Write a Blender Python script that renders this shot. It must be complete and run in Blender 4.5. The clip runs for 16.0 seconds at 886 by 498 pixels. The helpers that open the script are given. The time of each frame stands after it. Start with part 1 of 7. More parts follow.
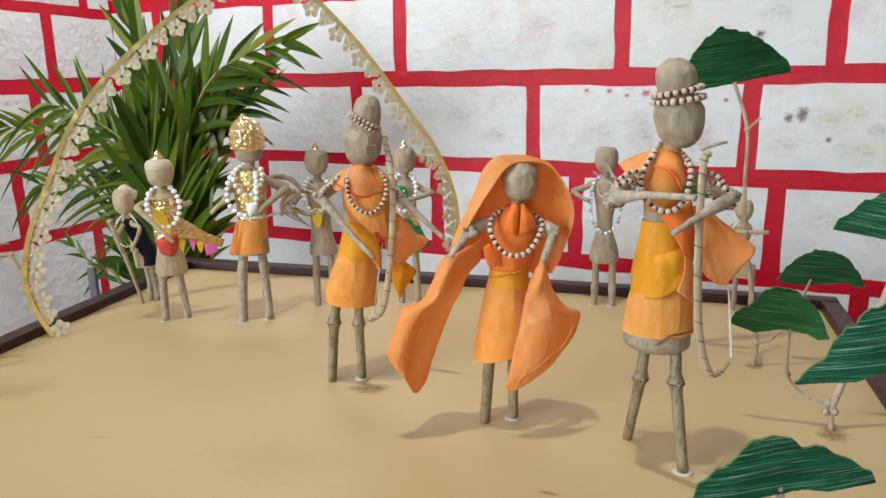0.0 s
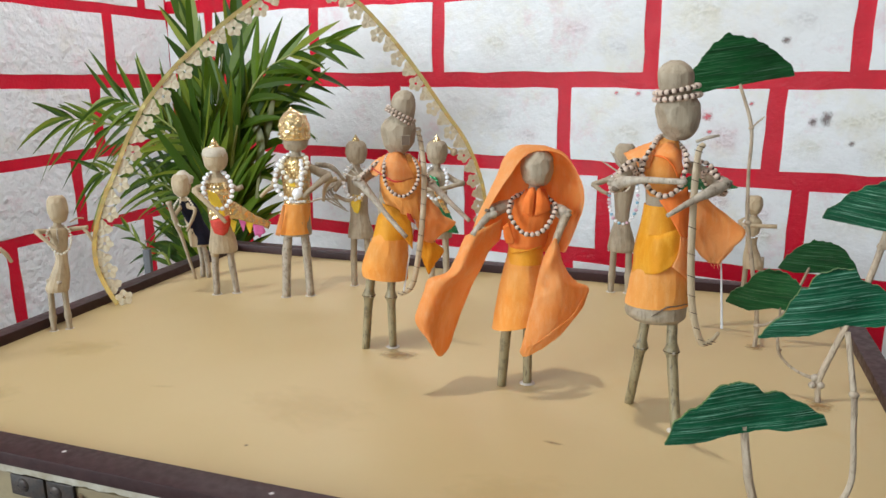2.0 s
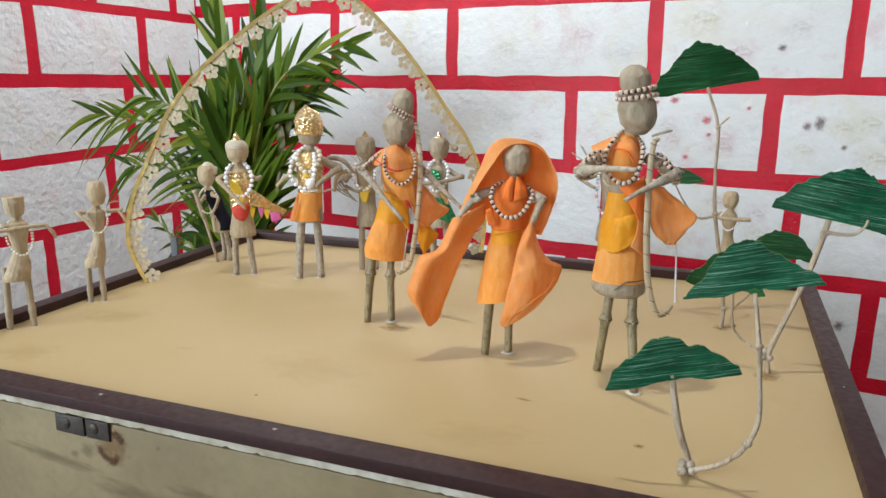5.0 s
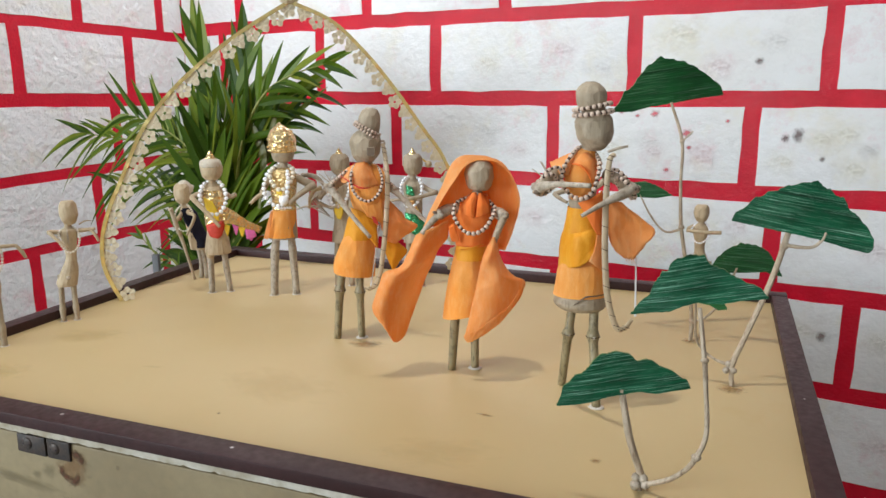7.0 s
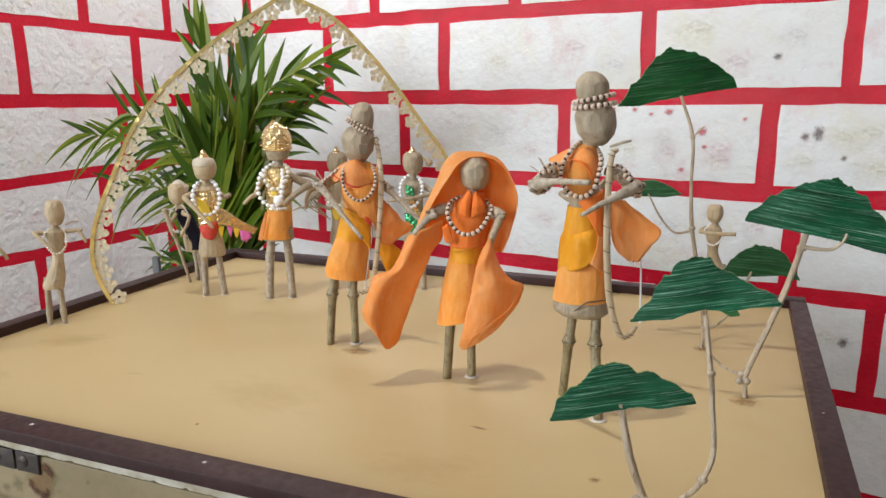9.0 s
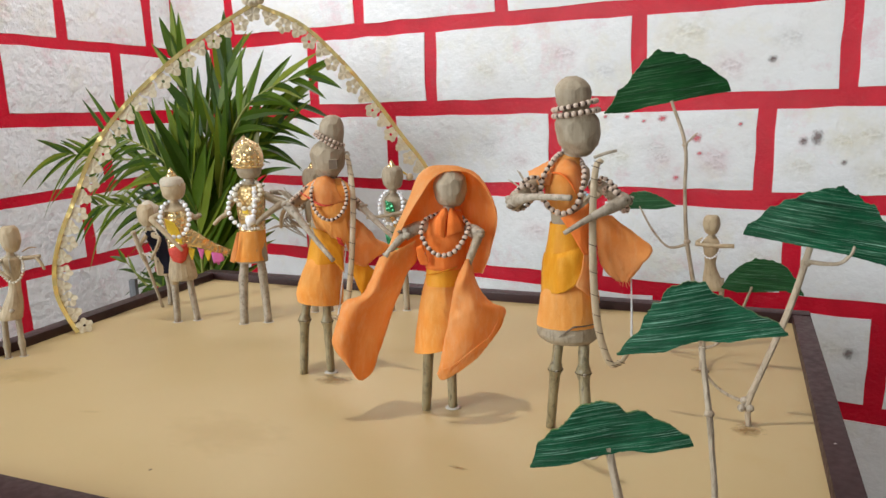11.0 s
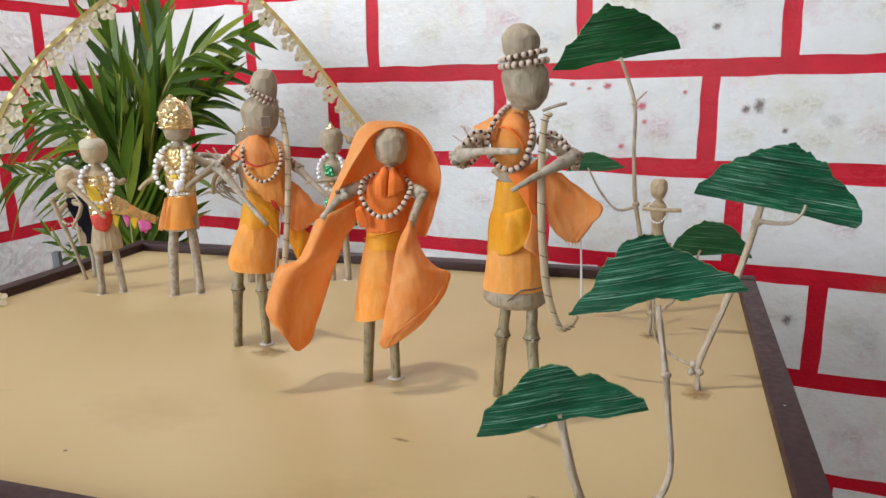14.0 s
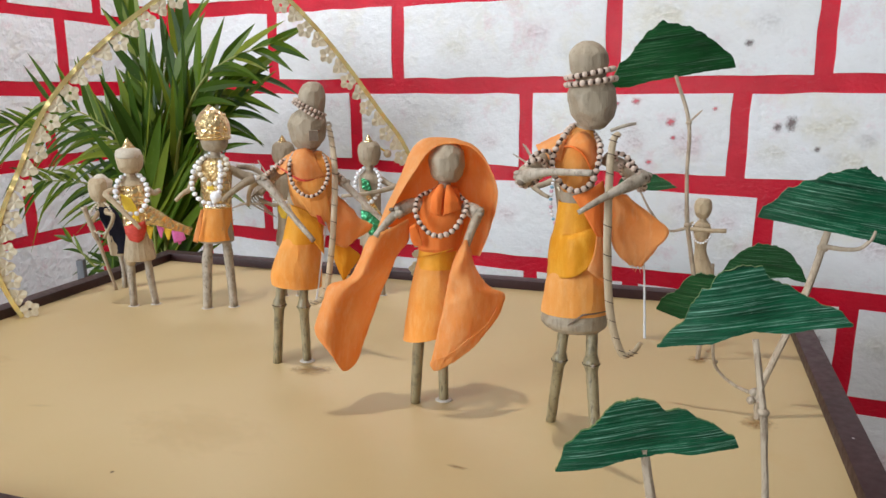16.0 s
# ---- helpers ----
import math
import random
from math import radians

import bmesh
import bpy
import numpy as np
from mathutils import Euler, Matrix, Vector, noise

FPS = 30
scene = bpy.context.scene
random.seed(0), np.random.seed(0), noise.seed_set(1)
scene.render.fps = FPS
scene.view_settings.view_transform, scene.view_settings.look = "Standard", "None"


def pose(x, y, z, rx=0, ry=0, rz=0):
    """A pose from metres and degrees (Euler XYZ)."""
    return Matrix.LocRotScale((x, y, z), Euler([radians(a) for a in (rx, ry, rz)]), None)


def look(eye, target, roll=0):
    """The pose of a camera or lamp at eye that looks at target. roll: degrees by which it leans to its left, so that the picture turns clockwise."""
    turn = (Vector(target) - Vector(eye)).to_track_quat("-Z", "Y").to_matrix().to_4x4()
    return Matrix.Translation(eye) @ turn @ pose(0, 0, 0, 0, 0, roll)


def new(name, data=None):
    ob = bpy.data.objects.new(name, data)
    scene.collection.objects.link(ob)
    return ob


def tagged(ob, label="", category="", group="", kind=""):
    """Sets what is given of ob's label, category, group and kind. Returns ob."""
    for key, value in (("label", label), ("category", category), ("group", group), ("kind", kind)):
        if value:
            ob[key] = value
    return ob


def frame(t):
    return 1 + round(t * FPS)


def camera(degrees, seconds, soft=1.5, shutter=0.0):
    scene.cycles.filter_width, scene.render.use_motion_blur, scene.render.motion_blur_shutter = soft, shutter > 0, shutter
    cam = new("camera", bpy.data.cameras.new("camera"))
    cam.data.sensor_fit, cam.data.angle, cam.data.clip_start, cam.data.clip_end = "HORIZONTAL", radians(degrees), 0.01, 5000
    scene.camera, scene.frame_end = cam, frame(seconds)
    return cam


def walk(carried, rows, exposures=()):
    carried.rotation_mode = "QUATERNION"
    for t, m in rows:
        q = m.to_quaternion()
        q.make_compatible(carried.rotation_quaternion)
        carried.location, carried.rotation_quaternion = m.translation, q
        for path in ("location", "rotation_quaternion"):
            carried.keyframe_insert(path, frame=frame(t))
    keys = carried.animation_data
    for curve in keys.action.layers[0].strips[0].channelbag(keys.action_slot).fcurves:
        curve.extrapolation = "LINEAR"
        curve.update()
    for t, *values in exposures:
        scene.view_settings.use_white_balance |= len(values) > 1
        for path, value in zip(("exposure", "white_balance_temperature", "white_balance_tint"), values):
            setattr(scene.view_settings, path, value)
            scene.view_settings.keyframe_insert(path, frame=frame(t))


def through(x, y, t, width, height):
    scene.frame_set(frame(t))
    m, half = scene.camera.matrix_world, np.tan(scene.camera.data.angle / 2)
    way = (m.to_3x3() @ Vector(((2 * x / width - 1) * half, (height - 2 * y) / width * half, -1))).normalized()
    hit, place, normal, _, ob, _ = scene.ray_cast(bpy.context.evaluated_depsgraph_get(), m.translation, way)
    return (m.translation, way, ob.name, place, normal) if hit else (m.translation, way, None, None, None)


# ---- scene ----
cam = camera(61.8, 16.0)
PATH = [
    (0, (0.1292, -0.5555, 0.2958), (-0.4229, 1.3027, -0.1925), -0.95),
    (0.5, (0.1364, -0.5727, 0.2933), (-0.4405, 1.2812, -0.1911), -0.87),
    (1, (0.1448, -0.5935, 0.2933), (-0.4648, 1.2521, -0.1831), -0.65),
    (1.5, (0.1530, -0.6109, 0.2941), (-0.4730, 1.2264, -0.1857), -0.58),
    (2, (0.1609, -0.6253, 0.2928), (-0.4839, 1.2078, -0.1888), -0.18),
    (2.5, (0.1680, -0.6413, 0.2934), (-0.5043, 1.1822, -0.1843), -0.26),
    (3, (0.1752, -0.6564, 0.2900), (-0.5157, 1.1629, -0.1780), 0.21),
    (3.5, (0.1844, -0.6720, 0.2871), (-0.5336, 1.1342, -0.1859), 0.35),
    (6, (0.2452, -0.6991, 0.2929), (-0.4462, 1.1200, -0.1657), 0.16),
    (6.5, (0.2524, -0.6933, 0.2931), (-0.4358, 1.1306, -0.1492), 0.06),
    (7, (0.2561, -0.6871, 0.2942), (-0.4498, 1.1336, -0.1402), -0.20),
    (7.5, (0.2590, -0.6783, 0.2939), (-0.4726, 1.1321, -0.1335), -0.47),
    (8, (0.2604, -0.6673, 0.2903), (-0.4895, 1.1360, -0.1390), -0.42),
    (8.5, (0.2615, -0.6527, 0.2861), (-0.4820, 1.1528, -0.1474), -0.40),
    (9, (0.2629, -0.6415, 0.2845), (-0.4881, 1.1630, -0.1429), -0.44),
    (11.5, (0.2627, -0.5714, 0.2806), (-0.4839, 1.2421, -0.1157), -1.87),
    (12, (0.2634, -0.5621, 0.2749), (-0.4612, 1.2538, -0.1399), -1.69),
    (12.5, (0.2657, -0.5548, 0.2694), (-0.4287, 1.2708, -0.1616), -1.54),
    (13, (0.2654, -0.5517, 0.2675), (-0.3986, 1.2810, -0.1769), -1.67),
    (13.5, (0.2607, -0.5516, 0.2652), (-0.3769, 1.2880, -0.1902), -1.44),
    (14, (0.2536, -0.5536, 0.2640), (-0.3558, 1.2932, -0.2024), -1.06),
    (14.5, (0.2426, -0.5548, 0.2657), (-0.3452, 1.3008, -0.1977), -0.60),
    (15, (0.2309, -0.5565, 0.2695), (-0.3605, 1.2998, -0.1840), -0.57),
    (15.5, (0.2183, -0.5534, 0.2686), (-0.3777, 1.3040, -0.1765), -0.12),
    (16, (0.2101, -0.5502, 0.2689), (-0.4138, 1.3007, -0.1726), -0.17),
]
EXPOSURE = [(0, -0.13, 6500, 9.5), (1, -0.10, 6500, 9.5), (2.5, -0.07, 6300, 9), (3.5, -0.07, 6300, 8.5), (6, -0.07, 6300, 8.5), (7.5, -0.08, 6500, 10.5), (9, -0.09, 6650, 11.5),
            (11.5, -0.18, 6650, 11), (12.5, -0.17, 6650, 12), (13, -0.11, 6550, 12), (16, -0.13, 6400, 12.5)]
walk(cam, [(t, look(eye, target, roll)) for t, eye, target, roll in PATH], EXPOSURE)

# ---- light ----
world = bpy.data.worlds.new("world")
scene.world = world
world.use_nodes = True
world.node_tree.nodes["Background"].inputs["Color"].default_value = (0.9, 0.95, 1.0, 1)
world.node_tree.nodes["Background"].inputs["Strength"].default_value = 0.05


def area(name, place, target, width, height, power, colour):
    data = bpy.data.lights.new(name, "AREA")
    data.shape, data.size, data.size_y, data.energy, data.color = "RECTANGLE", width, height, power, colour
    ob = new(name, data)
    ob.matrix_world = look(place, target)
    return ob


# unseen fill and glint lamps added behind the camera, a tube over the corner, one bulb on the ceiling
# Added fill lamp: the closed room has no window here.
area("front_fill_lamp", (-1.85, -2.35, 0.80), (-0.1, 0.5, 0.05), 1.8, 1.2, 106, (0.83, 0.935, 1.0))
# Added lamp, no door built; placed from the glints on the red joints.
area("rear_glint_lamp", (0.25, -2.60, 0.75), (0.3, 1.0, 0.2), 0.6, 1.0, 10, (0.95, 0.97, 1.0))
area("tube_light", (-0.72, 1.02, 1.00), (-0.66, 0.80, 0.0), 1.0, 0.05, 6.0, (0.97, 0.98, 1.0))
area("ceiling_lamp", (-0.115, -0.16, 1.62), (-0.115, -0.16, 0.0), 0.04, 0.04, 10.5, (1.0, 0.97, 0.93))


# ---- materials ----
def nodes_of(name):
    m = bpy.data.materials.new(name)
    m.use_nodes = True
    n = m.node_tree.nodes
    return m, n, m.node_tree.links, n["Principled BSDF"]


def coords(n, l, scale=(1, 1, 1), kind="Object"):
    tc, mp = n.new("ShaderNodeTexCoord"), n.new("ShaderNodeMapping")
    mp.inputs["Scale"].default_value = scale
    l.new(tc.outputs[kind], mp.inputs["Vector"])
    return mp.outputs["Vector"]


def noise_tex(n, l, vec, scale, detail=4, rough=0.55):
    t = n.new("ShaderNodeTexNoise")
    t.inputs["Scale"].default_value, t.inputs["Detail"].default_value, t.inputs["Roughness"].default_value = scale, detail, rough
    l.new(vec, t.inputs["Vector"])
    return t.outputs["Fac"]


def ramp(n, l, fac, a, b, lo=0.0, hi=1.0):
    r = n.new("ShaderNodeMapRange")
    r.inputs["From Min"].default_value, r.inputs["From Max"].default_value = a, b
    r.inputs["To Min"].default_value, r.inputs["To Max"].default_value = lo, hi
    l.new(fac, r.inputs["Value"])
    return r.outputs["Result"]


def mix(n, l, fac, a, b):
    x = n.new("ShaderNodeMix")
    x.data_type = "RGBA"
    for sock, v in ((x.inputs[0], fac), (x.inputs[6], a), (x.inputs[7], b)):
        if isinstance(v, (tuple, list)):
            sock.default_value = (*v, 1)
        elif isinstance(v, (int, float)):
            sock.default_value = v
        else:
            l.new(v, sock)
    return x.outputs[2]


def bump(n, l, height, strength, distance, before=None):
    b = n.new("ShaderNodeBump")
    b.inputs["Strength"].default_value, b.inputs["Distance"].default_value = strength, distance
    l.new(height, b.inputs["Height"])
    if before is not None:
        l.new(before, b.inputs["Normal"])
    return b.outputs["Normal"]


def plain(name, a, b, scale=40, rough=0.6, metal=0.0, stretch=(1, 1, 1), fine=400, depth=0.0004, strength=0.5, through=0.0):
    """A surface of two close colours, with grain and relief at two scales."""
    m, n, l, p = nodes_of(name)
    v = coords(n, l, stretch)
    big, small = noise_tex(n, l, v, scale, 5), noise_tex(n, l, v, fine, 3)
    c = mix(n, l, ramp(n, l, big, 0.3, 0.7), a, b)
    c = mix(n, l, ramp(n, l, small, 0.35, 0.75, 0.0, 0.35), c, tuple(x * 0.6 for x in a))
    l.new(c, p.inputs["Base Color"])
    p.inputs["Metallic"].default_value = metal
    l.new(ramp(n, l, small, 0.3, 0.7, rough - 0.08, rough + 0.1), p.inputs["Roughness"])
    l.new(bump(n, l, small, strength, depth), p.inputs["Normal"])
    if through:
        t, add = n.new("ShaderNodeBsdfTranslucent"), n.new("ShaderNodeMixShader")
        l.new(c, t.inputs["Color"])
        add.inputs[0].default_value = through
        l.new(p.outputs["BSDF"], add.inputs[1])
        l.new(t.outputs["BSDF"], add.inputs[2])
        l.new(add.outputs[0], n["Material Output"].inputs["Surface"])
    return m


def stick(name, a, b, dark, rough=0.6, vein=0.5, relief=0.0010, drawn=0.16):
    m, n, l, p = nodes_of(name)
    v = coords(n, l)
    grain, veins = coords(n, l, (1, 1, drawn * 0.6)), coords(n, l, (1, 1, drawn))
    c = mix(n, l, ramp(n, l, noise_tex(n, l, grain, 130, 4), 0.3, 0.7), a, b)
    c = mix(n, l, ramp(n, l, noise_tex(n, l, veins, 300, 4, 0.7), 0.53, 0.70, 0.0, vein), c, dark)
    c = mix(n, l, ramp(n, l, noise_tex(n, l, v, 75, 4, 0.7), 0.52, 0.75, 0.0, vein * 0.9), c, dark)
    l.new(c, p.inputs["Base Color"])
    l.new(ramp(n, l, noise_tex(n, l, v, 120, 3), 0.3, 0.7, rough - 0.1, rough + 0.12), p.inputs["Roughness"])
    cut = bump(n, l, noise_tex(n, l, v, 160, 2), 0.2, 0.001)
    l.new(bump(n, l, noise_tex(n, l, veins, 320, 4), 0.5, relief, cut), p.inputs["Normal"])
    return m


def fabric(name, a, b, light, rough=0.8, through=0.2, folds=0.55):
    """Thin woven cotton: crumpled in fine ridges, a close weave and a slightly uneven colour with paler patches and
    streaks.
    """
    m, n, l, p = nodes_of(name)
    v = coords(n, l)
    fine, drawn = coords(n, l, (1, 1, 0.5)), coords(n, l, (1, 1, 0.22))
    c = mix(n, l, ramp(n, l, noise_tex(n, l, v, 34, 4), 0.3, 0.7), a, b)
    c = mix(n, l, ramp(n, l, noise_tex(n, l, v, 18, 3), 0.45, 0.70, 0.0, 0.40), c, light)
    c = mix(n, l, ramp(n, l, noise_tex(n, l, drawn, 190, 5, 0.7), 0.48, 0.72, 0.0, 0.55), c, light)
    c = mix(n, l, ramp(n, l, noise_tex(n, l, fine, 900, 3, 0.7), 0.52, 0.72, 0.0, 0.30), c, tuple(x * 0.84 for x in a))
    l.new(c, p.inputs["Base Color"])
    p.inputs["Roughness"].default_value, p.inputs["Sheen Weight"].default_value, p.inputs["Specular IOR Level"].default_value = rough, 0.06, 0.18

    def ridges(turn, scale, stretch):
        mp, d = n.new("ShaderNodeMapping"), n.new("ShaderNodeMath")
        mp.inputs["Rotation"].default_value, mp.inputs["Scale"].default_value = [radians(x) for x in turn], stretch
        l.new(n.new("ShaderNodeTexCoord").outputs["Object"], mp.inputs["Vector"])
        d.operation, d.inputs[1].default_value = "SUBTRACT", 0.5
        l.new(noise_tex(n, l, mp.outputs["Vector"], scale, 2, 0.5), d.inputs[0])
        e = n.new("ShaderNodeMath")
        e.operation = "ABSOLUTE"
        l.new(d.outputs[0], e.inputs[0])
        return ramp(n, l, e.outputs[0], 0.0, 0.16, 1.0, 0.0)

    one = bump(n, l, ridges((15, 32, 0), 38, (1.0, 1.0, 0.5)), folds * 0.55, 0.0018)
    two = bump(n, l, ridges((-10, -40, 20), 62, (1.0, 1.0, 0.45)), folds * 0.45, 0.0009, one)
    mid = bump(n, l, noise_tex(n, l, v, 260, 3), folds * 0.5, 0.0006, two)
    l.new(bump(n, l, noise_tex(n, l, fine, 1500, 2), 0.4, 0.0003, mid), p.inputs["Normal"])
    t, add = n.new("ShaderNodeBsdfTranslucent"), n.new("ShaderNodeMixShader")
    l.new(c, t.inputs["Color"])
    add.inputs[0].default_value = through
    l.new(p.outputs["BSDF"], add.inputs[1])
    l.new(t.outputs["BSDF"], add.inputs[2])
    l.new(add.outputs[0], n["Material Output"].inputs["Surface"])
    return m


def blot(name, colour, strength, rough=0.6, patchy=False):
    """A stain that fades out towards its uneven rim; made for shapes one unit in radius."""
    m, n, l, p = nodes_of(name)
    v = coords(n, l)
    far = n.new("ShaderNodeVectorMath")
    far.operation = "LENGTH"
    l.new(v, far.inputs[0])
    add = n.new("ShaderNodeMath")
    l.new(far.outputs["Value"], add.inputs[0])
    l.new(ramp(n, l, noise_tex(n, l, v, 2.2, 5, 0.7), 0.25, 0.75, -0.45, 0.45), add.inputs[1])
    fade = ramp(n, l, add.outputs[0], 0.25, 0.85, strength, 0.0)
    if patchy:
        broken = n.new("ShaderNodeMath")
        broken.operation = "MULTIPLY"
        l.new(fade, broken.inputs[0])
        l.new(ramp(n, l, noise_tex(n, l, v, 4.5, 5, 0.75), 0.42, 0.68, 0.0, 1.0), broken.inputs[1])
        fade = broken.outputs[0]
    l.new(fade, p.inputs["Alpha"])
    p.inputs["Base Color"].default_value, p.inputs["Roughness"].default_value = (*colour, 1), rough
    return m


def plaster_material(name, grain, relief):
    m, n, l, p = nodes_of(name)
    v = coords(n, l)
    rnd = n.new("ShaderNodeObjectInfo").outputs["Random"]
    shift = n.new("ShaderNodeVectorMath")
    shift.operation = "ADD"
    l.new(v, shift.inputs[0])
    far = n.new("ShaderNodeMath")
    far.operation = "MULTIPLY"
    far.inputs[1].default_value = 37.0
    l.new(rnd, far.inputs[0])
    l.new(far.outputs[0], shift.inputs[1])
    v = shift.outputs[0]
    c = mix(n, l, ramp(n, l, noise_tex(n, l, v, 9, 4), 0.35, 0.7), (0.86, 0.87, 0.875), (0.82, 0.82, 0.805))
    c = mix(n, l, ramp(n, l, noise_tex(n, l, v, 6.5, 5, 0.7), 0.53, 0.78, 0.0, 0.50), c, (0.76, 0.69, 0.46))
    w = n.new("ShaderNodeVectorMath")
    w.inputs[1].default_value = (11.3, 4.1, 7.7)
    l.new(v, w.inputs[0])
    c = mix(n, l, ramp(n, l, noise_tex(n, l, w.outputs[0], 8, 6, 0.75), 0.54, 0.80, 0.0, 0.65), c, (0.70, 0.36, 0.42))
    w2 = n.new("ShaderNodeVectorMath")
    w2.inputs[1].default_value = (3.3, 14.1, 27.7)
    l.new(v, w2.inputs[0])
    c = mix(n, l, ramp(n, l, noise_tex(n, l, w2.outputs[0], 14, 6, 0.8), 0.57, 0.84, 0.0, 0.45), c, (0.46, 0.44, 0.44))
    l.new(c, p.inputs["Base Color"])
    p.inputs["Roughness"].default_value, p.inputs["Specular IOR Level"].default_value = 0.75, 0.25
    lumps = bump(n, l, noise_tex(n, l, v, grain, 5, 0.55), 0.8, relief)
    l.new(bump(n, l, noise_tex(n, l, v, 170, 3), 0.4, 0.002, lumps), p.inputs["Normal"])
    return m


def red_paint_material():
    m, n, l, p = nodes_of("glossy_red_paint")
    v = coords(n, l)
    c = mix(n, l, ramp(n, l, noise_tex(n, l, v, 14, 5), 0.3, 0.7), (0.70, 0.005, 0.028), (0.55, 0.003, 0.021))
    c = mix(n, l, ramp(n, l, noise_tex(n, l, v, 190, 3, 0.7), 0.68, 0.82, 0.0, 0.30), c, (0.72, 0.36, 0.38))
    l.new(c, p.inputs["Base Color"])
    p.inputs["Roughness"].default_value, p.inputs["Specular IOR Level"].default_value = 0.22, 0.32
    l.new(bump(n, l, noise_tex(n, l, v, 130, 4, 0.65), 0.8, 0.0030), p.inputs["Normal"])
    return m


def sheet_material():
    m, n, l, p = nodes_of("tan_board_sheet")
    v = coords(n, l)
    c = mix(n, l, ramp(n, l, noise_tex(n, l, v, 4, 4), 0.3, 0.7), (0.535, 0.395, 0.186), (0.570, 0.430, 0.215))
    c = mix(n, l, ramp(n, l, noise_tex(n, l, v, 7, 5, 0.7), 0.6, 0.8, 0.0, 0.35), c, (0.52, 0.33, 0.12))
    c = mix(n, l, ramp(n, l, noise_tex(n, l, v, 60, 3, 0.7), 0.70, 0.80, 0.0, 0.25), c, (0.40, 0.25, 0.11))
    l.new(c, p.inputs["Base Color"])
    p.inputs["Roughness"].default_value = 0.5
    l.new(bump(n, l, noise_tex(n, l, v, 300, 3), 0.15, 0.0004), p.inputs["Normal"])
    return m


def crown_material(name, a, b, streak, amount):
    """Brushed paint on a stiff sheet: dark and lighter patches drawn out along it, with fine pale streaks for bare
    scratches and gloss.
    """
    m, n, l, p = nodes_of(name)
    lines, wide, patch = coords(n, l, (14, 1, 1200)), coords(n, l, (8, 1, 240)), coords(n, l, (26, 1, 60))
    rub = coords(n, l, (22, 1, 70))
    c = mix(n, l, ramp(n, l, noise_tex(n, l, patch, 1, 4, 0.6), 0.3, 0.7), a, b)
    c = mix(n, l, ramp(n, l, noise_tex(n, l, wide, 1, 4, 0.7), 0.45, 0.70, 0.0, 0.9), c, tuple(x * 0.35 for x in a))
    worn = ramp(n, l, noise_tex(n, l, rub, 1, 3), 0.38, 0.62, 0.25, 1.0)
    # Besides scratches, the pale streaks put part of the sheet's gloss into the colour.
    scratch = n.new("ShaderNodeMath")
    scratch.operation = "MULTIPLY"
    l.new(ramp(n, l, noise_tex(n, l, lines, 1, 5, 0.8), 0.53, 0.64, 0.0, amount), scratch.inputs[0])
    l.new(worn, scratch.inputs[1])
    c = mix(n, l, scratch.outputs[0], c, streak)
    l.new(c, p.inputs["Base Color"])
    p.inputs["Roughness"].default_value, p.inputs["Specular IOR Level"].default_value = 0.36, 0.25
    l.new(bump(n, l, noise_tex(n, l, lines, 1, 3), 0.9, 0.0012), p.inputs["Normal"])
    return m


def palm_material():
    """Glossy leaf green that differs from leaflet to leaflet, ribbed along the leaf."""
    m, n, l, p = nodes_of("palm_leaf")
    v = coords(n, l)
    one = n.new("ShaderNodeNewGeometry").outputs["Random Per Island"]
    c = mix(n, l, ramp(n, l, one, 0.0, 0.7), (0.020, 0.052, 0.003), (0.100, 0.170, 0.008))
    c = mix(n, l, ramp(n, l, one, 0.66, 1.0, 0.0, 0.85), c, (0.30, 0.33, 0.035))
    c = mix(n, l, ramp(n, l, noise_tex(n, l, v, 12, 4), 0.35, 0.75, 0.0, 0.5), c, (0.035, 0.090, 0.006))
    c = mix(n, l, ramp(n, l, noise_tex(n, l, v, 90, 4, 0.7), 0.62, 0.8, 0.0, 0.5), c, (0.26, 0.30, 0.08))
    l.new(c, p.inputs["Base Color"])
    p.inputs["Roughness"].default_value, p.inputs["Specular IOR Level"].default_value = 0.38, 0.3
    l.new(bump(n, l, noise_tex(n, l, v, 120, 2), 0.4, 0.0015), p.inputs["Normal"])
    t, add = n.new("ShaderNodeBsdfTranslucent"), n.new("ShaderNodeMixShader")
    l.new(c, t.inputs["Color"])
    add.inputs[0].default_value = 0.30
    l.new(p.outputs["BSDF"], add.inputs[1])
    l.new(t.outputs["BSDF"], add.inputs[2])
    l.new(add.outputs[0], n["Material Output"].inputs["Surface"])
    return m


def pearl_material(name, colour):
    m, n, l, p = nodes_of(name)
    l.new(mix(n, l, ramp(n, l, noise_tex(n, l, coords(n, l), 130, 2), 0.35, 0.65), colour, tuple(x * 0.94 for x in colour)), p.inputs["Base Color"])
    p.inputs["Roughness"].default_value, p.inputs["Specular IOR Level"].default_value, p.inputs["Coat Weight"].default_value = 0.18, 0.7, 0.5
    return m


def foil_material(name, colour, scale, metal=0.85):
    m, n, l, p = nodes_of(name)
    v = coords(n, l)
    f = noise_tex(n, l, v, scale, 4, 0.7)
    l.new(mix(n, l, ramp(n, l, f, 0.35, 0.7), colour, tuple(min(1, x * 1.25 + 0.05) for x in colour)), p.inputs["Base Color"])
    p.inputs["Metallic"].default_value, p.inputs["Roughness"].default_value = metal, 0.25
    vo = n.new("ShaderNodeTexVoronoi")
    vo.inputs["Scale"].default_value = scale
    l.new(v, vo.inputs["Vector"])
    l.new(bump(n, l, vo.outputs["Distance"], 0.9, 0.002), p.inputs["Normal"])
    return m


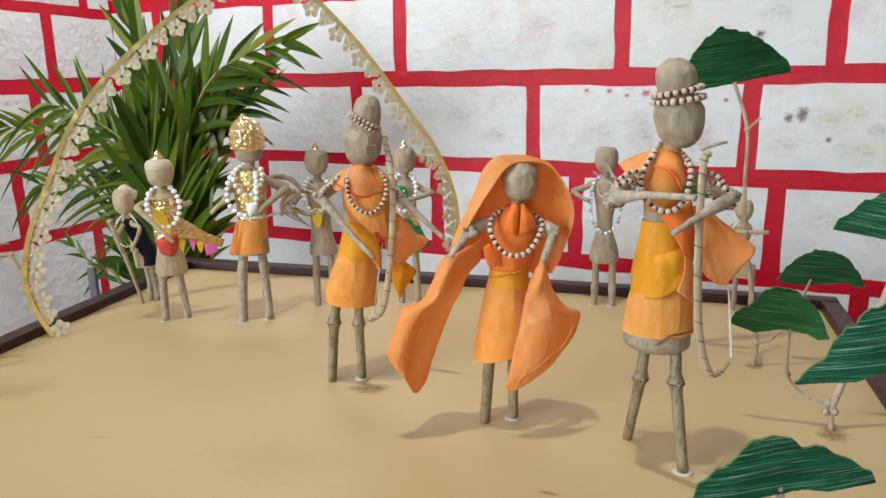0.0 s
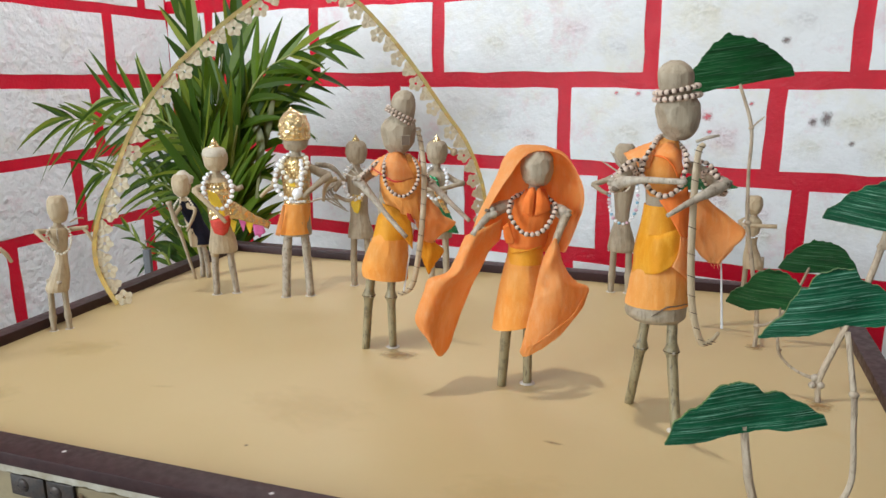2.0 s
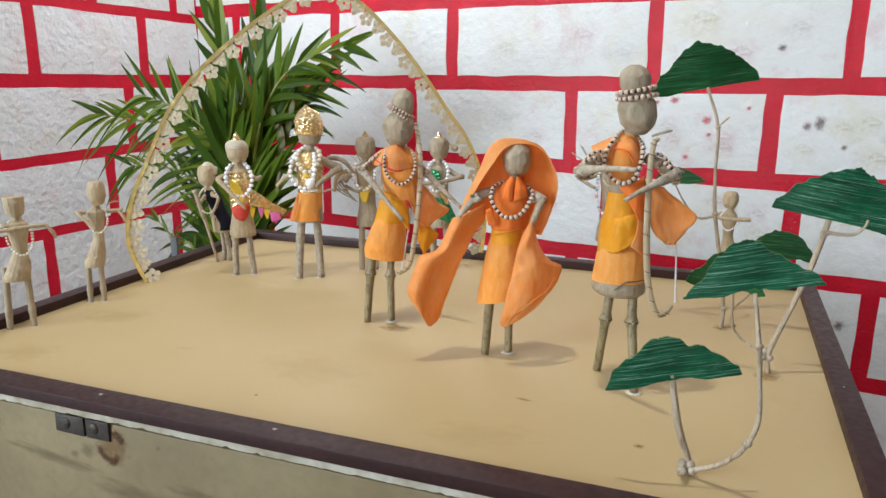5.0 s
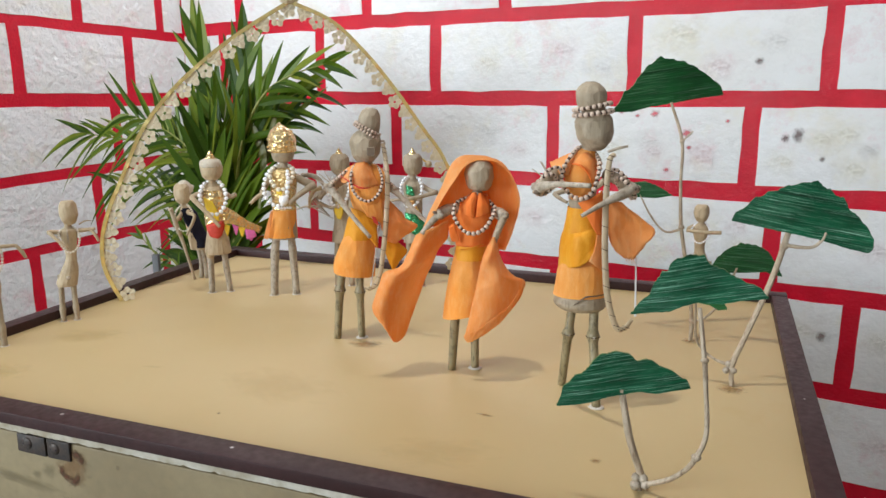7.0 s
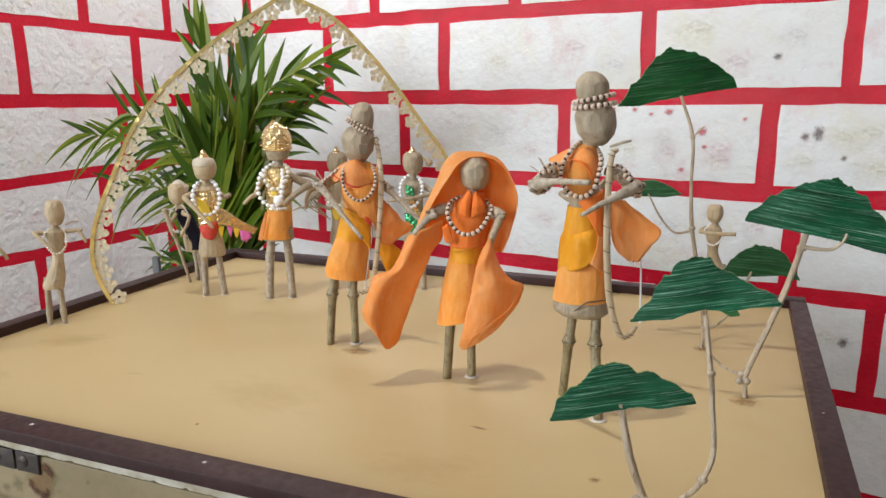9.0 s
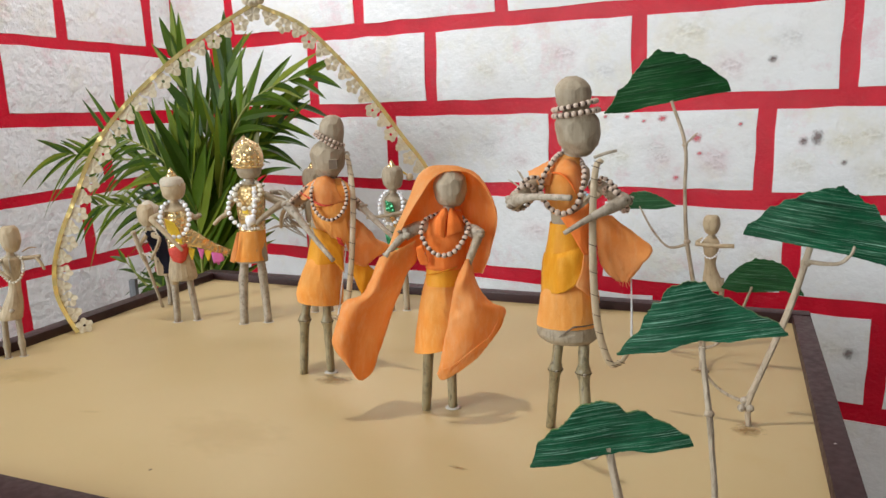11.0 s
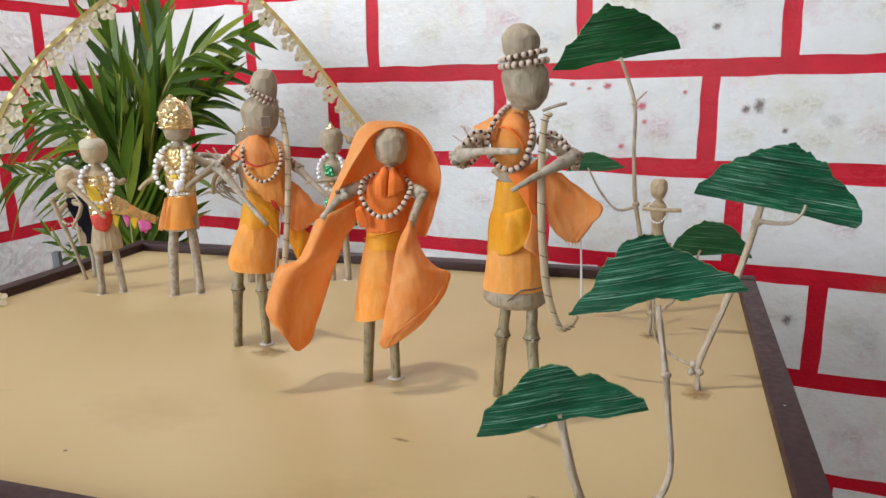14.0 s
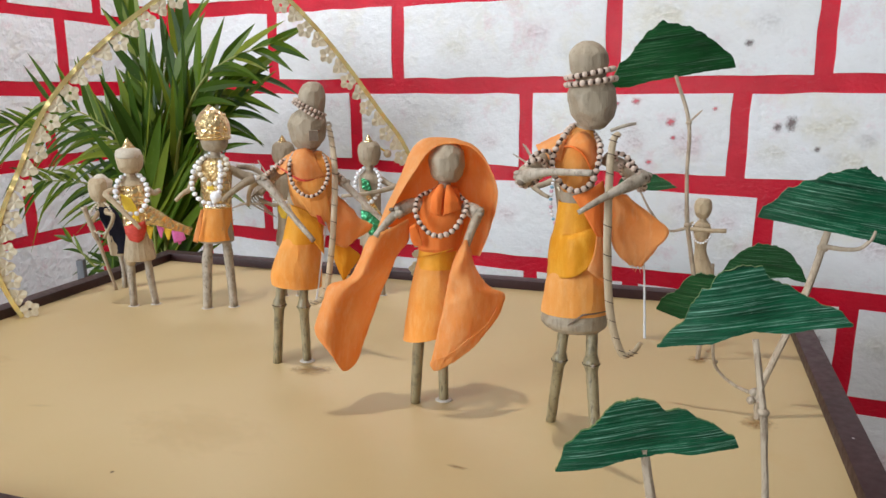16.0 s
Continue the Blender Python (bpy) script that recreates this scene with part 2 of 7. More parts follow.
ROUGH_PLASTER = plaster_material("rough_white_plaster", 48, 0.016)
PLASTER, RED, SHEET = plaster_material("white_plaster", 42, 0.006), red_paint_material(), sheet_material()
MAROON = plain("dark_maroon_painted_wood", (0.028, 0.008, 0.008), (0.044, 0.015, 0.015), 12, 0.46, fine=150, depth=0.00015)
# Old cream paint with the shade on the chest front put into its colour.
CREAM = plain("shaded_aged_cream", (0.285, 0.222, 0.120), (0.185, 0.135, 0.065), 9, 0.5, fine=120)
CHALK = plain("chipped_white_paint", (0.60, 0.57, 0.49), (0.27, 0.21, 0.12), 45, 0.6, fine=220)
IRON = plain("dark_rusted_iron", (0.040, 0.037, 0.036), (0.085, 0.058, 0.044), 160, 0.55, 0.4, fine=400)
RUST = plain("brown_rust", (0.070, 0.028, 0.012), (0.030, 0.014, 0.009), 80, 0.85)
WOOD = stick("whittled_stick_wood", (0.335, 0.262, 0.175), (0.455, 0.372, 0.265), (0.14, 0.095, 0.055), 0.62, 0.5)
STRIP = stick("split_bamboo_strip", (0.47, 0.355, 0.225), (0.58, 0.455, 0.30), (0.26, 0.17, 0.09), 0.5, 0.5)
PALE_WOOD = stick("pale_whittled_wood", (0.44, 0.33, 0.20), (0.54, 0.425, 0.275), (0.24, 0.155, 0.075), 0.62, 0.45)
BARK = stick("grey_brown_bark", (0.33, 0.265, 0.19), (0.54, 0.465, 0.37), (0.10, 0.07, 0.045), 0.6, 0.7, 0.0012, 0.7)
KNOT_WOOD = stick("brown_wood_knot", (0.15, 0.105, 0.07), (0.19, 0.135, 0.09), (0.09, 0.06, 0.035), 0.7, 0.5)
CANE = stick("dry_bamboo_cane", (0.235, 0.185, 0.09), (0.345, 0.28, 0.16), (0.045, 0.028, 0.014), 0.45, 0.85, 0.0012)
TWIG = stick("pale_dry_twig", (0.38, 0.295, 0.20), (0.54, 0.44, 0.325), (0.15, 0.095, 0.055), 0.6, 0.75)
ORANGE = fabric("orange_cotton", (0.96, 0.415, 0.105), (0.98, 0.50, 0.16), (1.0, 0.69, 0.37), 0.8, 0.45, 0.8)
ORANGE_WRAP = fabric("orange_cotton_wrap", (0.93, 0.335, 0.055), (0.96, 0.405, 0.090), (1.0, 0.56, 0.22), 0.8, 0.15, 0.8)
DEEP = fabric("deep_orange_cotton", (0.90, 0.185, 0.025), (0.95, 0.235, 0.04), (1.0, 0.35, 0.10), 0.75, 0.2, 0.8)
YELLOW = fabric("saffron_satin", (0.78, 0.290, 0.010), (0.86, 0.355, 0.020), (0.95, 0.50, 0.07), 0.5, 0.12, 0.35)
LEMON = plain("yellow_cloth", (0.82, 0.55, 0.02), (0.9, 0.62, 0.05), 30, 0.5)
PINK = plain("pink_paper", (0.75, 0.12, 0.42), (0.82, 0.2, 0.5), 30, 0.5)
RED_CLOTH = plain("red_cloth", (0.65, 0.05, 0.03), (0.72, 0.08, 0.04), 30, 0.6)
BLACK = plain("black_cloth", (0.012, 0.012, 0.02), (0.02, 0.02, 0.035), 40, 0.7)
BLACK.node_tree.nodes["Principled BSDF"].inputs["Specular IOR Level"].default_value = 0.08
MAROON.node_tree.nodes["Principled BSDF"].inputs["Specular IOR Level"].default_value = 0.38
GREEN_FOIL = foil_material("green_foil", (0.02, 0.24, 0.09), 220, 0.5)
WHITE_WOOL = plain("pale_cotton_wool", (0.60, 0.52, 0.40), (0.68, 0.61, 0.50), 120, 0.9, depth=0.001)
BEAD = plain("pale_wooden_bead", (0.58, 0.425, 0.32), (0.73, 0.585, 0.48), 260, 0.5)
THREAD = plain("dark_thread", (0.05, 0.025, 0.015), (0.07, 0.035, 0.02), 200, 0.8)
STRING = plain("white_string", (0.78, 0.77, 0.74), (0.84, 0.83, 0.8), 200, 0.7)
PEARL = pearl_material("white_pearl", (0.95, 0.95, 0.97))
CREAM_PEARL = pearl_material("cream_pearl", (0.82, 0.76, 0.63))
BLUE_BEAD = plain("pale_blue_bead", (0.25, 0.5, 0.65), (0.3, 0.55, 0.7), 60, 0.3)
PINK_BEAD = plain("pale_pink_bead", (0.75, 0.45, 0.55), (0.8, 0.5, 0.6), 60, 0.3)
GLUE = plain("white_glue", (0.60, 0.53, 0.44), (0.70, 0.65, 0.58), 60, 0.35)
GOLD = foil_material("gold_foil", (0.74, 0.56, 0.28), 190)
PALE_FOIL = foil_material("pale_gold_brocade", (0.68, 0.49, 0.22), 260, 0.65)
SMOOTH_GOLD = foil_material("gold_ribbon", (1.0, 0.70, 0.28), 90, 0.65)
LACE = plain("gold_lace", (0.80, 0.70, 0.50), (0.90, 0.83, 0.66), 260, 0.45, 0.12, fine=1500, depth=0.0006, through=0.3)
CROWN = crown_material("dark_green_painted_sheet", (0.001, 0.040, 0.013), (0.004, 0.140, 0.058), (0.42, 0.74, 0.56), 0.95)
CROWN_LIGHT = crown_material("yellow_green_painted_sheet", (0.006, 0.085, 0.022), (0.025, 0.17, 0.045), (0.34, 0.52, 0.26), 0.6)
EDGE = plain("pale_cut_edge", (0.05, 0.13, 0.03), (0.12, 0.20, 0.06), 90, 0.6)
GREY = plain("grey_painted_metal", (0.10, 0.10, 0.105), (0.14, 0.14, 0.145), 30, 0.5)
CROWN_DARK = crown_material("deep_green_painted_sheet", (0.004, 0.055, 0.012), (0.010, 0.115, 0.026), (0.26, 0.48, 0.31), 0.7)
PALM = palm_material()
PALM_STEM = plain("palm_stem", (0.20, 0.24, 0.04), (0.30, 0.28, 0.06), 20, 0.5)
PALM_DRY = plain("yellowing_palm_leaf", (0.10, 0.115, 0.018), (0.17, 0.14, 0.028), 14, 0.45, fine=120)
DARK_STAIN = blot("dark_pock_mark", (0.21, 0.155, 0.145), 0.72)
BOARD_PATCH = blot("brown_board_patch", (0.36, 0.21, 0.07), 0.55, 0.45)
FAINT_STAIN = blot("faint_yellow_stain", (0.50, 0.31, 0.08), 0.10, 0.45)
SPECK = blot("dark_speck", (0.14, 0.09, 0.05), 0.9)
RUST_SPOT = blot("rust_scab", (0.085, 0.032, 0.012), 0.97, 0.85)
RUST_STAIN = blot("pale_rust_stain", (0.24, 0.13, 0.05), 0.6, 0.6)
GRIME = blot("grey_brown_grime", (0.17, 0.125, 0.06), 0.38, 0.6)
PINK_SMUDGE = blot("pink_smudge", (0.74, 0.33, 0.38), 0.42, 0.6, True)
YELLOW_SMUDGE = blot("yellow_smudge", (0.68, 0.57, 0.24), 0.38, 0.6, True)
GREY_SMUDGE = blot("grey_smudge", (0.30, 0.26, 0.24), 0.30, 0.6, True)
YELLOW_STAIN = blot("yellow_stain", (0.56, 0.38, 0.10), 0.16, 0.45)
CHIP = blot("white_chip", (0.75, 0.72, 0.70), 0.95)
PINK_SPOT = blot("red_paint_speck", (0.68, 0.08, 0.11), 0.7)
# Unseen walls and ceiling, darkened in colour so that less light bounces.
UNSEEN_GREY = plain("unseen_wall_grey", (0.40, 0.39, 0.37), (0.46, 0.45, 0.43), 4, 0.8)
CEMENT = plain("grey_cement_floor", (0.25, 0.24, 0.22), (0.32, 0.31, 0.29), 6, 0.7)


# ---- mesh helpers ----
def finish(name, bm, mats, parent=None, label="", smooth=True):
    me = bpy.data.meshes.new(name)
    bmesh.ops.recalc_face_normals(bm, faces=bm.faces)
    bm.to_mesh(me)
    bm.free()
    for m in (mats if isinstance(mats, (list, tuple)) else [mats]):
        me.materials.append(m)
    if smooth and smooth != "mixed":
        me.shade_smooth()
        me.set_sharp_from_angle(angle=radians(38))
    ob = new(name, me)
    if parent is not None:
        ob.parent = parent
    if label:
        tagged(ob, label=label)
    return ob


def part(name, bm, material, parent, label=""):
    return finish(name, bm, material, parent, label)


def empty(name, m):
    ob = new(name)
    ob.empty_display_size = 0.01
    ob.matrix_world = m
    return ob


def spline(pts, per=6):
    """Catmull-Rom through the points."""
    pts = [Vector(p) for p in pts]
    if len(pts) < 3:
        return [pts[0].lerp(pts[-1], i / per) for i in range(per + 1)]
    ext = [pts[0] * 2 - pts[1]] + pts + [pts[-1] * 2 - pts[-2]]
    out = []
    for i in range(1, len(ext) - 2):
        a, b, c, d = ext[i - 1:i + 3]
        for k in range(per):
            t = k / per
            out.append(0.5 * (2 * b + (c - a) * t + (2 * a - 5 * b + 4 * c - d) * t * t + (3 * b - a - 3 * c + d) * t ** 3))
    return out + [pts[-1]]


def spread(values, count):
    return [float(x) for x in np.interp(np.linspace(0, 1, count), np.linspace(0, 1, len(values)), values)]


def skin(bm, verts, mat, smooth=True):
    q = bm.faces.new(verts)
    q.material_index, q.smooth = mat, smooth


def tube(bm, pts, radii, seg=8, mat=0, per=5, rough=0.0, flat=1.0):
    """A tapered, capped rod along a smooth line. flat squeezes its section."""
    line = spline(pts, per)
    radii = spread(radii if isinstance(radii, (list, tuple)) else [radii], len(line))
    side, rings = None, []
    for i, p in enumerate(line):
        d = (line[min(i + 1, len(line) - 1)] - line[max(i - 1, 0)]).normalized()
        if side is None:
            side = d.orthogonal().normalized() if abs(d.y) > 0.9 else d.cross(Vector((0, 1, 0))).normalized()
        side = (side - d * side.dot(d)).normalized()
        up = d.cross(side)
        ring = []
        for k in range(seg):
            a = 2 * math.pi * k / seg
            r = radii[i] * (1 + random.uniform(-rough, rough))
            ring.append(bm.verts.new(p + side * math.cos(a) * r + up * math.sin(a) * r * flat))
        rings.append(ring)
    for a, b in zip(rings, rings[1:]):
        for k in range(seg):
            skin(bm, (a[k], a[(k + 1) % seg], b[(k + 1) % seg], b[k]), mat)
    for ring in (rings[0][::-1], rings[-1]):
        skin(bm, ring, mat)


def loft(bm, sections, seg=20, mat=0, per=4, wob=0.0, facets=0.0, power=2.0, folds=0, fold=0.0, cap=True, slant=0.0):
    """A closed body through level ellipses (x, y, z, rx, ry). wob: uneven outline; facets: knife-cut flats; folds: cloth pleats; slant: the hem rises to one side."""
    cols = [spline([(s[i], 0, 0) for s in sections], per) for i in range(5)]
    phase, rings = random.uniform(0, 6), []
    cuts = [random.uniform(-1, 1) for _ in range(seg * 3)]
    for i in range(len(cols[0])):
        x, y, z, rx, ry = (c[i].x for c in cols)
        ring = []
        for k in range(seg):
            a = 2 * math.pi * k / seg
            if facets > 0.02:
                a += cuts[(k * 7 + 3) % seg + seg * ((i // 2) % 3)] * 0.22
            f = 1 + wob * noise.noise(Vector((math.cos(a) * 1.7 + phase, math.sin(a) * 1.7, z * 60)))
            f += facets * cuts[k + seg * ((i // 3) % 3)]
            f += fold * math.sin(folds * a + phase + 0.8 * math.sin(i * 0.7)) * (1 - i / len(cols[0]))
            ca, sa = math.cos(a), math.sin(a)
            ring.append(bm.verts.new((x + max(rx, 1e-5) * f * math.copysign(abs(ca) ** (2 / power), ca),
                                      y + max(ry, 1e-5) * f * math.copysign(abs(sa) ** (2 / power), sa), z + slant * rx * ca * (1 - i / (len(cols[0]) - 1)))))
        rings.append(ring)
    for a, b in zip(rings, rings[1:]):
        for k in range(seg):
            q = bm.faces.new((a[k], a[(k + 1) % seg], b[(k + 1) % seg], b[k]))
            q.material_index, q.smooth = mat, not facets
    if cap:
        for ring in (rings[0][::-1], rings[-1]):
            bm.faces.new(ring).material_index = mat


def whittled(bm, sections, mat, seg=40, cuts=30, depth=0.07, per=5):
    """A body through level ellipses, pared with a knife into many flat facets that run along it."""
    cols = [spline([(s[i], 0, 0) for s in sections], per) for i in range(5)]
    rows = [[max(c[i].x, 1e-5) if n > 2 else c[i].x for n, c in enumerate(cols)] for i in range(len(cols[0]))]
    low, high = rows[0][2], rows[-1][2]
    pts = []
    for x, y, z, rx, ry in rows:
        pts.append([Vector((x + rx * math.cos(2 * math.pi * k / seg), y + ry * math.sin(2 * math.pi * k / seg), z)) for k in range(seg)])
    flat = [p for ring in pts for p in ring]
    whole = [p.copy() for p in flat]
    mid = Vector((sum(r[0] for r in rows) / len(rows), sum(r[1] for r in rows) / len(rows), (low + high) / 2))
    tall = (high - low) > 3 * max(r[3] for r in rows)
    for n in range(cuts):
        a = 2 * math.pi * (n * 0.381966 + random.uniform(-0.02, 0.02))
        t = (n * 0.6180 + random.uniform(-0.05, 0.05)) % 1.0
        if tall:        # long bodies: short strokes at every height
            z0 = low + (high - low) * t
            i = min(range(len(rows)), key=lambda q: abs(rows[q][2] - z0))
            r = max(rows[i][3], rows[i][4])
            band = [k for k, p in enumerate(whole) if abs(p.z - z0) < 1.6 * r]
            way = Vector((math.cos(a), math.sin(a), 0))
        else:
            band, r = range(len(flat)), max(q[3] for q in rows)
            way = Vector((math.cos(a), math.sin(a), (-0.75, -0.22, 0.12, 0.6)[n % 4] + random.uniform(-0.12, 0.12))).normalized()
        reach = max((whole[k] - mid).dot(way) for k in band)
        limit = reach - r * depth * random.uniform(0.5, 1.3)
        for k in band:
            over = (flat[k] - mid).dot(way) - limit
            if over > 0:
                flat[k] -= way * over
    rings = [[bm.verts.new(p) for p in ring] for ring in pts]
    for a, b in zip(rings, rings[1:]):
        for k in range(seg):
            skin(bm, (a[k], a[(k + 1) % seg], b[(k + 1) % seg], b[k]), mat, False)
    for ring in (rings[0][::-1], rings[-1]):
        skin(bm, ring, mat, False)


def ball(bm, c, r, mat=0, u=8, v=6, squash=(1, 1, 1)):
    c = Vector(c)
    rows = []
    for j in range(1, v):
        t = math.pi * j / v
        rows.append([bm.verts.new(c + Vector((r * math.sin(t) * math.cos(2 * math.pi * i / u) * squash[0],
                                              r * math.sin(t) * math.sin(2 * math.pi * i / u) * squash[1],
                                              r * math.cos(t) * squash[2]))) for i in range(u)])
    top, low = bm.verts.new(c + Vector((0, 0, r * squash[2]))), bm.verts.new(c - Vector((0, 0, r * squash[2])))
    for i in range(u):
        k = (i + 1) % u
        skin(bm, (top, rows[0][i], rows[0][k]), mat)
        skin(bm, (low, rows[-1][k], rows[-1][i]), mat)
        for a, b in zip(rows, rows[1:]):
            skin(bm, (a[i], b[i], b[k], a[k]), mat)


def beads(bm, pts, r, mats=(0,), gap=1.0, thread=None, u=8, v=6):
    """Beads on a thread along a smooth line; the dark thread is thickened to darken the gaps between them."""
    line = spline(pts, 14)
    if thread is not None:
        tube(bm, pts, r * 0.6, 6, thread, 6)
    run, step, k = 0.0, 2 * r * gap, 0
    for a, b in zip(line, line[1:]):
        d = (b - a).length
        while run <= d:
            s = random.uniform(0.9, 1.08)
            ball(bm, a.lerp(b, run / d), r * s, mats[k % len(mats)], u, v, (1, 1, random.uniform(0.82, 0.98)))
            run += step * random.uniform(0.95, 1.08)
            k += 1
        run -= d


def ring_beads(bm, c, rx, ry, r, mats=(0,), tilt=(0, 0), thread=None, a0=0, a1=360, gap=1.0):
    pts = []
    for i in range(25):
        a = radians(a0 + (a1 - a0) * i / 24)
        x, y = rx * math.cos(a), ry * math.sin(a)
        pts.append((c[0] + x, c[1] + y, c[2] + tilt[0] * x + tilt[1] * y))
    beads(bm, pts, r, mats, gap, thread)


def cloth(bm, rows, mat=0, nu=12, nv=12, crease=0.0, thick=0.0005, freq=60, fray=0.0):
    """A draped sheet: rows of points, smoothed both ways, with creases and a thickness."""
    across = [spline(r, max(2, nu // (len(r) - 1))) for r in rows]
    count = len(across[0])
    grid = [spline([r[i] for r in across], max(2, nv // (len(rows) - 1))) for i in range(count)]
    h, ph = len(grid[0]), random.uniform(0, 50)
    pts = [[Vector(grid[i][j]) for j in range(h)] for i in range(count)]
    front, back = [], []
    for i in range(count):
        fr, bk = [], []
        for j in range(h):
            du = pts[min(i + 1, count - 1)][j] - pts[max(i - 1, 0)][j]
            dv = pts[i][min(j + 1, h - 1)] - pts[i][max(j - 1, 0)]
            nrm = du.cross(dv)
            nrm = nrm.normalized() if nrm.length > 1e-12 else Vector((0, -1, 0))
            p = pts[i][j]
            u, v = i / (count - 1), j / (h - 1)
            drift = 0.35 * noise.noise(p * freq * 0.6 + Vector((0, ph, 0)))
            ridge = 1 - 2.4 * abs(noise.noise(Vector(((u + 0.25 * v + drift) * 5.0 + ph, v * 1.3, ph))))
            fine = 1 - 2.4 * abs(noise.noise(Vector(((u - 0.5 * v + drift) * 9.0, v * 3.0 + ph, 2 * ph))))
            s = 0.8 * noise.noise(p * freq + Vector((ph, 0, 0))) + 0.9 * ridge + 0.45 * fine
            q = p + nrm * crease * s
            if fray and (i in (0, count - 1) or j in (0, h - 1)):
                q = q + Vector((random.uniform(-fray, fray), 0, random.uniform(-fray, fray)))
            fr.append(bm.verts.new(q))
            bk.append(bm.verts.new(q + nrm * thick))
        front.append(fr)
        back.append(bk)
    for i in range(count - 1):
        for j in range(h - 1):
            skin(bm, (front[i][j], front[i + 1][j], front[i + 1][j + 1], front[i][j + 1]), mat)
            skin(bm, (back[i][j], back[i][j + 1], back[i + 1][j + 1], back[i + 1][j]), mat)
    edge = [(i, 0) for i in range(count)] + [(count - 1, j) for j in range(1, h)] + [(i, h - 1) for i in range(count - 2, -1, -1)] + [(0, j) for j in range(h - 2, 0, -1)]
    for (i, j), (k, m) in zip(edge, edge[1:] + edge[:1]):
        skin(bm, (front[i][j], front[k][m], back[k][m], back[i][j]), mat, False)


def box(bm, lo, hi, mat=0, bevel=0.0):
    made = bmesh.ops.create_cube(bm, size=1, matrix=Matrix.LocRotScale([(a + b) / 2 for a, b in zip(lo, hi)], None, [b - a for a, b in zip(lo, hi)]))
    faces = {f for v in made["verts"] for f in v.link_faces}
    for f in faces:
        f.material_index = mat
    if bevel:
        bmesh.ops.bevel(bm, geom=list({e for f in faces for e in f.edges}), offset=bevel, segments=2, profile=0.6, affect="EDGES")


# ---- the room ----
FLOOR, TOP = -0.75, 1.75
CORNER = Vector((-1.360, 1.253, 0))
LEAN = -0.141         # how far the back wall comes forward along x
ALONG_LEFT = Vector((LEAN, -1.0, 0)).normalized()
BACK_IN = Vector((LEAN, -1.0, 0)).normalized()
WALL_T = 0.12


def slab(name, a, b, z0, z1, out, material, label):
    """A straight wall from a to b, with its thickness on the side of out."""
    bm = bmesh.new()
    low = [bm.verts.new((*p.xy, z0)) for p in (a, b, b + out * WALL_T, a + out * WALL_T)]
    high = [bm.verts.new((*p.xy, z1)) for p in (a, b, b + out * WALL_T, a + out * WALL_T)]
    bm.faces.new(low[::-1])
    bm.faces.new(high)
    for i in range(4):
        k = (i + 1) % 4
        bm.faces.new((low[i], low[k], high[k], high[i]))
    return tagged(finish(name, bm, material, smooth=False), label, "wall", kind="structure")


# Left wall ends early so that it doesn't block the fill lamp.
LEFT_LONG = 1.6
LEFT_END = CORNER + ALONG_LEFT * LEFT_LONG
BACK_END = CORNER + Vector((1.0, LEAN, 0)) * (2.4 - CORNER.x)
LEFT_OUT = Vector((ALONG_LEFT.y, -ALONG_LEFT.x, 0))
wall_back = slab("wall_back", CORNER, BACK_END, FLOOR, TOP, -BACK_IN, RED, "brick-patterned wall, white plaster blocks with red painted joints")
wall_left = slab("wall_left", LEFT_END, CORNER, FLOOR, TOP, LEFT_OUT, RED, "side wall of white plaster blocks with red painted joints")
slab("wall_right", Vector((2.4, BACK_END.y + 0.12, 0)), Vector((2.4, -2.7, 0)), FLOOR, TOP, Vector((1, 0, 0)), UNSEEN_GREY, "plain grey unseen side wall of the room")
# Unseen recess, added only to give the fill lamp room.
slab("lamp_recess_side", Vector((-3.4, LEFT_END.y, 0)), LEFT_END + LEFT_OUT * WALL_T, FLOOR, TOP, Vector((0, 1, 0)), UNSEEN_GREY, "plain unseen wall of the recess added around the fill lamp")
slab("lamp_recess_end", Vector((-3.4, -2.7, 0)), Vector((-3.4, LEFT_END.y + WALL_T, 0)), FLOOR, TOP, Vector((-1, 0, 0)), UNSEEN_GREY, "plain unseen end wall of the recess added around the fill lamp")
slab("wall_front", Vector((2.52, -2.7, 0)), Vector((-3.4, -2.7, 0)), FLOOR, TOP, Vector((0, -1, 0)), UNSEEN_GREY, "plain grey unseen wall behind the stand")

for nm, z0, z1, mat, lab in (("floor", FLOOR - 0.1, FLOOR, CEMENT, "plain grey cement floor of the room"), ("ceiling", TOP, TOP + 0.1, UNSEEN_GREY, "plain grey unseen ceiling")):
    bm = bmesh.new()
    box(bm, (-3.6, -2.9, z0), (2.6, 1.4, z1))
    tagged(finish(nm, bm, mat, smooth=False), lab, nm, kind="structure")

# joint bands, fitted to the camera's view: the top and bottom edge of each at x = -0.882 and at x = 0.443
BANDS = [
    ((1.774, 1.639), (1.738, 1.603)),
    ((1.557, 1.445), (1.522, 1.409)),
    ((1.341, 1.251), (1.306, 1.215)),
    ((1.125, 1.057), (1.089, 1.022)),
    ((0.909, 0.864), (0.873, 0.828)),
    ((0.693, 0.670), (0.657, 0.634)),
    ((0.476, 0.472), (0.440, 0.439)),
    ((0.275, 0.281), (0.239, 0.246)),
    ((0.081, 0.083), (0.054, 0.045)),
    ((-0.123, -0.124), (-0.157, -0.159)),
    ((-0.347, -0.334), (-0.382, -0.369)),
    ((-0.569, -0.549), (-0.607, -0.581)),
]
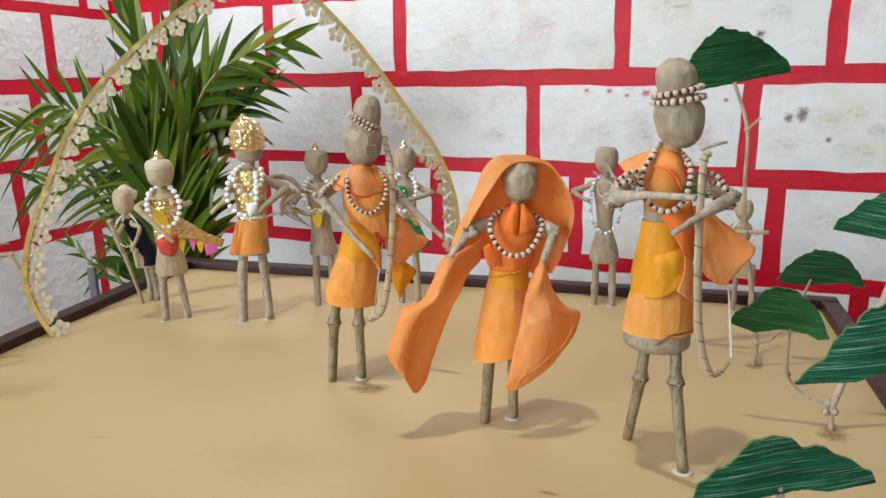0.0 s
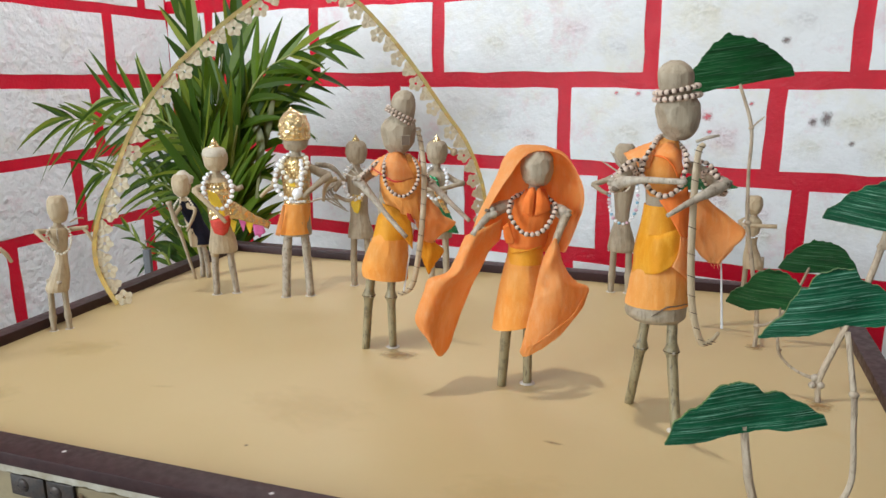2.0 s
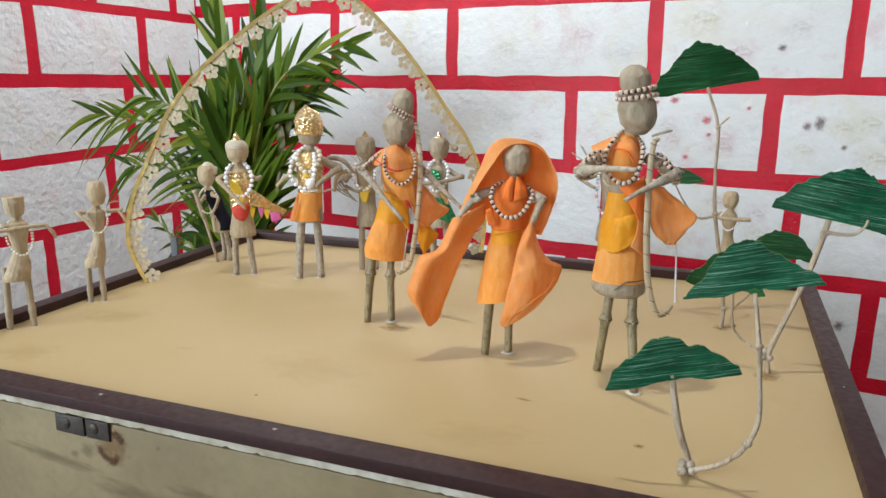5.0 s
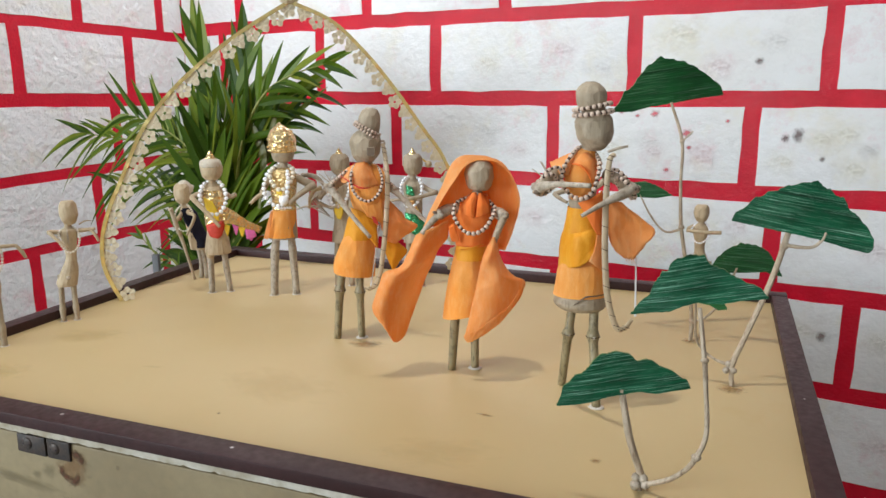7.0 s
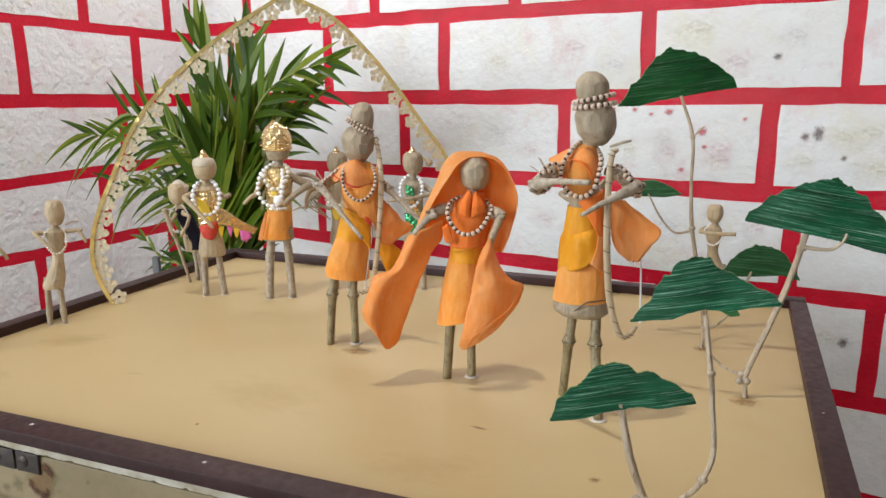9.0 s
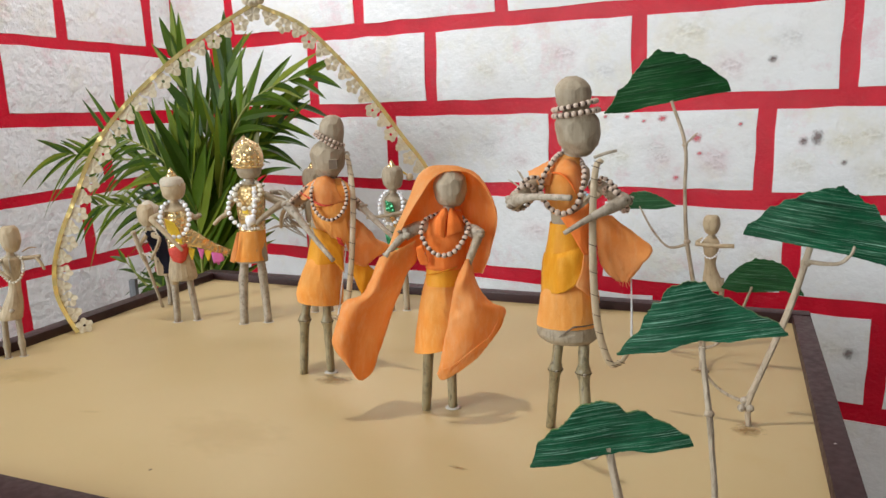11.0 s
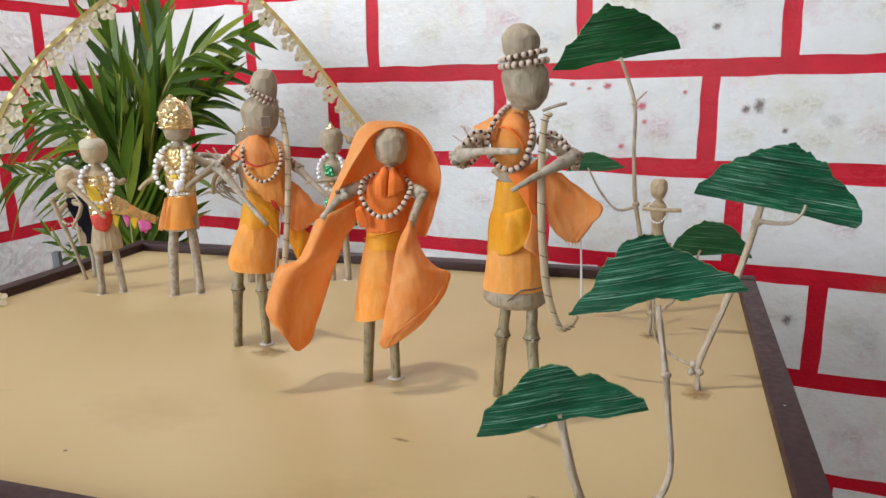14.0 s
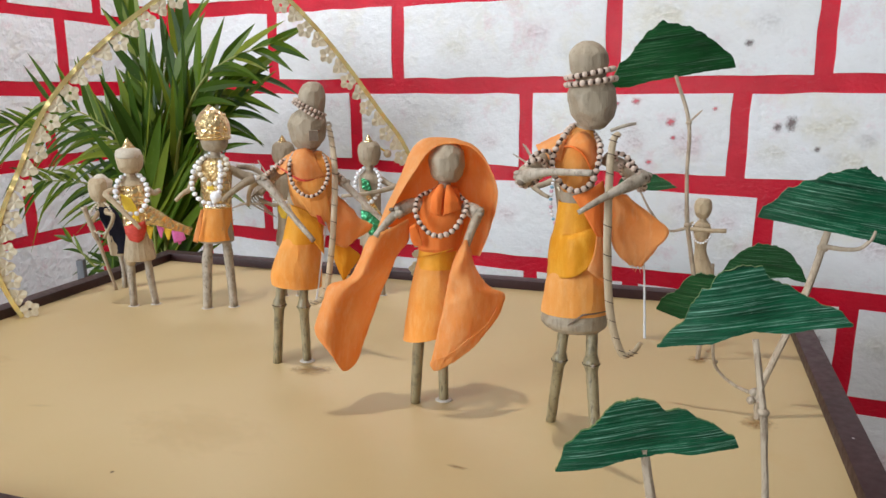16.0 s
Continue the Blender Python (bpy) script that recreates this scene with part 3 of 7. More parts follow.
# where the upright joints lie in each row below a band, fitted to the camera's view
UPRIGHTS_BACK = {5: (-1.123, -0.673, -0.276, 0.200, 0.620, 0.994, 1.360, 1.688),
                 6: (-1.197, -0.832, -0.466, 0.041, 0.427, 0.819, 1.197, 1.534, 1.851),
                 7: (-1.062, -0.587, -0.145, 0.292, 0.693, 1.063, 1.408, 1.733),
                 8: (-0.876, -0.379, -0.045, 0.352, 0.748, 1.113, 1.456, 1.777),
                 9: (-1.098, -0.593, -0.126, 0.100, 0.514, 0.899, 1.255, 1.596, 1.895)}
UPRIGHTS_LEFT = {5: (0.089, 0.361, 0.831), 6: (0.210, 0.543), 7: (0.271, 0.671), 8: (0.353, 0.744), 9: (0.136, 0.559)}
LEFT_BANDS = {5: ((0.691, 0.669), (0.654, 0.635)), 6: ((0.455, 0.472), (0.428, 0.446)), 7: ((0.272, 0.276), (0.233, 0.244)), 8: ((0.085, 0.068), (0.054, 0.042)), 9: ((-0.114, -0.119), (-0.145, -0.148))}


def edge_at(pair, x):
    return pair[0] + (pair[1] - pair[0]) * (x - (-0.882)) / 1.324


def block(u0, u1, low, high, place, normal, parent):
    """One plaster block, a little proud of the joints, with an uneven hand-cut edge."""
    nu, nv = max(3, int((u1 - u0) / 0.05)), 4
    bm = bmesh.new()
    face = []
    for j in range(nv + 1):
        row = []
        for i in range(nu + 1):
            u = u0 + (u1 - u0) * i / nu
            z = low(u) + (high(u) - low(u)) * j / nv
            side = i in (0, nu) or j in (0, nv)
            w = 0.0022 if side else 0.0
            u += random.uniform(-w, w)
            z += random.uniform(-w, w)
            d = 0.0035 + random.uniform(-0.0012, 0.0012) - (0.0018 if side else 0)
            row.append(bm.verts.new(place(u, z) + normal * d))
        face.append(row)
    for j in range(nv):
        for i in range(nu):
            bm.faces.new((face[j][i], face[j][i + 1], face[j + 1][i + 1], face[j + 1][i]))
    loop = face[0] + [r[-1] for r in face[1:]] + face[-1][-2::-1] + [r[0] for r in face[-2:0:-1]]
    back = [bm.verts.new(v.co - normal * 0.004) for v in loop]
    for i in range(len(loop)):
        k = (i + 1) % len(loop)
        bm.faces.new((loop[i], back[i], back[k], loop[k]))
    finish("block", bm, PLASTER if parent is wall_back else ROUGH_PLASTER, parent)


def lay_blocks(length, uprights, bands_of, place, normal, parent, start):
    for row in range(len(BANDS)):
        low_band = bands_of(row + 1) if row + 1 < len(BANDS) else None
        high = lambda u, r=row: bands_of(r)[1](u)
        low = (lambda u, r=row: bands_of(r + 1)[0](u)) if low_band else (lambda u: FLOOR + 0.02)
        cuts = sorted(uprights.get(row) or [start + 0.2 * (row % 2) + 0.43 * k for k in range(1, 12)])
        cuts = [c for c in cuts if start + 0.03 < c < length - 0.03]
        tail = cuts[-1] + 0.43 if cuts else length
        while tail < length - 0.1:
            cuts.append(tail)
            tail += 0.43
        ends = [start - 0.012] + cuts + [length + 0.012]
        for a, b in zip(ends, ends[1:]):
            half = 0.0165
            block(a + half, b - half, low, high, place, normal, parent)


def back_band(r):
    return tuple((lambda x, p=p: edge_at(p, x)) for p in BANDS[r])


def left_band(r):
    if r in LEFT_BANDS:
        return tuple((lambda u, p=p: p[0] + (p[1] - p[0]) * (min(u, 0.852) - 0.136) / 0.495) for p in LEFT_BANDS[r])
    return tuple((lambda u, p=p: p[0] - 0.01 + 0.02 * min(u, 0.7)) for p in BANDS[r])


# ---- the display stand: a chest with a framed board on it ----
X0, X1, Y0, Y1 = -0.4315, 0.4345, -0.304, 0.304
RIM, FRONT_RIM, LIP = 0.0205, 0.0252, 0.012
STAND = pose(-0.108, 0.072, 0, 0, 0, 0.8)

chest = empty("storage_chest", STAND @ pose(0, 0, FLOOR))
tagged(chest, "old cream-painted chest with a rusty latch, standing under the board", "chest")
BX0, BX1, BY0, BY1, BZ = X0 - 0.018, X1 + 0.018, Y0 - 0.019, Y1 + 0.018, -0.0075
bm = bmesh.new()
box(bm, (BX0, BY0, 0), (BX1, BY1, BZ - FLOOR - 0.002), bevel=0.003)
part("body", bm, CREAM, chest)
bm = bmesh.new()
rnd_strip = random.Random(4)
cells = []
for i in range(241):
    x = BX0 - 0.002 + (BX1 - BX0 + 0.004) * i / 240
    low = BZ - FLOOR + 0.0020 + rnd_strip.uniform(-0.0005, 0.0005) + (0.0014 if rnd_strip.random() < 0.07 else 0)
    cells.append([bm.verts.new((x, y, z)) for y, z in ((BY0 - 0.0045, low), (BY0 - 0.0045, 0.0007 - FLOOR), (Y0 - 0.0045, 0.0007 - FLOOR), (Y0 - 0.0045, BZ - FLOOR + 0.0040), (BY1 + 0.002, BZ - FLOOR + 0.0040), (BY1 + 0.002, low))])
for a, b in zip(cells, cells[1:]):
    for k in range(6):
        bm.faces.new((a[k], b[k], b[(k + 1) % 6], a[(k + 1) % 6]))
bm.faces.new(cells[0])
bm.faces.new(cells[-1][::-1])
part("lid_edge", bm, CHALK, chest, "chipped white edge strip")

board = empty("display_board", STAND)
tagged(board, "tan sheet board with dark maroon frame, lying on the chest", "board")
bm = bmesh.new()
box(bm, (X0 - 0.004, Y0 - 0.004, -0.003), (X1 + 0.004, Y1 + 0.004, 0.0))
part("sheet", bm, SHEET, board)
for lo, hi in (((X0 - RIM, Y0 - FRONT_RIM, 0.0009), (X1 + RIM, Y0, LIP)), ((X0 - RIM, Y1, -0.0032), (X1 + RIM, Y1 + RIM, LIP)),
               ((X0 - RIM, Y0 + 0.0004, -0.0030), (X0, Y1 - 0.0004, LIP - 0.0006)), ((X1, Y0 + 0.0004, -0.0030), (X1 + RIM, Y1 - 0.0004, LIP - 0.0006))):
    bm = bmesh.new()
    box(bm, lo, hi, bevel=0.0012)
    part("frame_rail", bm, MAROON, board, "dark maroon painted rail")


# ---- the carved dolls ----
PALETTE = [WOOD, ORANGE, DEEP, YELLOW, BEAD, THREAD, CANE, BARK, PEARL, CREAM_PEARL, GOLD, WHITE_WOOL, BLACK, LEMON, PINK, RED_CLOTH, GREEN_FOIL, BLUE_BEAD, PINK_BEAD, GLUE, PALE_WOOD, STRING, ORANGE_WRAP, TWIG, KNOT_WOOD, PALE_FOIL]
W, O, DO, Y, B, TH, CN, BK, PL, CP, GD, WW, BL, LE, PK, RC, GR, BB, PB, GL, PW, ST, OS, TWIG_I, TH_SOFT, PALE_GOLD = range(len(PALETTE))


def doll(label, x, y, rz, build):
    bm = bmesh.new()
    build(bm)
    ob = finish("carved_doll", bm, PALETTE, smooth="mixed")
    ob.matrix_world = pose(x, y, 0, 0, 0, rz)
    return tagged(ob, label, "doll", "carved dolls on the board")


def head(bm, x, y, z0, z1, r, mat=W, ry=None, wide=0.52):
    ry = ry or r * 0.95
    h = z1 - z0
    whittled(bm, [(x, y, z0, r * 0.42, ry * 0.42), (x, y, z0 + h * 0.09, r * 0.74, ry * 0.74), (x, y, z0 + h * 0.28, r * 0.95, ry * 0.95), (x, y, z0 + h * wide, r, ry),
                  (x, y, z0 + h * 0.84, r * 0.90, ry * 0.90), (x, y, z1, r * 0.62, ry * 0.62)], mat, 36, 30, 0.08, 6)


def leg(bm, top, knee, foot, r, mat=CN, knot=1.45, glue=False):
    k, t, f = Vector(knee), Vector(top), Vector(foot)
    pts = [t, t.lerp(k, 0.55), k + (t - k).normalized() * r * 1.5, k, k + (f - k).normalized() * r * 1.5, k.lerp(f, 0.5), f]
    tube(bm, pts, [r, r * 0.96, r * 0.98, r * knot, r * 1.0, r * 0.94, r * 0.92], 9, mat, 4, 0.03)
    if knot > 1.2:
        ball(bm, k, r * 1.52, TH, 12, 6, (1, 1, 0.13))
        ball(bm, k + (t - k).normalized() * r * 0.9, r * 1.12, BK, 12, 6, (1, 1, 0.2))
        ball(bm, k + Vector((r * 0.3, -r * 1.0, 0)), r * 0.45, BK, 7, 5)
    if glue:
        ball(bm, (f.x, f.y, 0.0005), r * 1.45, GL, 10, 6, (1.15, 0.95, 0.2))


def gnarl(bm, c, r, seed):
    """The knotty end of a branch, used as an elbow."""
    rnd = random.Random(seed)
    for k in range(9):
        d = Vector([rnd.uniform(-1, 1) for _ in range(3)])
        ball(bm, Vector(c) + d * r * 0.62, r * rnd.uniform(0.34, 0.62), (BK, BK, TH_SOFT)[k % 3], 9, 6, (1.15, 1, rnd.uniform(0.6, 1.0)))


def feet(bm, pts, r):
    for p in pts:
        ball(bm, (p[0], p[1], 0.0003), r * 0.85, GL, 9, 5, (1.2, 1.0, 0.12))


def forest_hero(bm):
    """The tallest doll: top-knot with beads, saffron wrap, both forearms laid across the body."""
    leg(bm, (-0.0101, 0.0040, 0.0908), (-0.0130, 0.000, 0.0595), (-0.0200, 0.016, 0.0), 0.0044)
    leg(bm, (0.0105, -0.002, 0.092), (0.0118, -0.0120, 0.0631), (0.0190, -0.030, 0.0), 0.0046, glue=True)
    whittled(bm, [(-0.0020, 0.0000, 0.0859, 0.0197, 0.0168), (-0.0026, 0.0000, 0.0910, 0.0250, 0.0213), (-0.0025, 0.0000, 0.0989, 0.0245, 0.0208), (-0.0027, 0.0000, 0.1271, 0.0159, 0.0143), (-0.0034, 0.0000, 0.1648, 0.0109, 0.0098), (-0.0046, 0.0000, 0.1887, 0.0122, 0.0104), (-0.0041, 0.0000, 0.2142, 0.0133, 0.0107), (-0.0027, 0.0000, 0.2276, 0.0089, 0.0071), (-0.0009, 0.0000, 0.2334, 0.0063, 0.0063), (-0.0009, 0.0000, 0.2412, 0.0055, 0.0055)], W, 26, 30, 0.05)
    # a torn bark edge round the foot of the body
    tube(bm, [(-0.0063, -0.0215, 0.0944), (-0.0018, -0.0225, 0.0981), (0.0047, -0.0225, 0.1034), (0.0127, -0.0190, 0.1041), (0.0217, -0.0110, 0.1044)], [0.0002, 0.0006, 0.0007, 0.0006, 0.0003], 6, TH_SOFT, 4, 0.2)
    loft(bm, [(-0.0028, 0.0000, 0.1002, 0.0256, 0.0220), (-0.0025, 0.0000, 0.1113, 0.0244, 0.0210), (-0.0020, 0.0000, 0.1235, 0.0230, 0.0202), (-0.0022, 0.0000, 0.1406, 0.0189, 0.0170)], 40, OS, 5, 0.015, 0, 2, 3, 0.012, False, 0.03)
    loft(bm, [(-0.0019, 0.0000, 0.1424, 0.0219, 0.0197), (-0.0026, 0.0000, 0.1561, 0.0192, 0.0177), (-0.0038, 0.0000, 0.1714, 0.0152, 0.0144), (-0.0046, 0.0000, 0.1835, 0.0130, 0.0123)], 40, Y, 5, 0.02, 0, 2, 4, 0.015, False)
    cloth(bm, [[(-0.0214, -0.0060, 0.1598), (-0.0077, -0.0185, 0.1618), (0.0042, -0.0190, 0.1656), (0.0117, -0.0130, 0.1680)], [(-0.0228, -0.0060, 0.1536), (-0.0078, -0.0212, 0.1566), (0.0048, -0.0212, 0.1608), (0.0132, -0.0150, 0.1642)],
               [(-0.0238, -0.0060, 0.1412), (-0.0084, -0.0226, 0.1434), (0.0043, -0.0226, 0.1464), (0.0146, -0.0160, 0.1534)], [(-0.0236, -0.0060, 0.1259), (-0.0067, -0.0236, 0.1306), (0.0052, -0.0236, 0.1367), (0.0161, -0.0170, 0.1485)]], Y, 18, 18, 0.0005)
    cloth(bm, [[(0.0122, -0.0165, 0.1641), (0.0166, -0.0120, 0.1612), (0.0197, -0.0040, 0.1510)], [(0.0114, -0.0245, 0.1500), (0.0175, -0.0185, 0.1455), (0.0217, -0.0060, 0.1376)], [(0.0071, -0.0262, 0.1380), (0.0152, -0.0225, 0.1314), (0.0237, -0.0070, 0.1207)]], O, 12, 12, 0.0006)
    cloth(bm, [[(-0.0066, -0.0165, 0.1894), (0.0041, -0.0175, 0.1934), (0.0148, -0.0120, 0.2006)], [(0.0009, -0.0185, 0.1797), (0.0103, -0.0175, 0.1831), (0.0179, -0.0100, 0.1841)], [(0.0078, -0.0205, 0.1693), (0.0143, -0.0165, 0.1704), (0.0202, -0.0080, 0.1669)], [(0.0127, -0.0200, 0.1618), (0.0171, -0.0155, 0.1602), (0.0214, -0.0070, 0.1517)]], DO, 12, 14, 0.0005)
    # the sash over one shoulder and the bulging chest under it
    loft(bm, [(-0.0061, -0.0030, 0.1908, 0.0086, 0.0082), (-0.0057, -0.0040, 0.2007, 0.0134, 0.0128), (-0.0059, -0.0040, 0.2138, 0.0153, 0.0138), (-0.0052, -0.0030, 0.2245, 0.0140, 0.0126), (-0.0040, -0.0020, 0.2306, 0.0114, 0.0103), (-0.0033, 0.0000, 0.2346, 0.0087, 0.0078), (-0.0026, 0.0000, 0.2371, 0.0046, 0.0042)], 36, OS, 5, 0.02, 0, 2, 3, 0.01)
    cloth(bm, [[(0.0005, -0.0080, 0.2347), (0.0074, -0.0100, 0.2275), (0.0105, -0.0060, 0.2140)], [(-0.0055, -0.0140, 0.2339), (0.0034, -0.0205, 0.2263), (0.0095, -0.0180, 0.2119)], [(-0.0146, -0.0150, 0.2247), (-0.0023, -0.0230, 0.2229), (0.0064, -0.0215, 0.2091)]], O, 14, 12, 0.0004)
    tube(bm, [(-0.0211, -0.0120, 0.2237), (-0.0135, -0.0160, 0.2244), (-0.0047, -0.0232, 0.2238), (0.0020, -0.0240, 0.2182), (0.0065, -0.0222, 0.2087)], [0.0003, 0.0007, 0.0009, 0.0009, 0.0004], 6, DO, 5)
    cloth(bm, [[(-0.0120, -0.0040, 0.2342), (-0.0266, 0.0060, 0.2277), (-0.0359, 0.0040, 0.2228)], [(-0.0128, -0.0155, 0.2256), (-0.0225, -0.0135, 0.2230), (-0.0310, -0.0100, 0.2185)], [(-0.0152, -0.0165, 0.2142), (-0.0219, -0.0165, 0.2146), (-0.0278, -0.0150, 0.2149)]], O, 12, 12, 0.0006)
    cloth(bm, [[(0.0156, -0.0060, 0.1957), (0.0258, -0.0010, 0.1913), (0.0336, 0.0040, 0.1864)], [(0.0193, -0.0080, 0.1783), (0.0345, -0.0030, 0.1769), (0.0496, 0.0040, 0.1752)], [(0.0219, -0.0080, 0.1605), (0.0393, 0.0010, 0.1601), (0.0623, 0.0030, 0.1625)], [(0.0259, -0.0060, 0.1473), (0.0397, -0.0020, 0.1460), (0.0531, 0.0020, 0.1491)], [(0.0349, -0.0030, 0.1387), (0.0397, 0.0000, 0.1364), (0.0450, 0.0010, 0.1368)]], O, 16, 20, 0.0010, fray=0.0004)
    for a, b in (((0.0372, -0.0010, 0.1379), (0.0385, -0.0010, 0.1340)), ((0.0405, 0.0000, 0.1369), (0.0401, 0.0000, 0.1325)), ((0.0439, 0.0000, 0.1370), (0.0456, 0.0000, 0.1331)), ((0.0422, 0.0000, 0.1369), (0.0435, 0.0000, 0.1317))):
        tube(bm, [a, b], [0.0004, 0.0001], 4, O, 3)
    # arms
    tube(bm, [(-0.017, 0.004, 0.218), (-0.029, -0.014, 0.214), (-0.0375, -0.034, 0.2060)], [0.0050, 0.0056, 0.0060], 9, W, 4, 0.03)
    tube(bm, [(-0.0385, -0.036, 0.2030), (-0.033, -0.042, 0.2065), (-0.018, -0.054, 0.2105), (0.0100, -0.074, 0.2130)], [0.0058, 0.0046, 0.0025, 0.0021], 12, BK, 5, 0.05)
    gnarl(bm, (-0.0385, -0.0365, 0.2035), 0.0066, 1)
    tube(bm, [(0.014, 0.006, 0.214), (0.028, 0.000, 0.209), (0.038, -0.008, 0.2030)], [0.0048, 0.0052, 0.0055], 9, W, 4, 0.03)
    tube(bm, [(0.0425, -0.009, 0.2045), (0.034, -0.017, 0.1995), (0.018, -0.028, 0.1920), (0.0000, -0.039, 0.1815)], [0.0048, 0.0048, 0.0027, 0.0017], 12, BK, 5, 0.05)
    gnarl(bm, (0.0410, -0.0105, 0.2040), 0.0060, 2)
    for k, (dx, dz) in enumerate(((0, 0), (-0.0044, -0.0062))):
        ring_beads(bm, (-0.0300 + dx, -0.019 + dx * 1.4, 0.2120 + dz), 0.0088, 0.0094, 0.0022, (B,), (0.6 + 0.1 * k, -0.9), TH, gap=1.03)
        ring_beads(bm, (0.0300 - dx, -0.0030 + dx * 0.8, 0.2092 + dz), 0.0086, 0.0088, 0.0022, (B,), (-0.8, -0.9 + 0.1 * k), TH, gap=1.03)
    for a, b in (((-0.0343, 0.0060, 0.2043), (-0.0538, 0.0100, 0.2159)), ((-0.0333, 0.0070, 0.2041), (-0.0468, 0.0120, 0.2234)), ((-0.0323, 0.0070, 0.2041), (-0.0447, 0.0100, 0.2225))):
        tube(bm, [a, b], [0.0009, 0.0005], 5, BK, 3)
    # head, top-knot and beads
    whittled(bm, [(0.0048, 0.0000, 0.2354, 0.0061, 0.0058), (0.0051, 0.0000, 0.2394, 0.0119, 0.0113), (0.0046, 0.0000, 0.2457, 0.0161, 0.0153), (0.0040, 0.0000, 0.2550, 0.0179, 0.0170), (0.0036, 0.0000, 0.2620, 0.0171, 0.0162), (0.0035, 0.0000, 0.2674, 0.0135, 0.0128), (0.0030, 0.0000, 0.2712, 0.0094, 0.0089)], W, 60, 36, 0.075, 8)
    whittled(bm, [(0.0016, 0.0000, 0.2697, 0.0109, 0.0103), (0.0006, 0.0000, 0.2758, 0.0129, 0.0123), (0.0000, 0.0000, 0.2827, 0.0142, 0.0135), (-0.0003, 0.0000, 0.2887, 0.0130, 0.0124), (-0.0006, 0.0000, 0.2936, 0.0089, 0.0085), (-0.0009, 0.0000, 0.2963, 0.0039, 0.0037)], W, 52, 30, 0.06, 8)
    ring_beads(bm, (0.0024, 0.0000, 0.2686), 0.0166, 0.0164, 0.0025, (B,), (0.13, 0.03), TH, gap=1.03)
    ring_beads(bm, (0.0013, 0.0000, 0.2743), 0.0158, 0.0156, 0.0025, (B,), (0.20, 0.03), TH, gap=1.03)
    beads(bm, [(-0.0030, 0.0100, 0.2386), (-0.0099, -0.0040, 0.2370), (-0.0134, -0.0165, 0.2317), (-0.0175, -0.0190, 0.2254), (-0.0202, -0.0205, 0.2170), (-0.0201, -0.0235, 0.2084), (-0.0155, -0.0260, 0.2013), (-0.0092, -0.0270, 0.1962), (-0.0025, -0.0275, 0.1947), (0.0036, -0.0275, 0.1972), (0.0084, -0.0265, 0.2031), (0.0105, -0.0250, 0.2110), (0.0118, -0.0200, 0.2201), (0.0106, -0.0120, 0.2275), (0.0046, 0.0020, 0.2331), (-0.0022, 0.0100, 0.2369)], 0.0024, (B,), 1.03, TH)


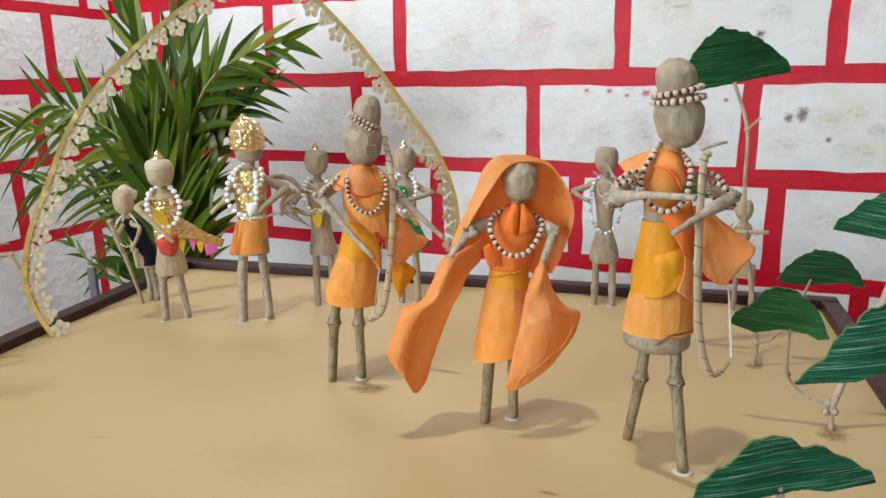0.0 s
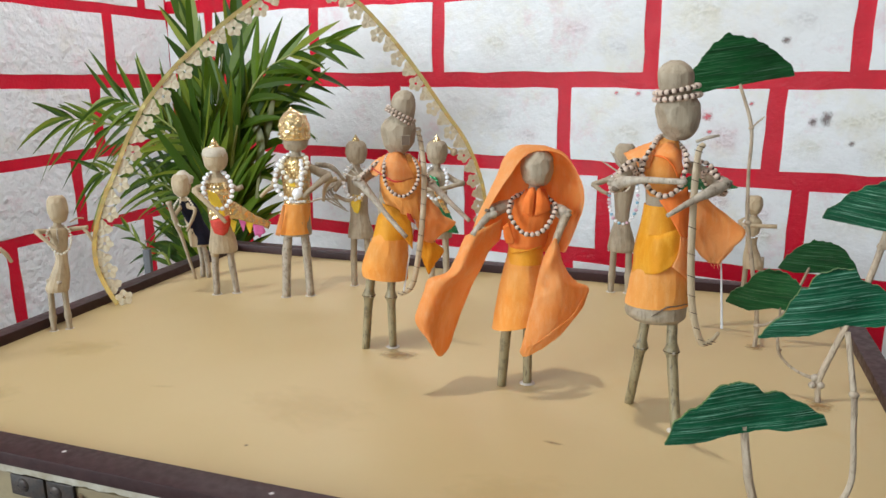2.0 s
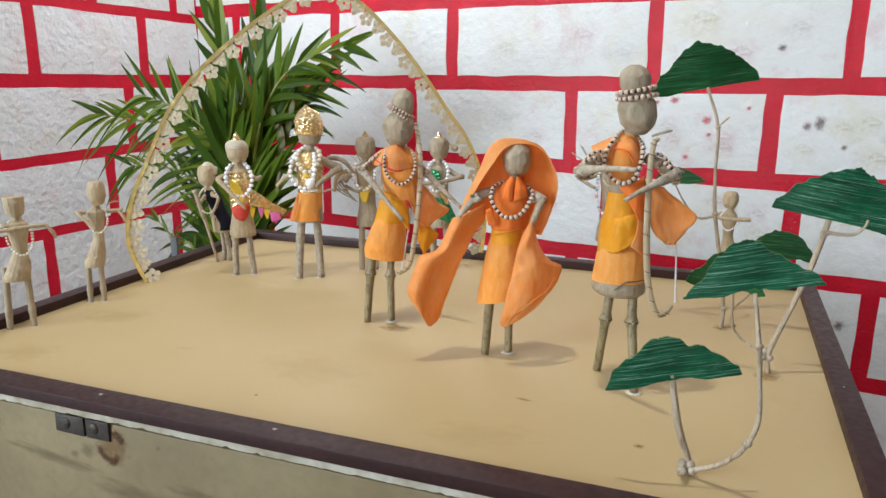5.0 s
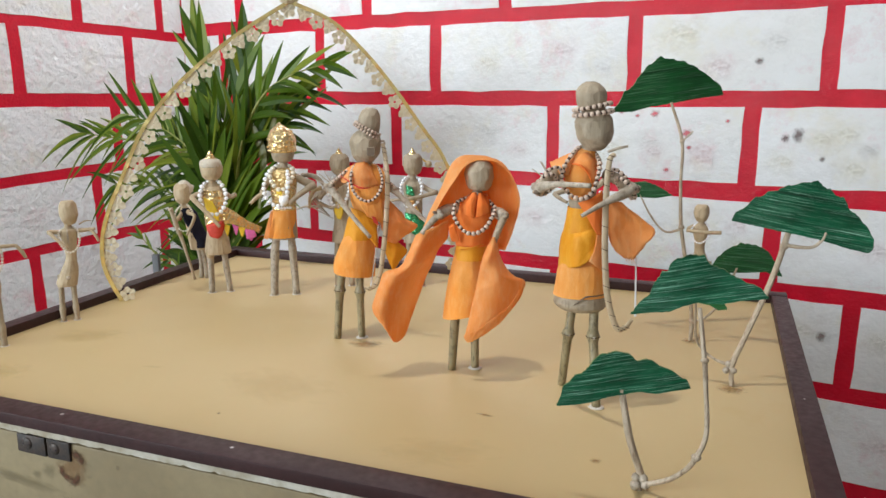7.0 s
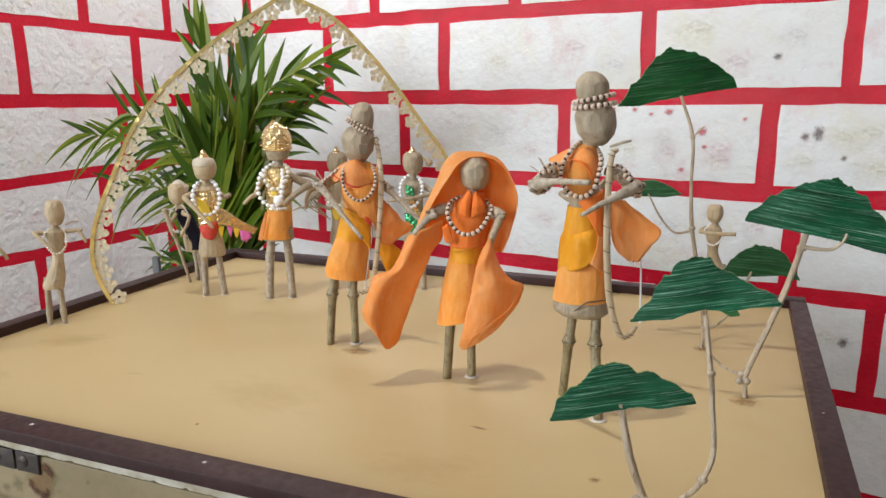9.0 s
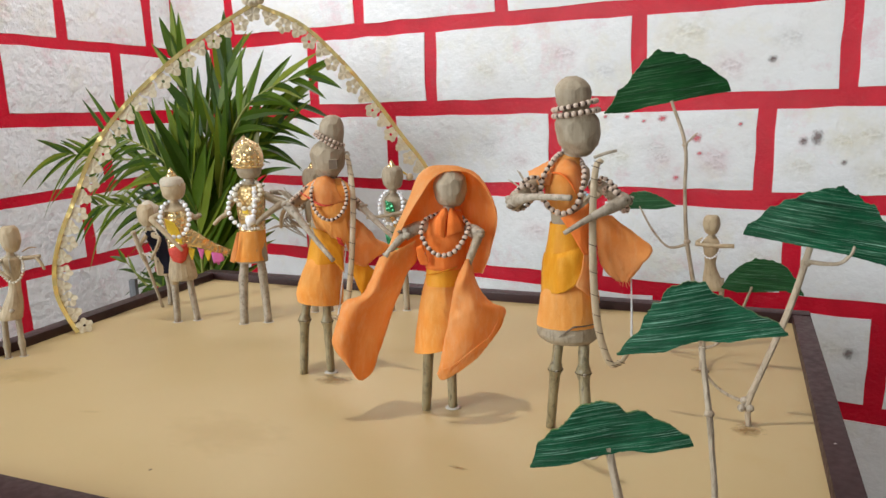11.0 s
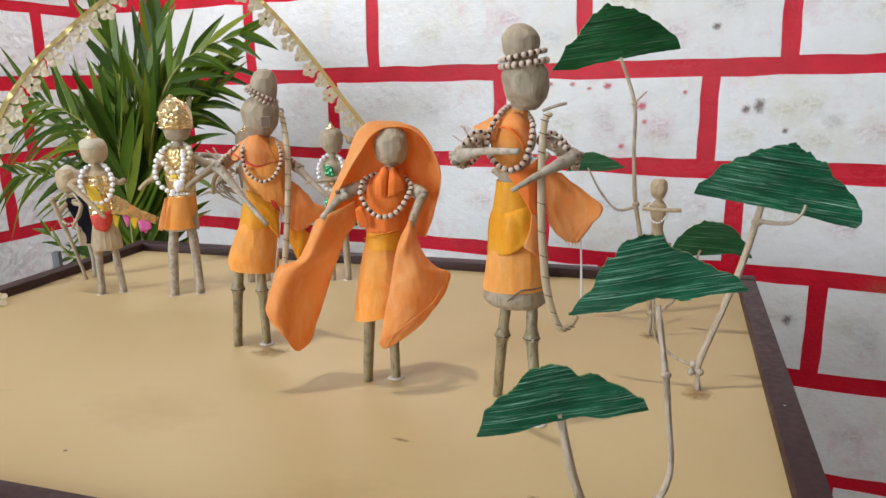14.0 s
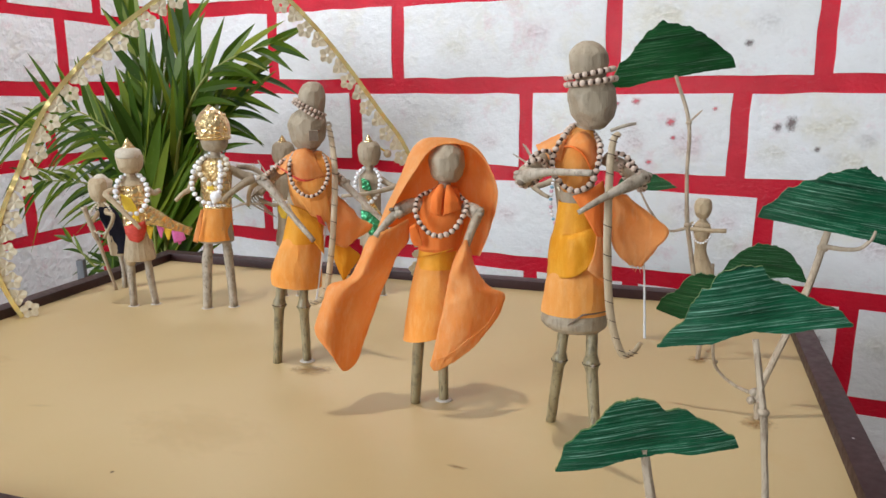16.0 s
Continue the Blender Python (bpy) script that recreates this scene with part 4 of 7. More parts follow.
def forest_brother(bm):
    """The second archer: a bent top-knot, a wrap in two shades and one arm stretched down before him."""
    leg(bm, (-0.006, 0, 0.085), (-0.0102, -0.001, 0.0595), (-0.0150, 0, 0.0), 0.0048)
    leg(bm, (0.014, 0, 0.085), (0.0130, -0.001, 0.0570), (0.0140, 0, 0.0), 0.0046, glue=True)
    whittled(bm, [(0.006, 0, 0.080, 0.018, 0.016), (0.008, 0, 0.100, 0.017, 0.015), (0.015, 0, 0.140, 0.0145, 0.0135), (0.0185, 0, 0.170, 0.0150, 0.0130), (0.021, 0, 0.190, 0.0160, 0.0135), (0.0235, 0, 0.203, 0.0075, 0.007), (0.024, 0, 0.212, 0.0065, 0.0065)], W, 26, 30, 0.05)
    loft(bm, [(0.0073, 0.0000, 0.0789, 0.0238, 0.0205), (0.0076, 0.0000, 0.0912, 0.0240, 0.0206), (0.0108, 0.0000, 0.1087, 0.0210, 0.0184), (0.0140, 0.0000, 0.1222, 0.0183, 0.0164), (0.0177, 0.0000, 0.1356, 0.0172, 0.0155)], 40, OS, 5, 0.015, 0, 2, 3, 0.014, False, -0.10)
    loft(bm, [(0.0144, 0.0000, 0.1211, 0.0188, 0.0169), (0.0174, 0.0000, 0.1356, 0.0180, 0.0165), (0.0212, 0.0000, 0.1515, 0.0179, 0.0164), (0.0236, 0.0000, 0.1594, 0.0178, 0.0164)], 40, Y, 5, 0.02, 0, 2, 4, 0.015, False)
    cloth(bm, [[(0.0055, -0.0150, 0.1596), (0.0192, -0.0205, 0.1550), (0.0330, -0.0200, 0.1449)], [(0.0081, -0.0175, 0.1518), (0.0207, -0.0225, 0.1440), (0.0356, -0.0200, 0.1311)], [(0.0088, -0.0180, 0.1456), (0.0212, -0.0230, 0.1326), (0.0360, -0.0190, 0.1116)]], Y, 12, 12, 0.0007)
    loft(bm, [(0.0261, -0.0030, 0.1530, 0.0176, 0.0167), (0.0255, -0.0040, 0.1706, 0.0208, 0.0191), (0.0259, -0.0030, 0.1861, 0.0220, 0.0193), (0.0261, -0.0020, 0.1978, 0.0186, 0.0164), (0.0257, 0.0000, 0.2063, 0.0097, 0.0087)], 36, OS, 5, 0.02, 0, 2, 3, 0.012)
    cloth(bm, [[(0.0128, -0.0140, 0.2091), (0.0218, -0.0140, 0.2108), (0.0303, -0.0100, 0.2065)], [(0.0083, -0.0215, 0.1994), (0.0199, -0.0250, 0.1985), (0.0344, -0.0205, 0.1952)], [(0.0044, -0.0205, 0.1898), (0.0202, -0.0250, 0.1824), (0.0395, -0.0200, 0.1853)]], O, 14, 12, 0.0004)
    tube(bm, [(-0.0062, -0.0120, 0.1959), (0.0049, -0.0205, 0.1898), (0.0125, -0.0240, 0.1851), (0.0212, -0.0245, 0.1823), (0.0391, -0.0188, 0.1851)], [0.0003, 0.0008, 0.0010, 0.0010, 0.0004], 6, RC, 5)
    cloth(bm, [[(0.0109, -0.0060, 0.2066), (0.0016, 0.0020, 0.2007), (-0.0053, 0.0000, 0.1951)], [(0.0073, -0.0160, 0.1986), (0.0012, -0.0130, 0.1938), (-0.0054, -0.0090, 0.1919)], [(0.0049, -0.0200, 0.1897), (0.0008, -0.0175, 0.1870), (-0.0031, -0.0125, 0.1878)]], O, 12, 12, 0.0006)
    cloth(bm, [[(0.0065, -0.0195, 0.1820), (0.0202, -0.0225, 0.1800), (0.0384, -0.0190, 0.1806)], [(0.0129, -0.0205, 0.1707), (0.0257, -0.0225, 0.1675), (0.0410, -0.0180, 0.1659)], [(0.0193, -0.0225, 0.1590), (0.0313, -0.0215, 0.1547), (0.0436, -0.0165, 0.1499)], [(0.0250, -0.0230, 0.1501), (0.0350, -0.0205, 0.1449), (0.0454, -0.0150, 0.1378)]], OS, 12, 14, 0.0006)
    cloth(bm, [[(0.0363, -0.0165, 0.1725), (0.0457, -0.0110, 0.1685), (0.0553, -0.0040, 0.1614)], [(0.0376, -0.0175, 0.1545), (0.0528, -0.0120, 0.1516), (0.0692, -0.0020, 0.1443)], [(0.0401, -0.0155, 0.1355), (0.0577, -0.0100, 0.1349), (0.0820, 0.0000, 0.1335)], [(0.0466, -0.0120, 0.1193), (0.0556, -0.0090, 0.1158), (0.0649, -0.0020, 0.1201)]], O, 16, 16, 0.0012, fray=0.0004)
    cloth(bm, [[(0.0435, -0.0060, 0.1249), (0.0525, -0.0040, 0.1212), (0.0616, -0.0010, 0.1139)], [(0.0430, -0.0060, 0.1075), (0.0523, -0.0080, 0.1059), (0.0693, -0.0020, 0.1044)], [(0.0488, -0.0050, 0.0892), (0.0528, -0.0050, 0.0806), (0.0586, -0.0040, 0.0905)]], Y, 12, 12, 0.0008)
    cloth(bm, [[(0.0301, -0.0225, 0.1503), (0.0341, -0.0215, 0.1488)], [(0.0318, -0.0225, 0.1434), (0.0389, -0.0205, 0.1384)]], RC, 4, 4, 0.0003)
    tube(bm, [(0.005, 0.002, 0.192), (-0.0080, -0.0040, 0.1865), (-0.0167, -0.0120, 0.1816)], [0.0050, 0.0054, 0.0056], 9, W, 4, 0.03)
    tube(bm, [(-0.0177, -0.0130, 0.1817), (-0.0098, -0.0180, 0.1746), (0.0077, -0.0300, 0.1532), (0.0283, -0.0440, 0.1307)], [0.0052, 0.0042, 0.0026, 0.0023], 12, BK, 5, 0.05)
    gnarl(bm, (-0.0172, -0.0130, 0.1812), 0.0060, 3)
    tube(bm, [(0.0342, 0.0040, 0.1895), (0.046, 0.000, 0.184), (0.0557, -0.0040, 0.1766)], [0.0046, 0.0050, 0.0048], 9, W, 4, 0.03)
    tube(bm, [(0.0547, -0.0040, 0.1776), (0.0614, -0.0080, 0.1712), (0.0784, -0.0160, 0.1547), (0.0933, -0.0220, 0.1407)], [0.0044, 0.0034, 0.0025, 0.0021], 12, BK, 5, 0.05)
    gnarl(bm, (0.0560, -0.0045, 0.1762), 0.0050, 4)
    for c in ((-0.0060, -0.0040, 0.1880), (-0.0095, -0.0065, 0.1850), (-0.0025, -0.0015, 0.1910)):
        ring_beads(bm, c, 0.0084, 0.0084, 0.0018, (B,), (0.8, -0.7), TH, gap=1.03)
    for c in ((0.045, 0.000, 0.1855), (0.0485, -0.001, 0.1830), (0.0415, 0.001, 0.1880)):
        ring_beads(bm, c, 0.0080, 0.0080, 0.0018, (B,), (-0.8, -0.6), TH, gap=1.03)
    for a, b in (((-0.0161, 0.0060, 0.1832), (-0.0304, 0.0100, 0.1949)), ((-0.0151, 0.0070, 0.1831), (-0.0244, 0.0120, 0.1972)), ((-0.0171, 0.0060, 0.1812), (-0.0344, 0.0100, 0.1873))):
        tube(bm, [a, b], [0.0009, 0.0005], 5, BK, 3)
    whittled(bm, [(0.0232, 0.0000, 0.2074, 0.0071, 0.0068), (0.0232, 0.0000, 0.2120, 0.0134, 0.0128), (0.0236, 0.0000, 0.2222, 0.0174, 0.0166), (0.0240, 0.0000, 0.2313, 0.0184, 0.0175), (0.0251, 0.0000, 0.2393, 0.0156, 0.0148), (0.0263, 0.0000, 0.2442, 0.0105, 0.0100)], W, 56, 36, 0.08, 8)
    whittled(bm, [(0.0279, 0.0000, 0.2342, 0.0101, 0.0096), (0.0282, 0.0000, 0.2432, 0.0116, 0.0110), (0.0286, 0.0000, 0.2516, 0.0125, 0.0119), (0.0292, 0.0000, 0.2600, 0.0117, 0.0112), (0.0297, 0.0000, 0.2664, 0.0085, 0.0080), (0.0298, 0.0000, 0.2694, 0.0035, 0.0033)], W, 52, 30, 0.06, 8)
    box(bm, (0.0258, -0.0176, 0.2167), (0.0346, -0.0130, 0.2267), TH_SOFT, 0.0004)
    ring_beads(bm, (0.0257, 0.0000, 0.2427), 0.0136, 0.0138, 0.0019, (B,), (-0.62, 0.02), TH, gap=1.03)
    ring_beads(bm, (0.0269, 0.0000, 0.2467), 0.0130, 0.0132, 0.0019, (B,), (-0.55, 0.02), TH, gap=1.03)
    beads(bm, [(0.0224, 0.0100, 0.2072), (0.0127, -0.0060, 0.2060), (0.0086, -0.0225, 0.1980), (0.0085, -0.0240, 0.1862), (0.0119, -0.0255, 0.1768), (0.0185, -0.0270, 0.1703), (0.0258, -0.0275, 0.1680), (0.0334, -0.0265, 0.1710), (0.0393, -0.0245, 0.1780), (0.0423, -0.0215, 0.1870), (0.0415, -0.0160, 0.1958), (0.0373, -0.0060, 0.2026), (0.0300, 0.0080, 0.2061)], 0.0021, (B,), 1.03, TH)


def veiled_lady(bm):
    """The lady with the long orange veil, whose ends fly out on both sides."""
    tube(bm, [(-0.006, 0, 0.085), (-0.0095, -0.001, 0.040), (-0.0118, -0.002, 0.0)], [0.0050, 0.0047, 0.0042], 12, CN, 5, 0.04)
    leg(bm, (0.0101, 0.0040, 0.0838), (0.0116, 0.0040, 0.0436), (0.0122, 0.004, 0.0), 0.0046, knot=1.08, glue=True)
    whittled(bm, [(0.000, 0, 0.078, 0.016, 0.014), (0.004, 0, 0.120, 0.013, 0.011), (0.009, 0, 0.150, 0.015, 0.012), (0.012, 0, 0.172, 0.016, 0.012), (0.0135, 0, 0.184, 0.006, 0.006), (0.014, 0, 0.196, 0.0050, 0.005)], W, 22, 20, 0.05)
    loft(bm, [(0.0042, 0.0000, 0.0633, 0.0255, 0.0214), (0.0046, 0.0000, 0.0793, 0.0235, 0.0202), (0.0052, 0.0000, 0.0965, 0.0213, 0.0187), (0.0058, 0.0000, 0.1159, 0.0176, 0.0159), (0.0073, 0.0000, 0.1302, 0.0150, 0.0138)], 44, OS, 6, 0.02, 0, 2, 4, 0.022, False, 0.26)
    loft(bm, [(0.0073, 0.0000, 0.1207, 0.0174, 0.0163), (0.0077, 0.0000, 0.1288, 0.0160, 0.0150), (0.0079, 0.0000, 0.1383, 0.0152, 0.0143)], 40, Y, 5, 0.02, 0, 2, 5, 0.012, False)
    for k in range(3):
        tube(bm, [(-0.0080, -0.0140, 0.1311), (0.0024, -0.0200, 0.1342), (0.0134, -0.0200, 0.1370), (0.0214, -0.0120, 0.1383)][k % 2:], [0.0003, 0.0007, 0.0004], 6, Y, 4)
    loft(bm, [(0.0084, 0.0000, 0.1355, 0.0170, 0.0157), (0.0103, 0.0000, 0.1514, 0.0181, 0.0162), (0.0113, -0.0010, 0.1656, 0.0190, 0.0168), (0.0123, -0.0010, 0.1784, 0.0156, 0.0134), (0.0152, 0.0000, 0.1864, 0.0087, 0.0078)], 40, DO, 5, 0.025, 0, 2, 4, 0.015)
    cloth(bm, [[(0.0090, -0.0120, 0.1896), (0.0119, -0.0140, 0.1909), (0.0146, -0.0130, 0.1898)], [(0.0044, -0.0190, 0.1809), (0.0090, -0.0215, 0.1801), (0.0139, -0.0200, 0.1779)], [(0.0035, -0.0205, 0.1692), (0.0087, -0.0220, 0.1669), (0.0126, -0.0210, 0.1657)]], DO, 8, 10, 0.0005)
    cloth(bm, [[(0.0159, -0.0130, 0.1898), (0.0189, -0.0130, 0.1902), (0.0221, -0.0110, 0.1876)], [(0.0151, -0.0205, 0.1789), (0.0203, -0.0205, 0.1798), (0.0262, -0.0160, 0.1788)], [(0.0143, -0.0210, 0.1666), (0.0217, -0.0205, 0.1691), (0.0286, -0.0150, 0.1709)]], DO, 8, 10, 0.0005)
    # arms
    tube(bm, [(-0.004, -0.002, 0.1725), (-0.0148, -0.0080, 0.1718), (-0.0240, -0.0140, 0.1674)], [0.0052, 0.0060, 0.0062], 10, BK, 4, 0.04)
    tube(bm, [(-0.0235, -0.0150, 0.1681), (-0.0311, -0.0200, 0.1597), (-0.0390, -0.0260, 0.1503)], [0.0044, 0.0031, 0.0025], 10, BK, 4, 0.05)
    gnarl(bm, (-0.0238, -0.0148, 0.1680), 0.0058, 5)
    tube(bm, [(0.028, -0.002, 0.1690), (0.0356, -0.0080, 0.1694), (0.0416, -0.0140, 0.1665)], [0.0050, 0.0060, 0.0060], 10, BK, 4, 0.04)
    tube(bm, [(0.0411, -0.0150, 0.1666), (0.0359, -0.0200, 0.1539), (0.0304, -0.0250, 0.1385)], [0.0042, 0.0035, 0.0029], 10, TWIG_I, 4, 0.05)
    gnarl(bm, (0.0413, -0.0146, 0.1670), 0.0056, 6)
    whittled(bm, [(0.0167, -0.0030, 0.1910, 0.0073, 0.0069), (0.0162, -0.0030, 0.1950, 0.0126, 0.0119), (0.0159, -0.0030, 0.2035, 0.0149, 0.0142), (0.0160, -0.0030, 0.2128, 0.0142, 0.0135), (0.0166, -0.0030, 0.2190, 0.0100, 0.0095), (0.0164, -0.0030, 0.2216, 0.0050, 0.0048)], W, 56, 36, 0.08, 8)
    # the veil: a hood round the head, open to the front, and its two flying ends
    cloth(bm, [[(-0.0356, -0.0180, 0.1564), (-0.0244, -0.0190, 0.1730), (-0.0138, -0.0200, 0.1917), (-0.0057, -0.0190, 0.2041), (0.0012, -0.0170, 0.2139), (0.0095, -0.0120, 0.2198), (0.0189, -0.0100, 0.2212), (0.0294, -0.0110, 0.2206), (0.0374, -0.0130, 0.2173), (0.0456, -0.0150, 0.2086), (0.0521, -0.0160, 0.1970), (0.0553, -0.0160, 0.1858), (0.0548, -0.0140, 0.1722), (0.0516, -0.0100, 0.1587), (0.0472, -0.0060, 0.1446), (0.0419, -0.0020, 0.1309)],
               [(-0.0386, -0.0140, 0.1530), (-0.0334, -0.0120, 0.1679), (-0.0250, -0.0100, 0.1846), (-0.0177, -0.0080, 0.2000), (-0.0120, -0.0060, 0.2149), (-0.0026, -0.0040, 0.2241), (0.0121, -0.0030, 0.2254), (0.0263, -0.0030, 0.2232), (0.0373, -0.0030, 0.2187), (0.0456, -0.0030, 0.2082), (0.0519, -0.0030, 0.1956), (0.0551, -0.0030, 0.1840), (0.0540, -0.0020, 0.1698), (0.0503, 0.0000, 0.1562), (0.0462, 0.0030, 0.1418), (0.0405, 0.0050, 0.1285)],
               [(-0.0296, 0.0020, 0.1518), (-0.0247, 0.0040, 0.1646), (-0.0174, 0.0060, 0.1793), (-0.0108, 0.0080, 0.1914), (-0.0053, 0.0090, 0.2061), (0.0031, 0.0090, 0.2163), (0.0151, 0.0090, 0.2207), (0.0272, 0.0090, 0.2192), (0.0365, 0.0090, 0.2133), (0.0422, 0.0100, 0.2022), (0.0469, 0.0100, 0.1899), (0.0489, 0.0100, 0.1787), (0.0481, 0.0100, 0.1661), (0.0450, 0.0100, 0.1534), (0.0410, 0.0110, 0.1391), (0.0378, 0.0110, 0.1274)],
               [(0.0257, 0.0170, 0.1375), (0.0268, 0.0190, 0.1539), (0.0265, 0.0200, 0.1691), (0.0262, 0.0200, 0.1819), (0.0253, 0.0190, 0.1971), (0.0231, 0.0180, 0.2092), (0.0192, 0.0170, 0.2143), (0.0193, 0.0180, 0.2142), (0.0146, 0.0200, 0.2070), (0.0124, 0.0220, 0.1954), (0.0114, 0.0230, 0.1839), (0.0116, 0.0230, 0.1724), (0.0117, 0.0230, 0.1608), (0.0119, 0.0220, 0.1493), (0.0120, 0.0210, 0.1364), (0.0122, 0.0200, 0.1248)]], O, 45, 30, 0.0005)
    cloth(bm, [[(-0.0459, -0.0200, 0.1486), (-0.0349, -0.0260, 0.1538), (-0.0243, -0.0220, 0.1573), (-0.0136, -0.0140, 0.1622)],
               [(-0.0555, -0.0240, 0.1260), (-0.0438, -0.0300, 0.1322), (-0.0315, -0.0180, 0.1345), (-0.0149, -0.0060, 0.1427)],
               [(-0.0624, -0.0260, 0.1160), (-0.0501, -0.0340, 0.1190), (-0.0388, -0.0200, 0.1187), (-0.0243, -0.0020, 0.1304)],
               [(-0.0774, -0.0280, 0.1106), (-0.0632, -0.0360, 0.1083), (-0.0498, -0.0200, 0.1046), (-0.0334, 0.0020, 0.1105)],
               [(-0.0822, -0.0310, 0.0976), (-0.0704, -0.0380, 0.0938), (-0.0573, -0.0200, 0.0878), (-0.0433, 0.0080, 0.0878)],
               [(-0.0893, -0.0320, 0.0774), (-0.0770, -0.0360, 0.0739), (-0.0652, -0.0180, 0.0660), (-0.0508, 0.0100, 0.0666)],
               [(-0.0873, -0.0310, 0.0661), (-0.0776, -0.0330, 0.0611), (-0.0679, -0.0180, 0.0513), (-0.0564, 0.0060, 0.0515)],
               [(-0.0792, -0.0300, 0.0546), (-0.0746, -0.0280, 0.0486), (-0.0693, -0.0180, 0.0405), (-0.0613, 0.0000, 0.0353)],
               [(-0.0706, -0.0240, 0.0382), (-0.0695, -0.0220, 0.0363), (-0.0687, -0.0180, 0.0335), (-0.0672, -0.0140, 0.0318)]], O, 24, 48, 0.0005, freq=50, fray=0.0002)
    cloth(bm, [[(-0.0130, -0.0195, 0.1565), (-0.0082, -0.0190, 0.1600)], [(-0.0121, -0.0195, 0.1483), (-0.0029, -0.0190, 0.1454)], [(-0.0099, -0.0180, 0.1415), (-0.0037, -0.0180, 0.1406)]], DO, 6, 8, 0.0004)
    cloth(bm, [[(0.0295, -0.0240, 0.1459), (0.0311, -0.0270, 0.1486), (0.0335, -0.0260, 0.1484), (0.0358, -0.0220, 0.1440)],
               [(0.0233, -0.0250, 0.1344), (0.0282, -0.0320, 0.1373), (0.0334, -0.0310, 0.1385), (0.0380, -0.0220, 0.1332)],
               [(0.0188, -0.0270, 0.1201), (0.0262, -0.0370, 0.1270), (0.0347, -0.0320, 0.1281), (0.0428, -0.0220, 0.1208)],
               [(0.0166, -0.0280, 0.1054), (0.0258, -0.0310, 0.1099), (0.0372, -0.0350, 0.1140), (0.0517, -0.0200, 0.1095)],
               [(0.0146, -0.0290, 0.0943), (0.0270, -0.0340, 0.1009), (0.0422, -0.0330, 0.1060), (0.0635, -0.0170, 0.1029)],
               [(0.0128, -0.0290, 0.0854), (0.0272, -0.0340, 0.0929), (0.0426, -0.0320, 0.0970), (0.0620, -0.0180, 0.0930)],
               [(0.0087, -0.0300, 0.0678), (0.0239, -0.0350, 0.0751), (0.0396, -0.0310, 0.0789), (0.0577, -0.0210, 0.0837)],
               [(0.0055, -0.0310, 0.0521), (0.0196, -0.0340, 0.0582), (0.0339, -0.0320, 0.0651), (0.0487, -0.0250, 0.0717)],
               [(0.0037, -0.0310, 0.0458), (0.0126, -0.0320, 0.0479), (0.0234, -0.0320, 0.0528), (0.0374, -0.0290, 0.0596)],
               [(0.0072, -0.0310, 0.0406), (0.0115, -0.0310, 0.0417), (0.0175, -0.0310, 0.0450), (0.0247, -0.0310, 0.0504)]], O, 24, 54, 0.0005, freq=50, fray=0.0002)
    tube(bm, [(0.0079, -0.0345, 0.0515), (0.0195, -0.0360, 0.0572), (0.0348, -0.0345, 0.0695), (0.0493, -0.0290, 0.0804), (0.0578, -0.0215, 0.0936)], 0.00035, 6, O, 6)
    beads(bm, [(0.006, 0.000, 0.184), (-0.0052, -0.0120, 0.1800), (-0.0078, -0.0205, 0.1708), (-0.0036, -0.0250, 0.1612), (0.0048, -0.0270, 0.1530), (0.0139, -0.0270, 0.1518), (0.0228, -0.0250, 0.1562), (0.0296, -0.0200, 0.1660), (0.0322, -0.0110, 0.1745), (0.023, 0.000, 0.182)], 0.0024, (B,), 1.03, TH)


def tiara(bm, c, half, tall):
    """A folded triangle of gold paper that stands up over the brow."""
    x, y, z = c
    for a, b in ((0.0, -0.0012), (0.0012, 0.0)):
        low = [bm.verts.new((x - half, y + 0.004 + a, z)), bm.verts.new((x, y + b, z)), bm.verts.new((x + half, y + 0.004 + a, z))]
        top = bm.verts.new((x, y + 0.001 + a, z + tall))
        skin(bm, (low[0], low[1], top), GD, False)
        skin(bm, (low[1], low[2], top), GD, False)


